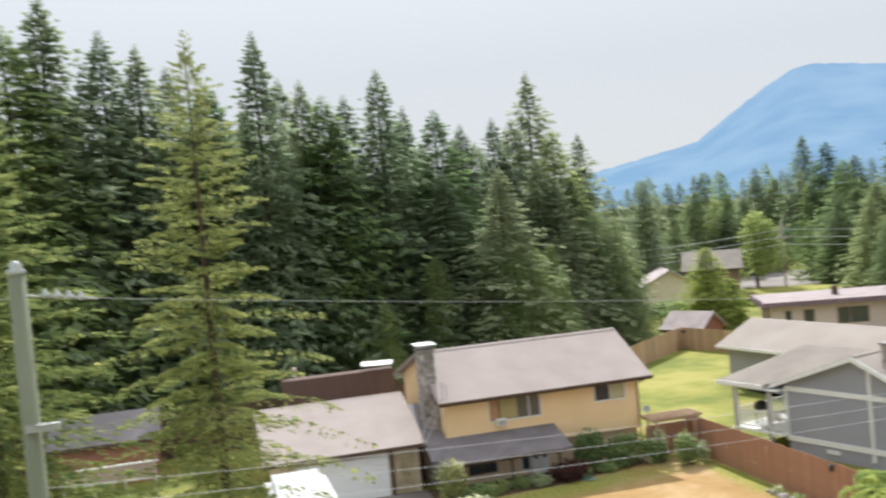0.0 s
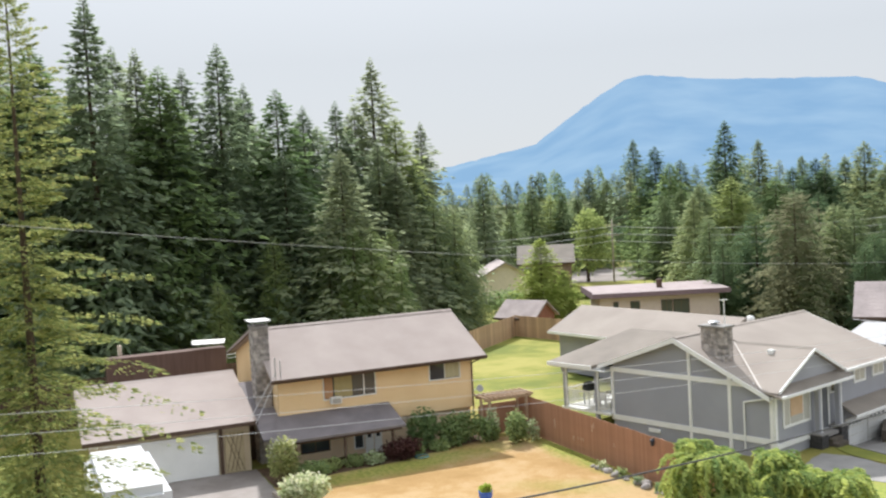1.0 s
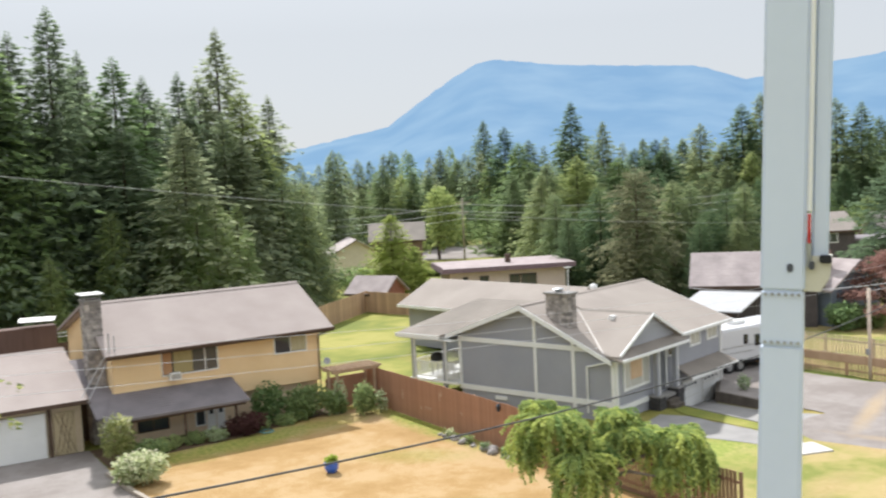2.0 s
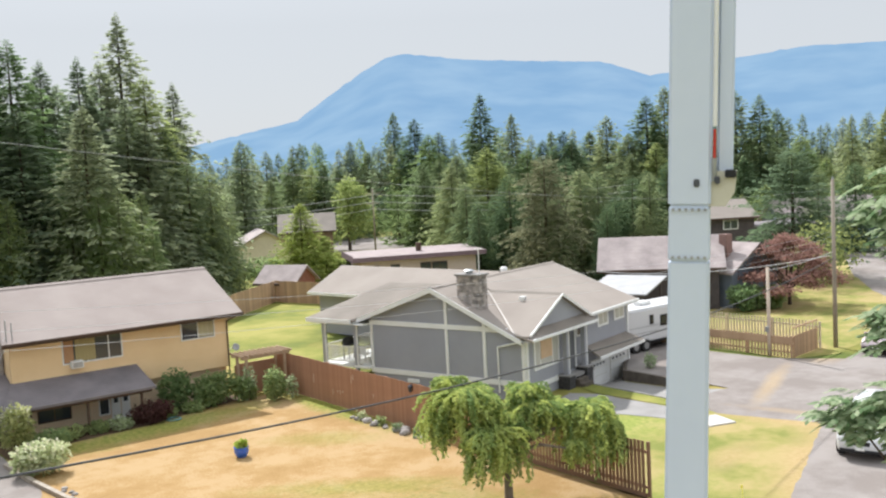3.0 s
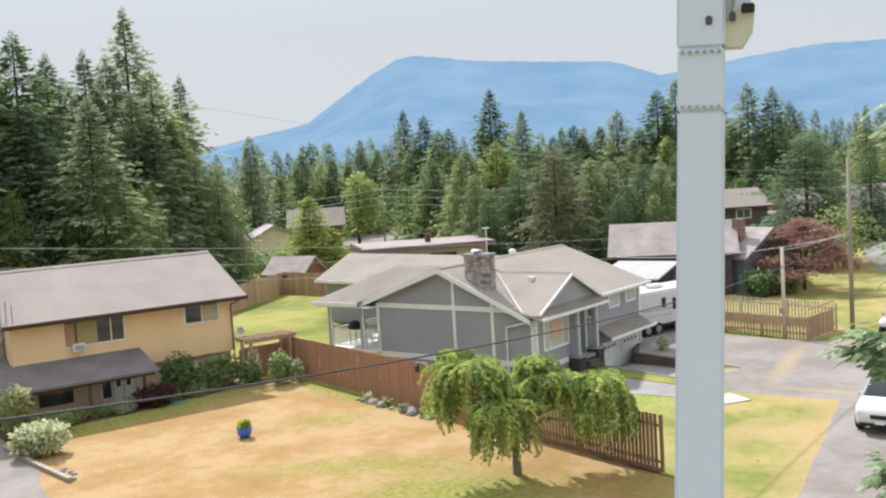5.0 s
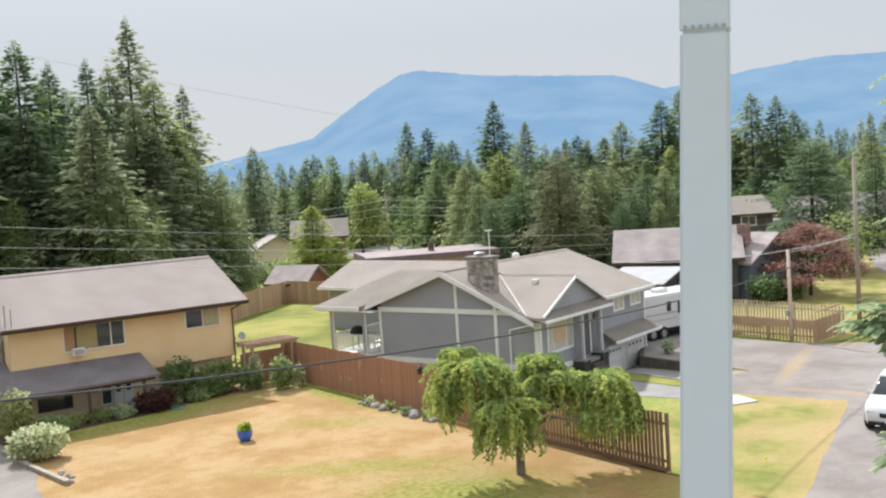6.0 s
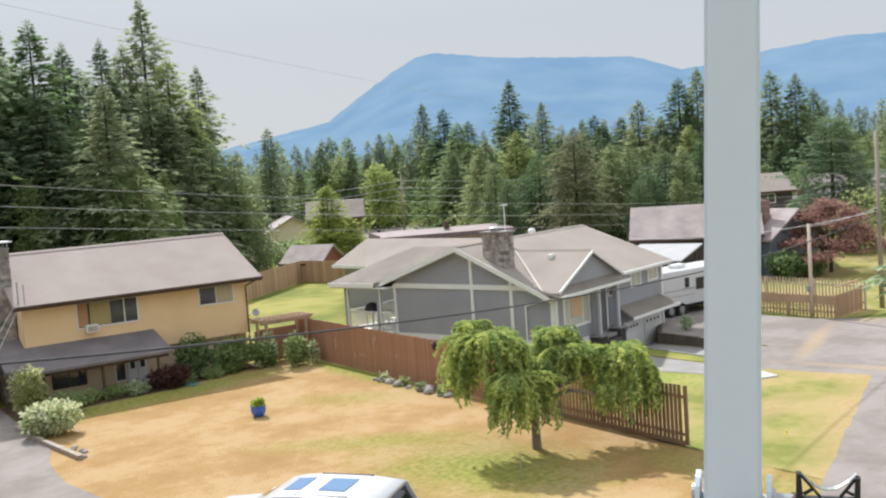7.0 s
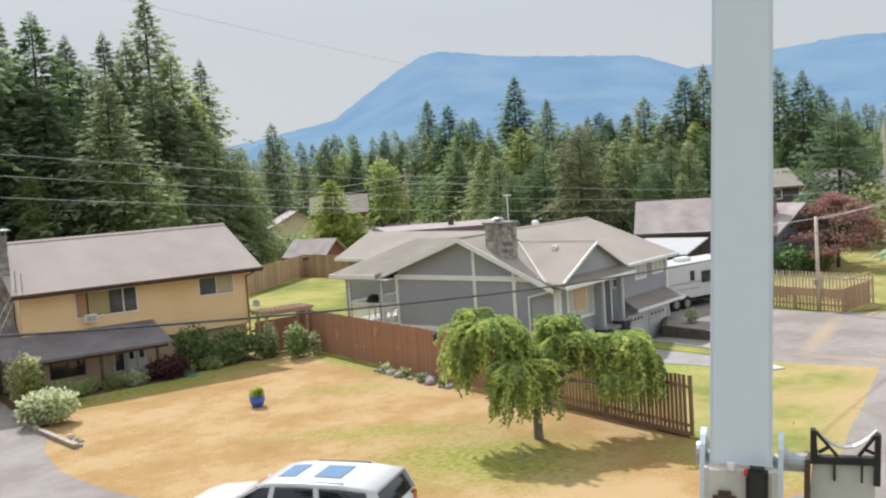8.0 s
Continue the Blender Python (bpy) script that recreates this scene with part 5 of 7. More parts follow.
stake = single("garden_stake", rod((18.0, 20.6, 0), (18.0, 20.6, 0.8), 0.015, sides=6), STEEL, (18.0, 20.6, 0), "thin grey metal stake in the lawn", "stake")


# ---- the weeping tree ----
def weeping_tree(x, y):
    rng = random.Random(5)
    right, away = Vector((0.82, -0.57, 0)), Vector((0.57, 0.82, 0))
    verts, polys = [], []
    lobes = ((-1.8, 0.5, 3.95, 0.5, 0.8), (-1.3, 0.1, 3.72, 1.15, 1.75), (0.75, 0.5, 3.56, 0.65, 0.8), (1.0, 0.0, 3.15, 0.8, 1.1), (2.7, 0.0, 3.0, 0.95, 1.8), (3.35, -0.1, 2.4, 0.4, 1.3), (-0.55, -0.8, 2.6, 1.0, 1.75), (2.1, -0.7, 1.95, 0.35, 0.75), (0.0, -0.2, 2.9, 0.6, 0.8), (1.6, 0.9, 2.9, 0.7, 0.9), (-2.2, 0.0, 2.9, 0.45, 1.2))
    forks = []
    for u, v, top, rad, hang in lobes:
        c = right * u + away * v
        forks.append((1.35 + 0.3 * rng.random(), c.x, c.y, top - 0.25))
        for _ in range(int(225 * rad + 20)):
            # a twig that rises from the fork, arches out and trails down
            a = rng.random() * 6.283 + 0.25 * math.sin(rng.random() * 6.283)
            reach, fall = rad * (1 + 0.22 * math.sin(3 * a + 5 * u)) * rng.uniform(0.25, 1.22), hang * (0.12 + 0.88 * rng.random() ** 1.7)
            z0, bend = top - 0.35 * rng.random() ** 2, rng.uniform(1.3, 2.3)
            s0 = rng.uniform(0.05, 0.35)
            steps = max(5, int((reach + fall) * (1 - s0) / 0.06))
            base = -1
            for k in range(steps + 1):
                s = s0 + (1 - s0) * k / steps
                r = reach * math.sin(1.5708 * s ** 0.9)
                b = Vector((c.x + r * math.cos(a) + rng.gauss(0, 0.035), c.y + r * math.sin(a) + rng.gauss(0, 0.035), z0 + 0.12 * math.sin(3.14 * s) - fall * s ** bend))
                if base >= 0:
                    for _side in (-1, 1):
                        d = Vector((rng.gauss(0, 0.8) + 0.35 * math.cos(a), rng.gauss(0, 0.8) + 0.35 * math.sin(a), -0.45)).normalized()
                        z = rng.uniform(0.07, 0.13)
                        w = d.cross(Vector((rng.gauss(0, 0.7), rng.gauss(0, 0.7), 0.6))).normalized() * z * 0.30
                        n = len(verts)
                        verts += [tuple(b + d * z * 0.5 + w), tuple(b + d * z), tuple(b + d * z * 0.5 - w)]
                        polys.append((base, n, n + 1, n + 2))
                    polys.append((base, n + 1, len(verts)))
                verts.append(tuple(b))
                base = len(verts) - 1
    ob = thing("weeping_tree", (x, y, 0), "weeping tree with bright green trailing leaves on the lawn", "tree")
    for nme, me in (("trunk", limbs("trunk", (0, 0, 0), forks, mat("grey brown bark", (0.15, 0.12, 0.10), (0.26, 0.22, 0.18), 5, 0.95, 0.6, 20, stretch=(1, 1, 0.3)), 0.15)), ("crown", raw_mesh("crown", verts, polys, WEEP))):
        o = new(nme, me)
        o.parent = ob
    return ob


weeping_tree(20.3, 22.6)


# ---- near conifers by the drive ----
HEMLOCK = tree_proto("hemlock_tree", "tall sunlit hemlock with drooping yellow-green boughs", "tree",
                     conifer_crown(81, 10, 3.0, 215, 26, 0.15, 0.03, 0.24, 0.5, 0.8, SPRUCE, 0.22, tufts=13, waist=0.4, low=0.3, slim=0.5, spread=0.5), trunk_mesh("trunk", 9.8, 0.14, BARK), "conifers by the drive")
place(HEMLOCK, -0.35, 28.7, 19.5, 0.76, 0.4)
place(HEMLOCK, -6.3, 26.5, 18.2, 1.1, 2.0)
place(HEMLOCK, -8.5, 30.0, 16.0, 1.1, 3.7)
for o in (*HEMLOCK.children, HEMLOCK):
    bpy.data.objects.remove(o)
broad_tree("tree", -3.9, 15.5, 8.5, 5.0, 3000, 0.3, LIME, "leafy lime green tree beside the utility pole", 17)


# ---- poles and wires ----
def wire_pts(p, q, rise, n=24):
    """Points of a hanging wire; rise: how far its middle lies under the straight line."""
    p, q = Vector(p), Vector(q)
    return [p.lerp(q, k / n) - Vector((0, 0, rise * 4 * (k / n) * (1 - k / n))) for k in range(n + 1)]


def wire(p, q, sag, r, material, label, group="overhead wires", n=24):
    cu = bpy.data.curves.new("wire", "CURVE")
    cu.dimensions, cu.bevel_depth, cu.bevel_resolution = "3D", r, 1
    sp = cu.splines.new("POLY")
    pts = wire_pts(p, q, sag, n)
    sp.points.add(len(pts) - 1)
    for a, b in zip(sp.points, pts):
        a.co = (*b, 1)
    cu.materials.append(material)
    return tagged(new("wire", cu), label, "wire", group)


A, B = Vector((-3.05, 12.6, 0)), Vector((49.0, 28.2, 0))
pole = thing("utility_pole", A, "weathered greenish wooden utility pole with grey insulators", "utility pole")
part("shaft", rod(A, A + Vector((0, 0, 12.75)), 0.17, 0.12, 14), POLE_GREEN, pole, smooth=True)
part("pole_top_insulator", lathe([(0.05, -0.02), (0.13, 0.02), (0.14, 0.06), (0.08, 0.09), (0.09, 0.14), (0.05, 0.19), (0.02, 0.2)], (A.x, A.y, 12.75), 14), PORCELAIN, pole, "dull grey-green pin insulator", smooth=True)
along = (B - A).normalized()
for k in range(4):
    c = A + along * (0.35 + 0.16 * k) + Vector((0, 0, 12.45 - 0.03 * k))
    part("insulator", lathe([(0.025, -0.06), (0.08, -0.03), (0.075, -0.005), (0.03, 0.02), (0.025, 0.07)], c, 12), PORCELAIN, pole, "grey suspension insulator", smooth=True)
part("bracket", box(A.x - 0.05, A.x + 0.4, A.y - 0.2, A.y - 0.1, 10.55, 10.65), STEEL, pole)
part("strain_arm", rod(A + Vector((0, 0, 12.46)), A + along * 1.05 + Vector((0, 0, 12.3)), 0.02, sides=6), STEEL, pole)

pole2 = thing("utility_pole", B, "slim weathered wooden utility pole by the junction", "utility pole")
part("shaft", rod(B, B + Vector((0, 0, 9.2)), 0.13, 0.09, 12), WOOD_OLD, pole2, smooth=True)
part("cap", rod(B + Vector((0, 0, 9.2)), B + Vector((0, 0, 9.35)), 0.06, 0.05, 8), PORCELAIN, pole2)
wp = Vector((44.95, 29.6, 0))
pole3 = thing("utility_pole", wp, "short pale wooden pole beside the roadside fence", "utility pole")
part("shaft", rod(wp, wp + Vector((0, 0, 4.75)), 0.10, 0.08, 12), CHIP, pole3, smooth=True)
part("meter_box", box(44.75, 44.85, 29.5, 29.7, 1.3, 1.6), STEEL, pole3)
fp = Vector((76.1, 114.8, 0))
pole4 = thing("utility_pole", fp, "distant wooden utility pole with cross arms", "utility pole")
part("shaft", rod(fp, fp + Vector((0, 0, 8.8)), 0.13, 0.10, 10), WOOD_OLD, pole4, smooth=True)
for z in (8.0, 6.6):
    part("crossarm", box(75.0, 77.2, 114.7, 114.85, z, z + 0.12), WOOD_OLD, pole4)
for k, (z, s) in enumerate(((7.9, 0.9), (6.9, 0.9), (5.9, 1.0))):
    wire(fp + Vector((0, 0, z)), (112, 96, z - 0.4), s, 0.035, WIRE_PALE, "distant overhead wire between poles", "distant wires")
    wire(fp + Vector((0, 0, z)), (40, 133, z - 1.0), s, 0.035, WIRE_PALE, "distant overhead wire between poles", "distant wires")

wire(A + Vector((0, 0, 12.45)), B + Vector((0, 0, 8.75)), 0.97, 0.0035, WIRE_PALE, "pale high-voltage wire between the poles")
wire(A + along * -46 + Vector((0, 0, 12.6)), A + Vector((0, 0, 12.45)), 0.8, 0.006, WIRE_PALE, "pale high-voltage wire leaving the pole")
for k in range(3):
    wire(A + Vector((0, 0, 9.72 - 0.3 * k)), B + Vector((0, 0, 6.4 - 0.3 * k)), 0.75, 0.0038, WIRE_PALE, "thin pale service wire between the poles")
wire(A + Vector((0, 0, 7.3)), B + Vector((0, 0, 4.95)), 1.25, 0.022, WIRE, "thick black telephone cable between the poles")
wire(B + Vector((0, 0, 5.1)), (47.0, 44.0, 3.6), 0.5, 0.02, WIRE_PALE, "pale service cable to the dark house", "service cables")
wire(B + Vector((0, 0, 5.3)), wp + Vector((0, 0, 4.6)), 0.12, 0.015, WIRE_PALE, "pale service cable to the short pole", "service cables")
stub = Vector((4.5, 57.5, 0))
single("post", rod(stub, stub + Vector((0, 0, 5.0)), 0.15, 0.13, 10), CHIP, stub, "pale old wooden post behind the garage", "post")
for z in (3.5, 3.7):
    wire(stub + Vector((0, 0, z)), (12.5, 57.8, z + 0.1), 0.05, 0.025, WIRE_PALE, "pale line strung behind the garage", "lines behind the garage")


# ---- the boom ----
BX, BY = 6.25, 3.88
bw = Vector((BX, BY, 0))
face = (Vector((0.75, -0.1, 0)) - bw).normalized()          # towards the camera's side
ang = math.atan2(face.y, face.x) + math.pi / 2
boom = new("boom_lift")
lean = Vector((0.018, -0.040, 1.0)).normalized()
boom.matrix_basis = Matrix.Translation((6.287, 3.772, 10.19)) @ Vector((0, 0, 1)).rotation_difference(lean).to_matrix().to_4x4() @ Matrix.Rotation(ang, 4, "Z") @ Matrix.Translation((0, 0, -10.23))
tagged(boom, "white enamelled boom of a bucket truck standing upright", "boom lift")
ORIGIN[boom.name] = Vector((0, 0, 0))


def tapered(w0, w1, d0, d1, z0, z1, cx=0.0, cy=0.0, bev=0.02):
    bm = bmesh.new()
    vs = [bm.verts.new((cx + sx * w / 2, cy + sy * d / 2, z)) for z, w, d in ((z0, w0, d0), (z1, w1, d1)) for sx, sy in ((-1, -1), (1, -1), (1, 1), (-1, 1))]
    for p in ((3, 2, 1, 0), (4, 5, 6, 7), (0, 1, 5, 4), (1, 2, 6, 5), (2, 3, 7, 6), (3, 0, 4, 7)):
        bm.faces.new([vs[i] for i in p])
    bmesh.ops.bevel(bm, geom=bm.edges[:], offset=bev, segments=3, affect="EDGES")
    return bm


BOX = mat("dark grey fittings", (0.06, 0.065, 0.075), (0.12, 0.125, 0.14), 4, 0.5)
part("lower_section", tapered(0.345, 0.31, 0.31, 0.28, 6.38, 9.99), BOOM, boom, "smooth white fibreglass section", smooth=False)
part("collar", tapered(0.316, 0.306, 0.275, 0.27, 9.99, 10.41, bev=0.012), BOOM, boom, "white collar with two rows of bolts")
part("upper_section", tapered(0.322, 0.328, 0.28, 0.28, 10.41, 16.0), BOOM, boom, "smooth white upper section")
for z, n in ((10.015, 6), (10.385, 6)):
    for k in range(n):
        x = -0.12 + 0.24 * k / (n - 1)
        part("bolt", rod((x, -0.13, z), (x, -0.16, z), 0.014, 0.012, 6), STEEL, boom)
part("side_arm", tapered(0.125, 0.13, 0.14, 0.14, 10.62, 16.0, 0.258, 0.0), BOOM, boom, "narrow white side arm")
part("arm_bracket", prism([(0.15, -0.1, 10.41), (0.27, -0.1, 10.41), (0.335, -0.1, 10.52), (0.35, -0.1, 10.68), (0.15, -0.1, 10.68)], (0, 0.2, 0)), mat("cream steel bracket", (0.55, 0.52, 0.40), (0.62, 0.60, 0.5), 3, 0.5), boom, "cream steel bracket")
part("hose", rod((0.182, -0.12, 11.02), (0.178, -0.12, 16.0), 0.018), WHITE, boom, "pale hydraulic hose")
part("hose_sleeve", rod((0.182, -0.135, 10.78), (0.182, -0.135, 11.0), 0.011), RED, boom, "red hose sleeve")
part("hose_fitting", rod((0.18, -0.12, 10.6), (0.182, -0.12, 10.78), 0.018, 0.024), STEEL, boom)
part("latch", box(0.03, 0.075, -0.155, -0.12, 10.56, 10.62, bevel=0.008), BOX, boom)
part("latch", box(0.185, 0.225, -0.15, -0.09, 10.58, 10.64, bevel=0.008), BOX, boom)
part("clamp", box(0.26, 0.345, -0.15, -0.07, 10.63, 10.69, bevel=0.008), RUBBER, boom)
part("elbow", tapered(0.40, 0.40, 0.42, 0.40, 5.9, 6.5, bev=0.03), mat("grimy cream steel", (0.46, 0.44, 0.39), (0.62, 0.60, 0.55), 3, 0.6, 0.2), boom, "grimy cream elbow casting")
for sx in (-1, 1):
    plate = [(sx * 0.2, -0.20, 5.6), (sx * 0.2, 0.20, 5.6), (sx * 0.2, 0.15, 6.45)] + [(sx * 0.2, 0.02 + 0.13 * math.cos(a), 6.55 + 0.10 * math.sin(a)) for a in (0.3, 0.9, 1.57, 2.2, 2.8)] + [(sx * 0.2, -0.11, 6.45)]
    part("elbow_plate", prism(plate, (sx * 0.03, 0, 0)), BOOM, boom, "white elbow side plate")
    part("elbow_pin", rod((sx * 0.22, 0.02, 6.5), (sx * 0.255, 0.02, 6.5), 0.07, 0.06, 14), STEEL, boom)
    part("elbow_pin", rod((sx * 0.24, -0.1, 6.02), (sx * 0.28, -0.1, 6.02), 0.06, 0.05, 12), STEEL, boom)
part("hydraulic_block", box(0.03, 0.15, -0.27, -0.18, 6.15, 6.51, bevel=0.02), RUBBER, boom, "black hydraulic block")
part("hydraulic_block", box(-0.15, -0.02, -0.26, -0.19, 6.18, 6.36, bevel=0.03), BROWN, boom)
part("valve", rod((-0.05, -0.21, 6.52), (-0.05, -0.21, 6.48), 0.024, 0.02, 10), WHITE, boom)
part("valve", rod((0.02, -0.24, 6.48), (0.04, -0.24, 6.48), 0.02, 0.02, 8), RED, boom)
part("lower_arm", prism([(-0.16, -0.18, 5.95), (0.16, -0.18, 5.95), (0.16, 0.18, 5.95), (-0.16, 0.18, 5.95)], (0.6, 2.2, -4.5)), BOOM, boom, "white lower arm")
part("base", prism([(0.1, 1.6, 0.02), (1.2, 1.6, 0.02), (1.2, 2.6, 0.02), (0.1, 2.6, 0.02)], (0, 0, 1.5)), BOOM, boom, "white turret base")
part("cross_tube", rod((0.22, 0.05, 6.47), (0.36, 0.05, 6.47), 0.055, sides=14), STEEL, boom, "grey cross tube")
part("cradle_plate", box(0.345, 0.375, -0.05, 0.12, 6.0, 6.52, bevel=0.006), BROWN, boom, "brown edge plate beside the cradle")
# cradle beside the elbow
CR = Matrix.Translation((0.375, 0.0, 6.48)) @ Matrix.Diagonal((0.72, 0.5, 0.52, 1)) @ Matrix.Translation((-0.60, -0.2, -6.08))


def cradle_part(name, bm, material, label=""):
    bmesh.ops.transform(bm, matrix=CR, verts=bm.verts)
    return part(name, bm, material, boom, label)


cradle_part("cradle_panel", prism([(0.58, 0.25, 5.2), (1.10, 0.35, 5.2), (1.07, 0.35, 6.15), (0.62, 0.25, 6.15)], (0, 0.05, 0)), mat("grey sheet panel", (0.40, 0.40, 0.38), (0.48, 0.48, 0.46), 2, 0.6, 0.1), "grey sheet panel under the cradle")
cradle = bmesh.new()
prism([(0.60, 0.2, 6.08), (1.12, 0.3, 6.08), (1.12, 0.3, 6.16), (0.60, 0.2, 6.16)], (0, 0.12, 0), cradle)
prism([(0.60, 0.2, 6.12), (0.66, 0.2, 6.12), (0.64, 0.2, 6.46), (0.60, 0.2, 6.46)], (0, 0.12, 0), cradle)
prism([(1.07, 0.3, 5.85), (1.12, 0.3, 5.85), (1.12, 0.3, 6.42), (1.08, 0.3, 6.42)], (0, 0.12, 0), cradle)
rod((0.64, 0.25, 6.43), (0.80, 0.28, 6.17), 0.016, sides=6, bm=cradle)
rod((0.66, 0.25, 6.20), (0.74, 0.27, 6.27), 0.02, sides=6, bm=cradle)
rod((1.08, 0.35, 6.40), (0.96, 0.32, 6.17), 0.016, sides=6, bm=cradle)
rod((1.07, 0.35, 6.20), (1.0, 0.33, 6.25), 0.02, sides=6, bm=cradle)
cradle_part("cradle", cradle, RUBBER, "dark U-shaped boom cradle")
lip = bmesh.new()
for k in range(8):
    f0, f1 = k / 8, (k + 1) / 8
    pt = lambda f: Vector((0.63 + 0.46 * f, 0.27 + 0.09 * f, 6.24 + 0.20 * (2 * f - 1) ** 2))
    prism([pt(f0), pt(f1), pt(f1) + Vector((0, 0.07, 0.01)), pt(f0) + Vector((0, 0.07, 0.01))], (0, 0, 0.012), lip)
cradle_part("cradle_lip", lip, STEEL, "grey steel curved cradle lip")
for x in (0.78, 0.98):
    cradle_part("cradle_strut", box(x - 0.008, x + 0.008, 0.22, 0.27, 5.9, 6.12), RUBBER)


# ---- the tree with feathered leaves beside the boom ----
def feather_tree(x, y, h, seed):
    rng = random.Random(seed)
    verts, polys, forks = [], [], []
    left, near = Vector((-0.8, 0.6, 0)), Vector((-0.6, -0.8, 0))
    sprays = [(1.0, 0.0, 9.95, 0.45), (0.75, 0.1, 9.55, 0.45), (0.55, 0.0, 9.2, 0.4), (1.2, 0.0, 8.3, 0.28), (0.85, 0.1, 8.15, 0.4), (1.75, 0.0, 6.95, 0.26), (1.5, 0.0, 6.85, 0.36), (1.15, 0.2, 7.15, 0.42), (0.8, 0.1, 6.7, 0.42), (1.4, 0.0, 5.15, 0.3), (1.0, 0.0, 5.05, 0.4)]
    for _ in range(34):
        a, rad = rng.uniform(-1.5, 1.5), rng.uniform(0.5, 2.3)
        sprays.append((-rad * math.cos(a) * 0.9 - 0.2, rad * math.sin(a), h * rng.uniform(0.5, 0.97), rng.uniform(0.4, 0.6)))
    for u, v, z, size in sprays:
        hub = left * u + near * v + Vector((0, 0, z))
        forks.append((z * rng.uniform(0.5, 0.75), hub.x, hub.y, z))
        for _ in range(int(95 * size)):
            c = hub + Vector((rng.gauss(0, 0.45), rng.gauss(0, 0.45), rng.gauss(0, 0.38))) * size
            b = math.atan2(c.y, c.x) + rng.gauss(0, 0.9)
            d = Vector((math.cos(b), math.sin(b), rng.uniform(-0.3, 0.45))).normalized()
            long = rng.uniform(0.22, 0.38)
            side = d.cross(Vector((0, 0, 1))).normalized()
            for k in range(6):
                t = 0.2 + 0.8 * k / 5
                q = c + d * long * t - Vector((0, 0, 0.35 * long * t * t))
                for s in (-1, 1):
                    e = (d * 0.7 + side * s + Vector((0, 0, -0.5))).normalized() * rng.uniform(0.13, 0.21)
                    w = e.cross(Vector((0, 0, 1)) + d * 0.4).normalized() * 0.042
                    n = len(verts)
                    verts += [tuple(q), tuple(q + e * 0.5 + w), tuple(q + e), tuple(q + e * 0.5 - w)]
                    polys.append((n, n + 1, n + 2, n + 3))
    ob = thing("rowan_tree", (x, y, 0), "leafy tree with blue-green feathered leaves by the road", "tree")
    for nme, me in (("trunk", limbs("trunk", (0, 0, 0), forks, BARK, 0.075)), ("crown", raw_mesh("crown", verts, polys, SUMAC))):
        o = new(nme, me)
        o.parent = ob
    return ob


feather_tree(14.55, 5.45, 10.8, 4)


# ---- vehicles ----
CARWHITE = mat("white car paint", (0.61, 0.61, 0.62), (0.65, 0.65, 0.66), 0.8, 0.22, 0.0, spec=0.6)
TINT = glass_mat("tinted car glass", (0.012, 0.016, 0.022), 0.04)
# Sky reflection is painted into the sunroof as a blue base colour.
SKYGLASS = glass_mat("sunroof glass in painted sky blue", (0.10, 0.20, 0.36), 0.02)
LAMP = glass_mat("clear lamp lens", (0.55, 0.55, 0.55), 0.1)
TAIL = glass_mat("red tail lamp", (0.35, 0.02, 0.02), 0.1)


def loft(sections):
    """A skin through closed outlines of equal count, with ends."""
    bm = bmesh.new()
    rings = [[bm.verts.new(p) for p in sec] for sec in sections]
    n = len(rings[0])
    for a, b in zip(rings, rings[1:]):
        for k in range(n):
            bm.faces.new((a[k], a[(k + 1) % n], b[(k + 1) % n], b[k]))
    bm.faces.new(rings[0][::-1])
    bm.faces.new(rings[-1])
    bmesh.ops.recalc_face_normals(bm, faces=bm.faces)
    return bm


def oval(x, half, z0, z1, r, lean=0.0):
    """A rounded rectangle across a vehicle; lean: how much narrower it is at the top."""
    pts = []
    for cy, cz, a0 in ((1, 1, 0), (-1, 1, 90), (-1, -1, 180), (1, -1, 270)):
        for k in range(4):
            a = radians(a0 + 30 * k)
            z = (z1 - r if cz > 0 else z0 + r) + r * math.sin(a)
            hw = half - lean * (z - z0) / max(0.01, z1 - z0)
            pts.append((x, cy * (hw - r) + r * math.cos(a), z))
    return pts


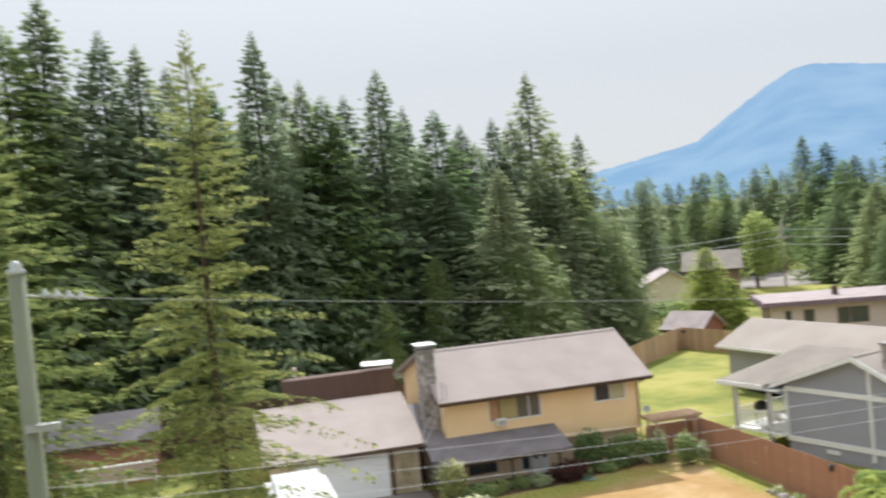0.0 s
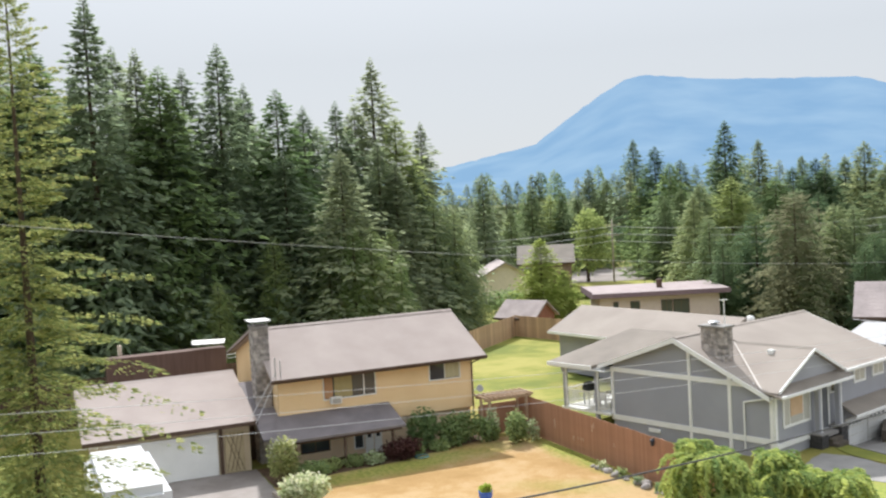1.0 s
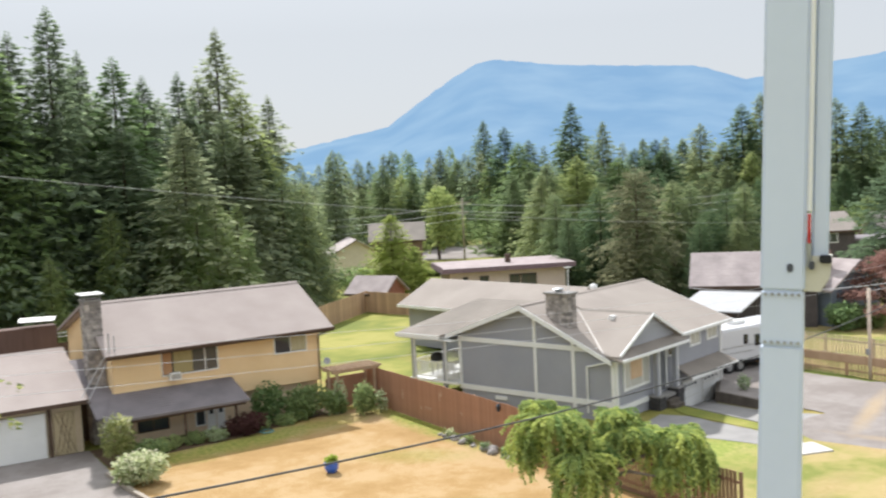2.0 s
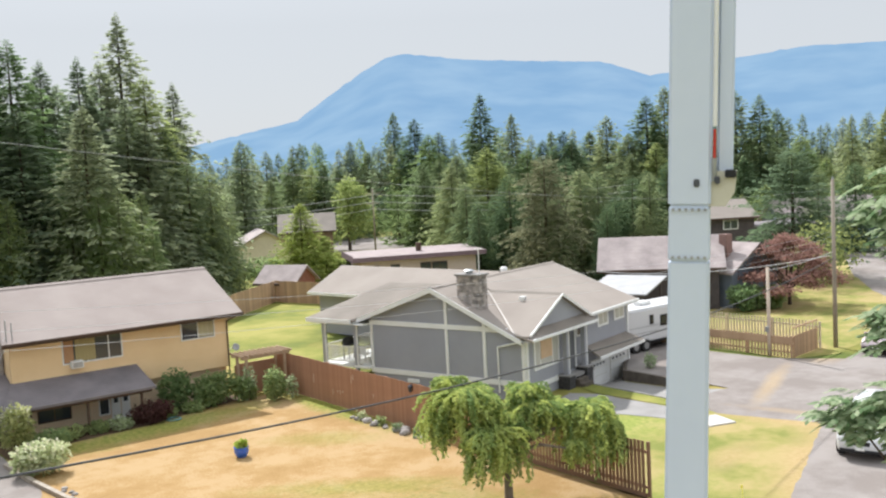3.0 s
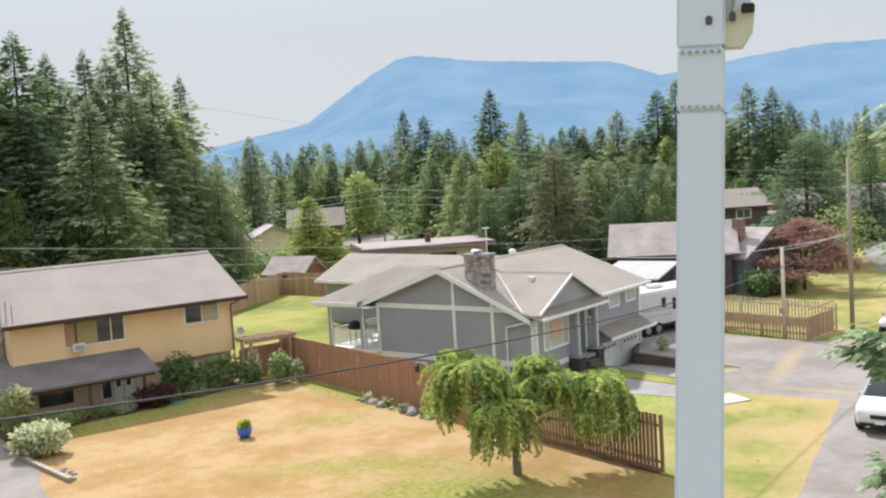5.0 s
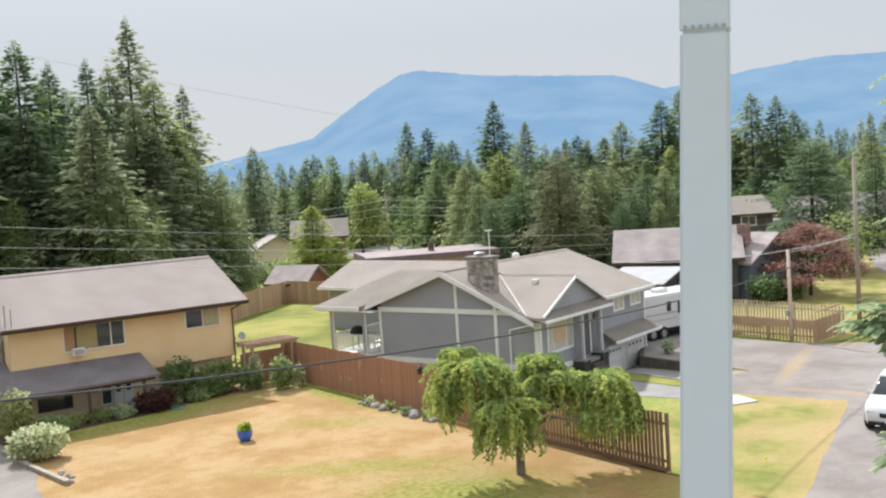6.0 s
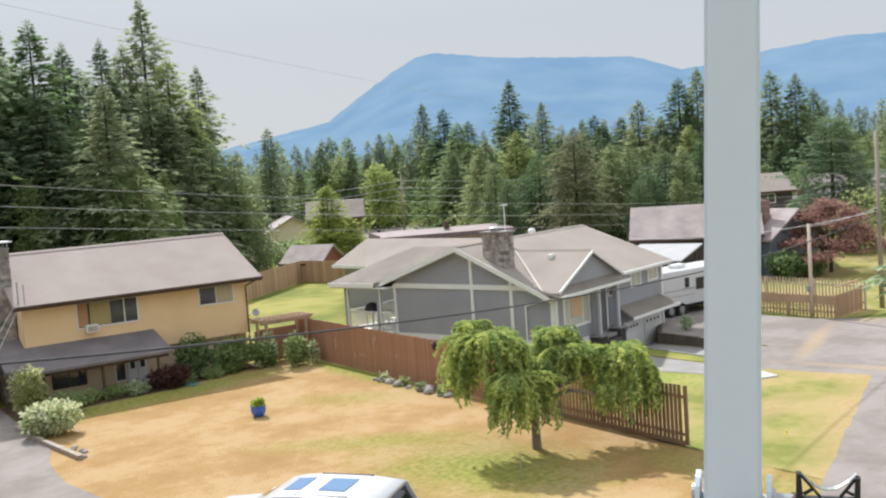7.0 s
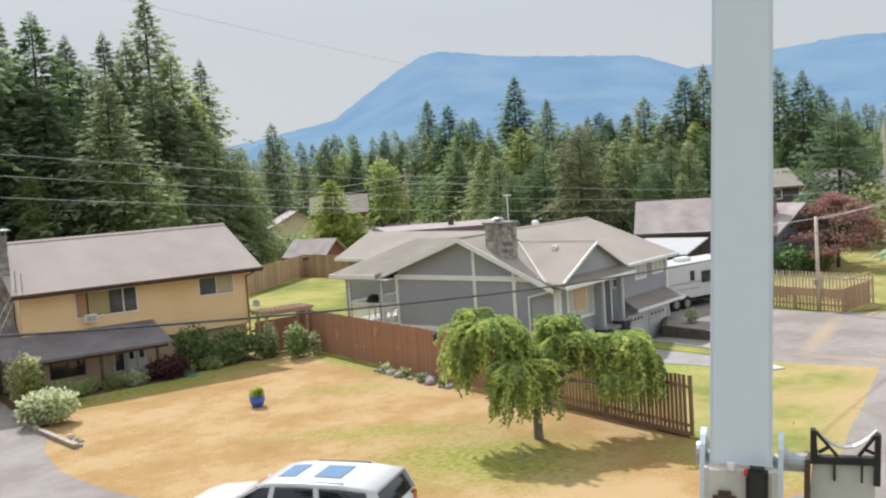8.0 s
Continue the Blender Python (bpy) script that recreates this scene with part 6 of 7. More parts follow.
def suv(name, label, m, length=4.8, half=0.95, height=1.75, rails=True, sunroof=True, paint=None, belt=0.635):
    """A car, front towards +x."""
    paint = paint or CARWHITE
    ob = new(name)
    ORIGIN[ob.name] = Vector((0, 0, 0))
    tagged(ob, label, "car")
    L, H, bl = length / 2, height, height * belt
    body = loft([oval(-L, half * 0.86, 0.42, bl - 0.06, 0.1), oval(-L + 0.12, half * 0.97, 0.3, bl + 0.0, 0.12), oval(-L * 0.5, half, 0.25, bl + 0.02, 0.12), oval(L * 0.25, half, 0.25, bl, 0.12),
                 oval(L * 0.5, half * 0.99, 0.25, bl, 0.14), oval(L * 0.8, half * 0.95, 0.27, bl - 0.07, 0.16), oval(L * 0.95, half * 0.86, 0.32, bl - 0.19, 0.15), oval(L, half * 0.72, 0.4, bl - 0.42, 0.1)])
    part("body", body, paint, ob, smooth=True)
    cab = loft([oval(-L + 0.1, half * 0.9, bl - 0.1, bl + 0.03, 0.06, 0.02), oval(-L + 0.30, half * 0.92, bl - 0.1, H - 0.14, 0.1, 0.10), oval(-L * 0.45, half * 0.94, bl - 0.1, H - 0.05, 0.12, 0.14),
                oval(-L * 0.02, half * 0.94, bl - 0.1, H - 0.06, 0.12, 0.14), oval(L * 0.11, half * 0.93, bl - 0.1, H - 0.14, 0.1, 0.12), oval(L * 0.5, half * 0.9, bl - 0.12, bl - 0.02, 0.03, 0.02)])
    part("greenhouse", cab, TINT, ob, "dark tinted windows", smooth=True)
    roof = loft([oval(-L + 0.24, half * 0.84, H - 0.20, H - 0.10, 0.045), oval(-L * 0.6, half * 0.84, H - 0.14, H - 0.01, 0.06), oval(-L * 0.2, half * 0.84, H - 0.13, H, 0.06), oval(0.0, half * 0.82, H - 0.16, H - 0.03, 0.06), oval(L * 0.13, half * 0.80, H - 0.21, H - 0.10, 0.045)])
    part("roof", roof, paint, ob, smooth=True)
    for s in (-1, 1):
        for x0, z0, x1, z1, w in ((L * 0.48, bl - 0.05, L * 0.10, H - 0.13, 0.045), (L * 0.02, bl, -0.02 * L, H - 0.1, 0.06), (-L * 0.42, bl, -L * 0.40, H - 0.1, 0.06), (-L + 0.16, bl, -L + 0.34, H - 0.13, 0.13)):
            part("pillar", prism([(x0 - w, s * half * 0.94, z0), (x0 + w, s * half * 0.94, z0), (x1 + w, s * half * 0.81, z1), (x1 - w, s * half * 0.81, z1)], (0, s * 0.025, 0)), paint, ob)
        part("mirror", box(L * 0.36, L * 0.42, s * (half - 0.06), s * (half + 0.13), bl - 0.05, bl + 0.09, bevel=0.03), paint, ob)
        part("headlight", box(L - 0.26, L - 0.04, s * half * 0.5, s * half * 0.80, bl - 0.45, bl - 0.28, bevel=0.03), LAMP, ob, "clear headlight")
        part("tail_light", box(-L - 0.01, -L + 0.12, s * half * 0.66, s * half * 0.9, bl - 0.28, bl - 0.02, bevel=0.02), TAIL, ob, "red tail light")
        for x in (L * 0.62, -L * 0.60):
            wheel = part("wheel", rod((x, s * (half - 0.2), 0.34), (x, s * (half + 0.01), 0.34), 0.34, sides=24), RUBBER, ob, "black tyre")
            part("rim", rod((x, s * (half + 0.01), 0.34), (x, s * (half + 0.03), 0.34), 0.22, 0.2, 16), STEEL, wheel, "alloy rim")
        if rails:
            part("roof_rail", rod((-L * 0.63, s * half * 0.76, H - 0.008), (-L * 0.15, s * half * 0.76, H - 0.002), 0.018), RUBBER, ob, "black roof rail")
    if sunroof:
        for x0, x1, z0, z1 in ((-L * 0.55, -L * 0.31, H - 0.012, H - 0.012), (-L * 0.15, L * 0.01, H - 0.014, H - 0.042)):
            part("sunroof", prism([(x0, -half * 0.42, z0), (x1, -half * 0.42, z1), (x1, half * 0.42, z1), (x0, half * 0.42, z0)], (0, 0, 0.025)), SKYGLASS, ob, "sunroof glass with sky reflection painted blue")
    part("grille", box(L - 0.12, L + 0.01, -half * 0.36, half * 0.36, bl - 0.52, bl - 0.36, bevel=0.02), RUBBER, ob, "black grille")
    part("bumper", box(L - 0.14, L + 0.03, -half * 0.74, half * 0.74, 0.32, 0.48, bevel=0.04), RUBBER, ob)
    part("plate", box(L + 0.03, L + 0.04, -0.15, 0.15, 0.42, 0.52), WHITE, ob)
    ob.matrix_basis = m
    return ob


suv("car", "white family car with two sunroofs and black roof rails", pose(10.87, 20.1, 0.03, 0, 0, 126), 5.4, 1.0, 1.77, belt=0.665)
suv("car", "white car parked facing the lawn at the roadside", pose(33.3, 17.25, 0.02, 0, 0, 196), 4.6, 0.93, 1.7, True, False)
suv("car", "pale silver-pink car parked beyond the junction", pose(50.0, 25.7, 0.02, 0, 0, 190), 4.3, 0.88, 1.45, False, False, mat("pale pink car paint", (0.52, 0.42, 0.44), (0.56, 0.46, 0.48), 1, 0.25, spec=0.6))

van = thing("van", (2.65, 37.2, 0), "white high-roofed van parked before the garage", "van")
part("body", box(1.35, 3.95, 33.6, 40.9, 0.35, 2.75, bevel=0.3), CARWHITE, van, smooth=False)
part("bonnet", box(1.5, 3.8, 32.5, 33.7, 0.4, 1.3, bevel=0.14), CARWHITE, van)
part("windscreen", prism([(1.7, 33.6, 1.35), (3.6, 33.6, 1.35), (3.5, 33.62, 2.3), (1.8, 33.62, 2.3)], (0, -0.02, 0)), TINT, van)
part("side_window", box(3.945, 3.96, 34.2, 35.3, 1.4, 2.15), TINT, van)
for x in (1.5, 3.8):
    for y in (34.0, 39.6):
        w = part("wheel", rod((x - 0.1, y, 0.35), (x + 0.1, y, 0.35), 0.35, sides=20), RUBBER, van, "black tyre")

rv = thing("travel_trailer", (43.2, 36.7, 0), "white travel trailer with dark windows beside the grey house", "trailer")
part("body", box(40.2, 46.6, 35.5, 37.9, 0.5, 2.45, bevel=0.1), CARWHITE, rv)
part("roof_unit", box(42.6, 43.5, 36.4, 37.0, 2.44, 2.66, bevel=0.05), WHITE, rv, "white roof air conditioner")
part("stripe", box(40.3, 46.5, 35.488, 35.5, 1.4, 1.45), STEEL, rv, "grey stripe")
part("stripe", box(40.3, 43.0, 35.488, 35.5, 1.08, 1.12), STEEL, rv, "grey stripe")
for x0, x1, z0, z1 in ((42.3, 42.55, 1.55, 2.0), (43.2, 44.1, 1.35, 1.9), (45.0, 45.9, 1.4, 1.95)):
    w = part("window", box(x0 - 0.04, x1 + 0.04, 35.475, 35.5, z0 - 0.04, z1 + 0.04), RUBBER, rv)
    part("pane", box(x0, x1, 35.462, 35.475, z0, z1), TINT, w)
part("door", box(44.25, 44.85, 35.48, 35.5, 0.6, 2.15), WHITE, rv)
part("skirt", box(40.4, 46.4, 35.6, 37.8, 0.42, 0.6), RUBBER, rv)
for x in (41.1, 41.95):
    w = part("wheel", rod((x, 35.5, 0.36), (x, 35.72, 0.36), 0.36, sides=20), RUBBER, rv, "black tyre")
    part("rim", rod((x, 35.48, 0.36), (x, 35.5, 0.36), 0.2, sides=14), STEEL, w)
part("hitch", box(39.3, 40.3, 36.6, 36.8, 0.45, 0.55), RUBBER, rv)


# ---- houses further off ----
def gable_house(name, label, at, turn, w, d, eave, ridge, wall_m, roof_m, windows=(), over=0.4, door=None, chimney=None):
    """A house with its ridge along its own x; w wide, d deep, front at its own -y."""
    ob = new(name)
    ORIGIN[ob.name] = Vector((0, 0, 0))
    tagged(ob, label, "house")
    part("wall", box(-w / 2, w / 2, -d / 2, d / 2, 0, eave), wall_m, ob)
    part("gable", prism([(-w / 2, -d / 2, eave - 0.02), (-w / 2, 0, ridge - 0.15), (-w / 2, d / 2, eave - 0.02)], (w, 0, 0)), wall_m, ob)
    e = d / 2 + over
    drop = eave - (ridge - eave) * over / (d / 2)
    part("roof", shingled((-w / 2 - over, -e, drop), (w / 2 + over, -e, drop), (-w / 2 - over, 0, ridge), (w / 2 + over, 0, ridge), 10, 0.005), roof_m, ob)
    part("roof", shingled((w / 2 + over, e, drop), (-w / 2 - over, e, drop), (w / 2 + over, 0, ridge), (-w / 2 - over, 0, ridge), 10, 0.005), roof_m, ob)
    part("fascia", box(-w / 2 - over, w / 2 + over, -e - 0.03, -e, drop - 0.2, drop), BROWN, ob)
    for x0, x1, z0, z1 in windows:
        window_y(ob, x0, x1, z0, z1, -d / 2, 2, w=0.09)
    if chimney:
        part("chimney", box(chimney[0] - 0.35, chimney[0] + 0.35, chimney[1] - 0.3, chimney[1] + 0.3, eave, chimney[2]), mat("faded brick", (0.19, 0.115, 0.10), (0.28, 0.18, 0.155), 6, 0.9), ob)
    ob.matrix_basis = pose(at[0], at[1], 0, 0, 0, turn)
    return ob


DARKWALL = mat("dark brown boards", (0.07, 0.06, 0.06), (0.12, 0.10, 0.095), 2, 0.85, 0.2)
BLUEGREY = mat("blue grey boards", (0.16, 0.19, 0.23), (0.22, 0.25, 0.29), 2, 0.85, 0.2)
CREAM = mat("cream stucco", (0.62, 0.55, 0.42), (0.72, 0.64, 0.50), 2, 0.85, 0.2)
PINKROOF = mat("weathered rose shingles", (0.24, 0.205, 0.20), (0.42, 0.36, 0.345), 0.9, 0.9, 0.4, 12)
TINROOF = mat("pale sheet roof", (0.34, 0.34, 0.345), (0.41, 0.41, 0.415), 1.2, 0.85, 0.1)
gable_house("house", "dark boarded house with weathered rose roof beyond the trailer", (56.7, 46.8), -50, 8.0, 6.0, 3.3, 5.1, DARKWALL, PINKROOF, ((-3.5, -2.5, 1.2, 2.2),), 0.5)
carport = thing("carport", (49.0, 41.6, 0), "white sheet-roofed carport beside the dark house", "carport")
part("roof", roof_slab([(46.0, 44.4, 2.25), (47.9, 40.6, 2.2), (53.1, 43.2, 2.72), (51.4, 47.2, 2.75)], 0.09), TINROOF, carport)
for x, y in ((46.5, 43.9), (47.3, 42.4), (48.2, 41.1), (52.6, 43.4), (51.2, 46.6)):
    part("post", box(x - 0.06, x + 0.06, y - 0.06, y + 0.06, 0, 2.25 if x < 50 else 2.68), DARKWALL, carport)
part("clutter_shelf", box(50.0, 50.5, 43.5, 46.0, 0, 1.8), BROWN, carport, "dark shelf at the back")
gable_house("house", "blue-grey house wing with a white window beyond the fence", (60.3, 44.2), 86, 6.4, 5.0, 2.9, 4.5, BLUEGREY, PINKROOF, ((-1.6, -0.7, 1.6, 2.6),), 0.5, chimney=(-1.7, 1.3, 5.15))
gable_house("outbuilding", "low brown outbuilding with pale roof beyond the fence", (64.0, 45.2), 40, 5.0, 4.5, 2.2, 3.3, DARKWALL, PINKROOF, (), 0.4)
two = gable_house("house", "dark two-storey house with pale roof among trees", (83.9, 61.8), -30, 4.6, 6.0, 4.8, 6.3, DARKWALL, ROOF_PLAIN, ((-0.9, 0.5, 3.5, 4.3),), 0.4)
part("side_wing", box(2.25, 9.5, -2.6, 2.6, 0, 3.5, bevel=0.02), DARKWALL, two, "long low dark wing")
part("wing_roof", box(2.2, 9.8, -3.0, 3.0, 3.5, 3.62), ROOF_DARK, two)
gable_house("house", "far weathered house with pale roof beyond the junction", (101.5, 61.3), -35, 11, 7, 3.2, 5.6, BLUEGREY, PINKROOF, ((-3, -2, 1.5, 2.5), (1, 2, 1.5, 2.5)), 0.5)
flat = new("house")
ORIGIN[flat.name] = Vector((0, 0, 0))
tagged(flat, "low cream house with flat pale roof and purple-brown fascia", "house")
part("wall", box(-7, 7, -3.5, 4.5, 0, 2.6), mat("pinkish cream stucco", (0.60, 0.50, 0.44), (0.68, 0.58, 0.52), 2, 0.85, 0.1), flat)
part("roof", roof_slab([(-8, -4.6, 3.05), (8, -4.6, 3.05), (8, 5.5, 3.12), (-8, 5.5, 3.12)], 0.1), mat("pale rose gravel roof", (0.25, 0.205, 0.20), (0.36, 0.30, 0.295), 0.8, 0.9, 0.3), flat, "flat pale roof")
part("fascia", box(-8.05, 8.05, -4.66, -4.6, 2.62, 3.06, box(-8.06, -8.0, -4.6, 5.5, 2.6, 3.2)), mat("purple brown fascia", (0.16, 0.11, 0.13), (0.22, 0.16, 0.18), 2, 0.8), flat, "deep purple-brown fascia")
for x0, x1 in ((-5.4, -4.9), (-3.4, -2.4), (0.2, 1.4), (1.6, 3.4)):
    window_y(flat, x0, x1, 0.8, 2.1, -3.5, 2, BROWN)
part("chimney", box(0.4, 1.0, -0.5, 0.1, 3.1, 3.9), BROWN, flat)
flat.matrix_basis = pose(55.5, 76.8, 0, 0, 0, -24) @ Matrix.Diagonal((0.8, 0.8, 1, 1))
gable_house("shed", "small garden shed with pale rose roof and red-brown walls", (41.6, 76.9), -62, 3.8, 3.4, 1.9, 3.1, mat("red brown boards", (0.2, 0.08, 0.05), (0.28, 0.13, 0.09), 3, 0.9), PINKROOF, (), 0.35)
gable_house("house", "far cream house with rose roof among trees", (57.5, 113), 70, 8, 6.0, 2.9, 4.5, CREAM, PINKROOF, (), 0.5)
gable_house("house", "far brown house with pale roof among trees", (66.3, 116.6), -30, 6.8, 6.5, 3.9, 5.9, mat("brown boards", (0.2, 0.13, 0.1), (0.28, 0.2, 0.16), 2, 0.9), ROOF_DECK, ((-3, -2, 2, 3),), 0.5)
sheet("road", [(69, 121), (80, 115), (98, 111), (140, 94), (150, 108), (104, 131), (84, 145), (72, 139)], 0.02, GRAVEL, label="pale distant street", category="road")
sheet("lawn", [(61, 111), (70, 103), (82, 108), (80, 114.8), (69, 120.6)], 0.014, GREEN, label="bright green verge before the distant street", category="lawn")

# ---- trees round the houses ----
YEWS = tree_proto("cypress_tree", "pyramidal bright green conifer behind the shed", "tree", conifer_crown(91, 10, 3.4, 460, 10, 0.34, 0.0, 0.3, 0.4, 0.75, leaf_mat("bright cypress sprays", (0.31, 0.40, 0.12), (0.52, 0.58, 0.20), 0.65), 0.8, tufts=5, slim=0.9), trunk_mesh("trunk", 9.5, 0.2, BARK), "bright conifers")
place(YEWS, 48.4, 86.0, 8.2, 1.4, 0.5)
place(YEWS, 51.0, 86.0, 4.8, 1.4, 2.5)
for o in (*YEWS.children, YEWS):
    bpy.data.objects.remove(o)
broad_tree("tree", 74.6, 119.2, 10.9, 7.0, 2800, 0.55, leaf_mat("mid green leaves", (0.17, 0.25, 0.09), (0.30, 0.38, 0.14), 0.5), "rounded lime green tree by the distant pole", 24, low=0.1)
def maple(x, y, h, w):
    """A low spreading maple: flat tiers of leaves on arching limbs."""
    rng = random.Random(25)
    blobs, forks = [], []
    for k in range(34):
        a, f = k * 2.4, rng.random() ** 0.6
        r = w * 0.46 * f
        z = h * (0.92 - 0.62 * f * f) * rng.uniform(0.72, 1.04)
        blobs.append((math.cos(a) * r, math.sin(a) * r, z, w * rng.uniform(0.10, 0.17), w * rng.uniform(0.10, 0.17), h * rng.uniform(0.05, 0.09)))
        if k % 2:
            forks.append((h * rng.uniform(0.12, 0.3), math.cos(a) * r * 0.9, math.sin(a) * r * 0.9, z))
    ob = thing("maple_tree", (x, y, 0), "spreading maroon Japanese maple by the road", "tree")
    for n, me in (("trunk", limbs("trunk", (0, 0, 0), forks, BARK, 0.14)), ("crown", leaf_cloud(25, blobs, 9500, 0.19, MAPLE, name="crown", shell=0.2))):
        o = new(n, me)
        o.parent = ob
    return ob


maple(61.2, 39.0, 5.3, 7.6)
for i, (x, y, w, h, m_) in enumerate(((71.9, 42.9, 9.0, 5.6, leaf_mat("yellow green leaves", (0.26, 0.31, 0.11), (0.40, 0.44, 0.17), 0.5)), (57.2, 39.8, 2.6, 1.9, LEAF), (59.0, 39.0, 2.2, 1.6, CEDAR_LEAF), (60, 84, 5, 3, LIME), (46, 90, 5, 3, LEAF))):
    shrub("shrub", x, y, w, w * 0.8, h, 1500, 0.3, m_, "rounded green shrub among the houses", seed=120 + i, group="shrubs among the houses")
DARKLEAF = leaf_mat("dark layered fronds", (0.12, 0.18, 0.115), (0.22, 0.30, 0.17), 0.5)
LAYERED = tree_proto("cedar_tree", "broad dark green cedar with layered boughs", "tree",
                     conifer_crown(95, 10, 4.6, 210, 16, 0.4, 0.0, 0.22, 0.5, 0.55, DARKLEAF, 0.4, tufts=8, slim=0.6, spread=0.6, waist=0.3, low=0.7), trunk_mesh("trunk", 9.5, 0.25, BARK), "layered cedars")
place(LAYERED, 1.5 + 88 * math.sin(radians(57.3)), 0.4 + 88 * math.cos(radians(57.3)), 11.2, 1.05, 1.0)
RUSTY = tree_proto("cedar_tree", "broad cedar with browning rusty fronds", "tree",
                   conifer_crown(96, 10, 4.0, 380, 10, 0.4, 0.0, 0.4, 0.5, 0.5, leaf_mat("rusty fronds", (0.15, 0.17, 0.105), (0.25, 0.27, 0.16), 0.55), 0.8, tufts=6, slim=0.6, spread=0.5), trunk_mesh("trunk", 9.5, 0.25, BARK), "layered cedars")
top_at(43.3, 2.1, 91, RUSTY, 1.0, LATE, "layered cedars")
for p in (LAYERED, RUSTY):
    for o in (*p.children, p):
        bpy.data.objects.remove(o)

# ---- small things round the grey house ----
BIN = mat("dark blue grey plastic", (0.035, 0.04, 0.05), (0.06, 0.065, 0.08), 3, 0.5)
bbq = new("barbecue")
ORIGIN[bbq.name] = Vector((0, 0, 0))
tagged(bbq, "black covered barbecue on the deck", "barbecue")
part("hood", lathe([(0.34, 0), (0.37, 0.15), (0.3, 0.34), (0.12, 0.44), (0.02, 0.45)], (0, 0, 0.76), 18), RUBBER, bbq, smooth=True)
part("cart", box(-0.25, 0.25, -0.2, 0.2, 0.71, 0.76, bevel=0.01), STEEL, bbq)
for sx in (-0.22, 0.22):
    for sy in (-0.17, 0.17):
        part("leg", box(sx - 0.02, sx + 0.02, sy - 0.02, sy + 0.02, 0, 0.72), STEEL, bbq)
bbq.matrix_basis = GREY_AT @ pose(1.3, 6.6, 1.0)
tbl = new("patio_table")
ORIGIN[tbl.name] = Vector((0, 0, 0))
tagged(tbl, "round white patio table on the deck", "table")
part("tabletop", rod((0, 0, 0.68), (0, 0, 0.72), 0.5, sides=24), WHITE, tbl)
part("pedestal", rod((0, 0, 0), (0, 0, 0.69), 0.05, sides=10), WHITE, tbl)
tbl.matrix_basis = GREY_AT @ pose(1.7, 5.2, 1.0)
for x, y, tr in ((0.9, 5.1, 90), (2.4, 5.6, -60)):
    ch = new("patio_chair")
    ORIGIN[ch.name] = Vector((0, 0, 0))
    tagged(ch, "white plastic patio chair on the deck", "chair", "patio chairs")
    part("seat", box(-0.24, 0.24, -0.24, 0.24, 0.42, 0.46, bevel=0.015), WHITE, ch)
    part("backrest", box(-0.24, 0.24, 0.2, 0.24, 0.46, 0.9, bevel=0.015), WHITE, ch)
    for sx in (-0.2, 0.2):
        for sy in (-0.2, 0.2):
            part("leg", box(sx - 0.02, sx + 0.02, sy - 0.02, sy + 0.02, 0, 0.42), WHITE, ch)
    ch.matrix_basis = GREY_AT @ pose(x, y, 1.0, 0, 0, tr)
slab = [(33.05, 24.1), (32.65, 22.8), (31.1, 23.3), (31.4, 24.6)]
single("concrete_slab", prism([(x, y, 0) for x, y in slab], (0, 0, 0.06)), mat("bleached concrete", (0.44, 0.42, 0.39), (0.52, 0.50, 0.47), 2, 0.9, 0.2), (32, 23.7, 0), "pale concrete slab lying on the lawn", "slab")
for p, q in (((37.42, 29.3), (37.42, 33.1)), ((37.42, 33.1), (39.4, 34.75))):
    d = (Vector((*q, 0)) - Vector((*p, 0))).normalized() * 0.1
    single("garden_wall", prism([(p[0] - d.y, p[1] + d.x, -0.8), (q[0] - d.y, q[1] + d.x, -0.8), (q[0] + d.y, q[1] - d.x, -0.8), (p[0] + d.y, p[1] - d.x, -0.8)], (0, 0, 0.83)), SLEEPER, (*p, 0), "low dark timber retaining wall beside the driveway", "wall", "retaining walls")
single("kerb", box(33.95, 34.07, 27.2, 31.9, -0.1, 0.07, bevel=0.01), CONCRETE, (34, 29.5, 0), "pale concrete kerb along the sunken driveway", "kerb")
shrub("shrub", 38.6, 32.4, 0.8, 0.7, 0.9, 250, 0.14, PALE_LEAF, "thin young shrub by the retaining wall", seed=160)
single("marker_flag", rod((25.4, 17.3, 0), (25.4, 17.3, 0.45), 0.008, sides=5, bm=box(25.32, 25.4, 17.29, 17.3, 0.35, 0.45)), mat("yellow flag", (0.8, 0.7, 0.02), (0.85, 0.75, 0.05), 2, 0.7), (25.4, 17.3, 0), "small yellow marker flag in the lawn", "flag")
rail = thing("deck_railing", (-6, 52.5, 0), "white railing before a red-brown shed behind the drive", "railing")
part("top_rail", box(-8.5, -3.6, 52.45, 52.55, 1.6, 1.68), WHITE, rail)
part("bottom_rail", box(-8.5, -3.6, 52.47, 52.53, 0.75, 0.81), WHITE, rail)
for k in range(22):
    part("baluster", box(-8.45 + 0.22 * k, -8.39 + 0.22 * k, 52.47, 52.53, 0.0 if k % 7 == 0 else 0.8, 1.6), WHITE, rail)
gable_house("shed", "red-brown shed behind the white railing", (-6.5, 57.0), 0, 5.5, 3.5, 2.6, 3.8, mat("red brown siding", (0.28, 0.13, 0.09), (0.36, 0.18, 0.13), 2, 0.9), ROOF_DARK, (), 0.3)

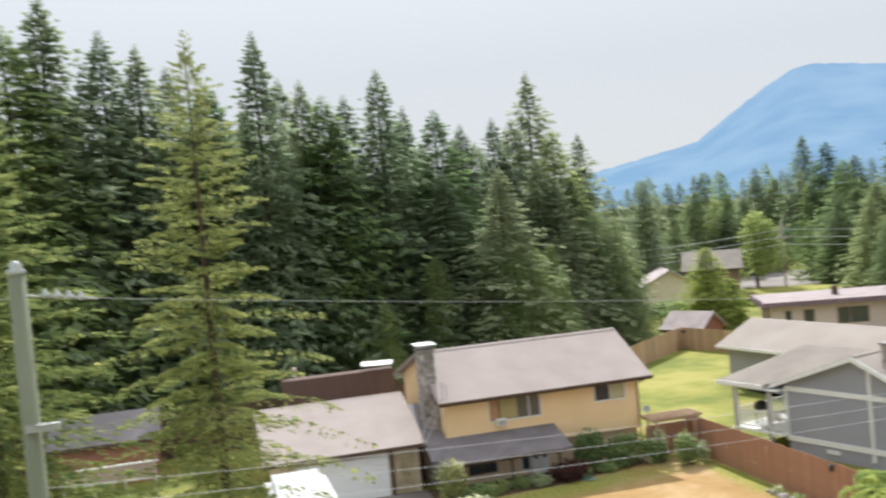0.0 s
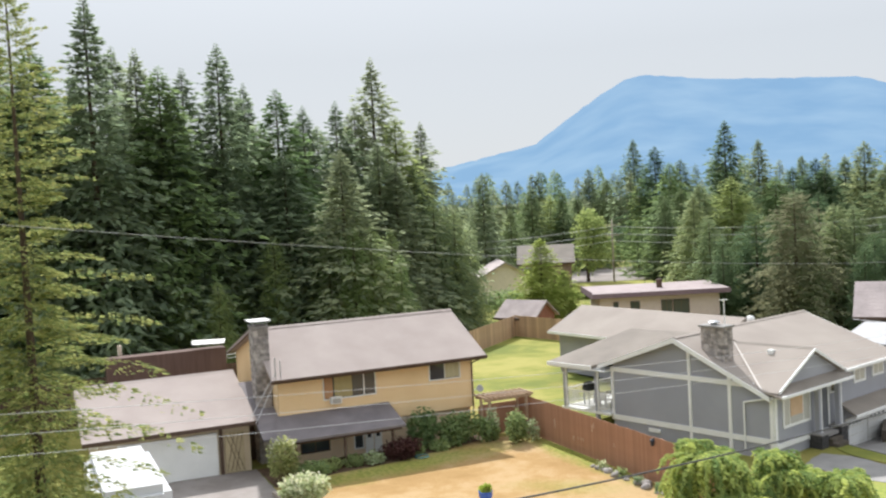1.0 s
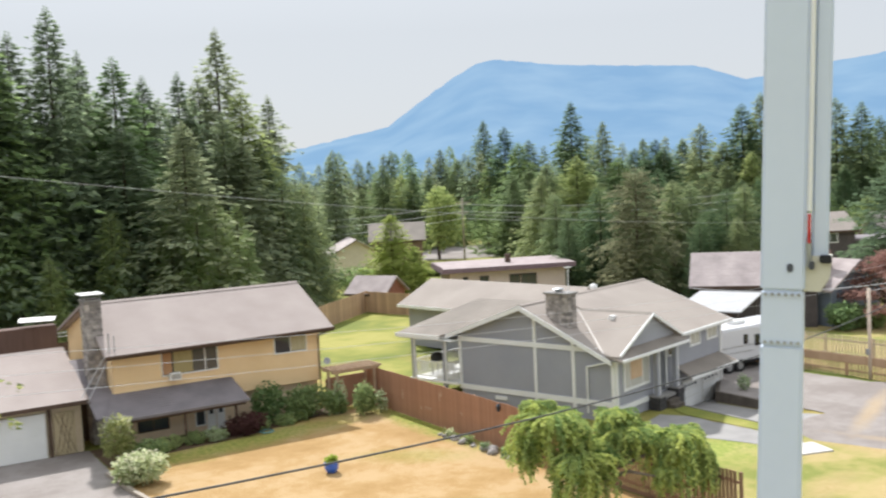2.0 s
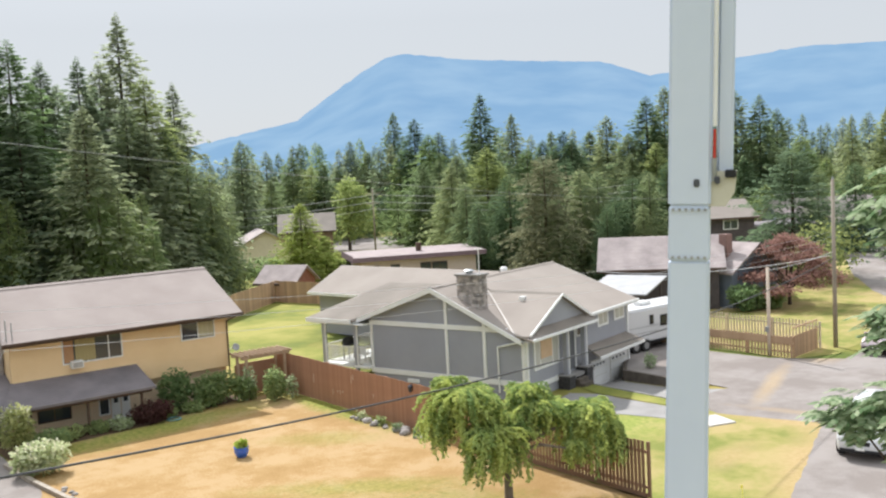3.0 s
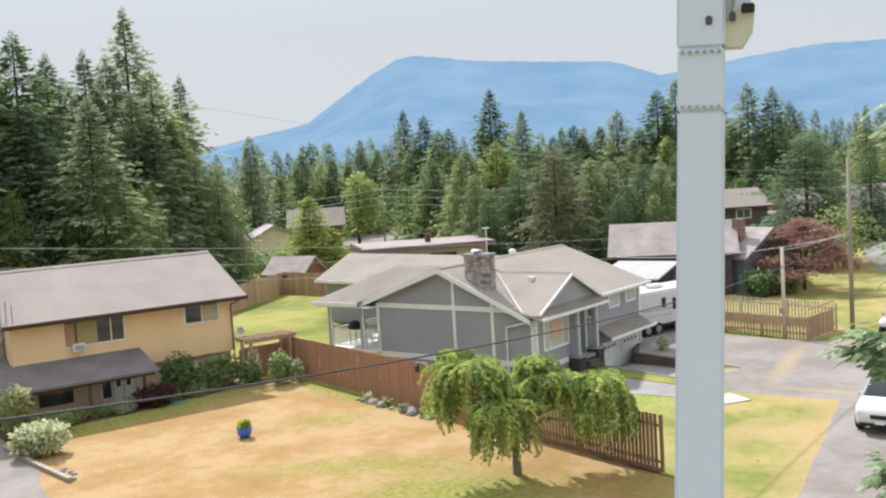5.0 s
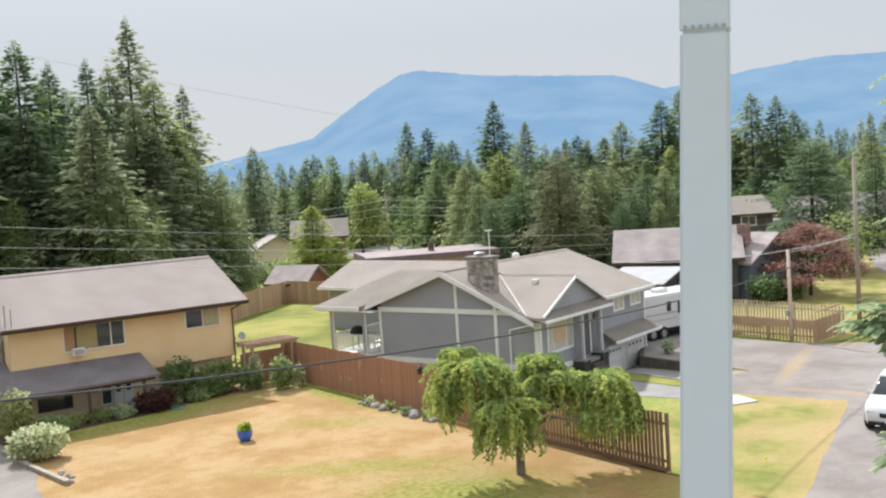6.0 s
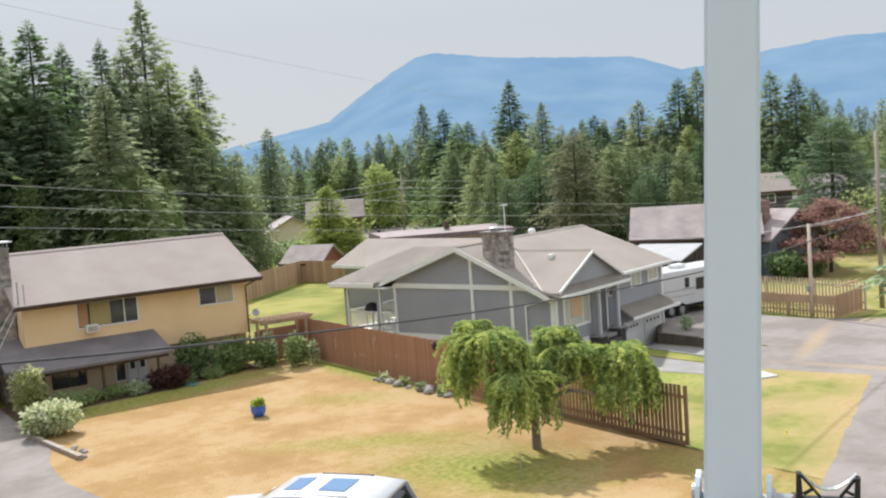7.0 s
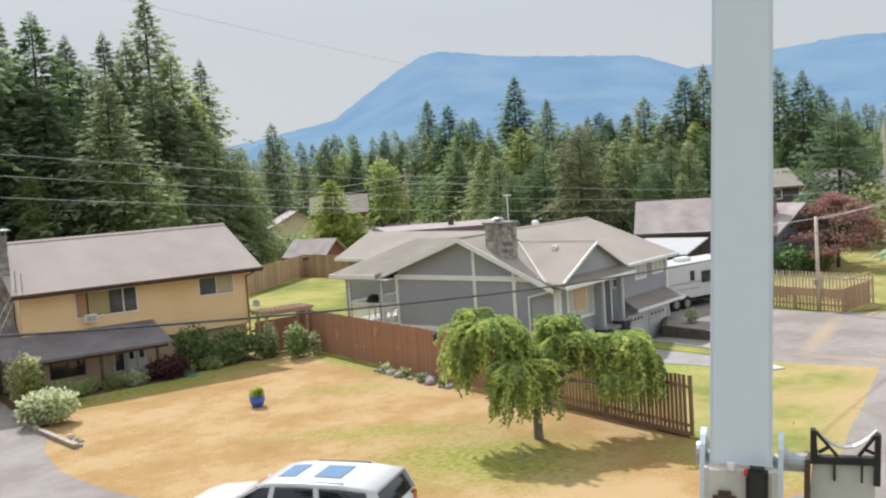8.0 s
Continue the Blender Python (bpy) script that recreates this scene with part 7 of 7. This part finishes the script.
# ---- garden clutter ----
hose = thing("garden_hose", (16.66, 41.7, 0), "coiled teal garden hose lying before the bed", "hose")
for k in range(2):
    cu = bmesh.new()
    r_ = 0.34 - 0.05 * (k % 2)
    pts = [(16.66 + r_ * math.cos(a), 41.7 + r_ * 0.9 * math.sin(a), 0.05 + 0.03 * k) for a in (6.2832 * q / 18 for q in range(19))]
    for a, b in zip(pts, pts[1:]):
        rod(a, b, 0.018, sides=6, bm=cu, cap=False)
    part("coil", cu, mat("teal rubber", (0.10, 0.26, 0.27), (0.15, 0.33, 0.34), 3, 0.5), hose)
# Small dark thing on the fence; its lantern form is made up.
hanger = thing("fence_lantern", (23.1, 31.9, 1.6), "small dark hanging thing on the board fence, lantern shape added", "lantern")
part("bracket", box(23.08, 23.18, 31.86, 31.92, 1.9, 1.95), BROWN, hanger)
part("cage", tapered(0.10, 0.15, 0.10, 0.15, 1.62, 1.85, 23.08, 31.89, 0.015), BIN, hanger, "dark hanging body")
part("cap", lathe([(0.11, 0), (0.07, 0.05), (0.015, 0.09)], (23.08, 31.89, 1.85), 10), BIN, hanger)
for y, z, l in ((38.38, 0.67, 0.26), (37.95, 0.74, 0.16), (37.70, 0.74, 0.2), (37.48, 0.77, 0.15), (36.70, 1.45, 0.4), (36.55, 1.6, 0.3), (40.14, 1.05, 0.5), (34.9, 1.0, 0.2)):
    single("paint_chip", prism([(23.172, y - 0.022, z - l / 2), (23.172, y + 0.018, z - l / 2 + 0.05), (23.172, y + 0.024, z + l / 2), (23.172, y - 0.012, z + l / 2 - 0.06)], (-0.003, 0, 0)), CHIP, (23.17, y, z), "pale bare streak on the fence boards", "paint chip", "bare streaks on the fence")

# ---- blossom on the shrubs by the drive ----
for x, y, h, w, sd in ((9.65, 41.0, 2.2, 1.5, 301), (9.75, 37.5, 1.3, 2.0, 302)):
    for ob in [o for o in scene.objects if o.name.startswith("shrub") and o.parent is None and (o.location - Vector((x, y, 0))).length < 0.05]:
        blobs = [(w * 0.26 * math.cos(a), w * 0.24 * math.sin(a), h * 0.74, w * 0.22, w * 0.22, h * 0.24) for a in (0.3, 1.6, 2.9, 4.2, 5.4)]
        o = new("blossom", leaf_cloud(sd, blobs, 260, 0.12, BLOSSOM, name="blossom"))
        o.parent = ob

shrub("climbing_shrub", 20.95, 42.55, 0.7, 0.6, 1.95, 420, 0.14, PALE_LEAF, "tall pale-leaved climber at the garden gate", seed=340)
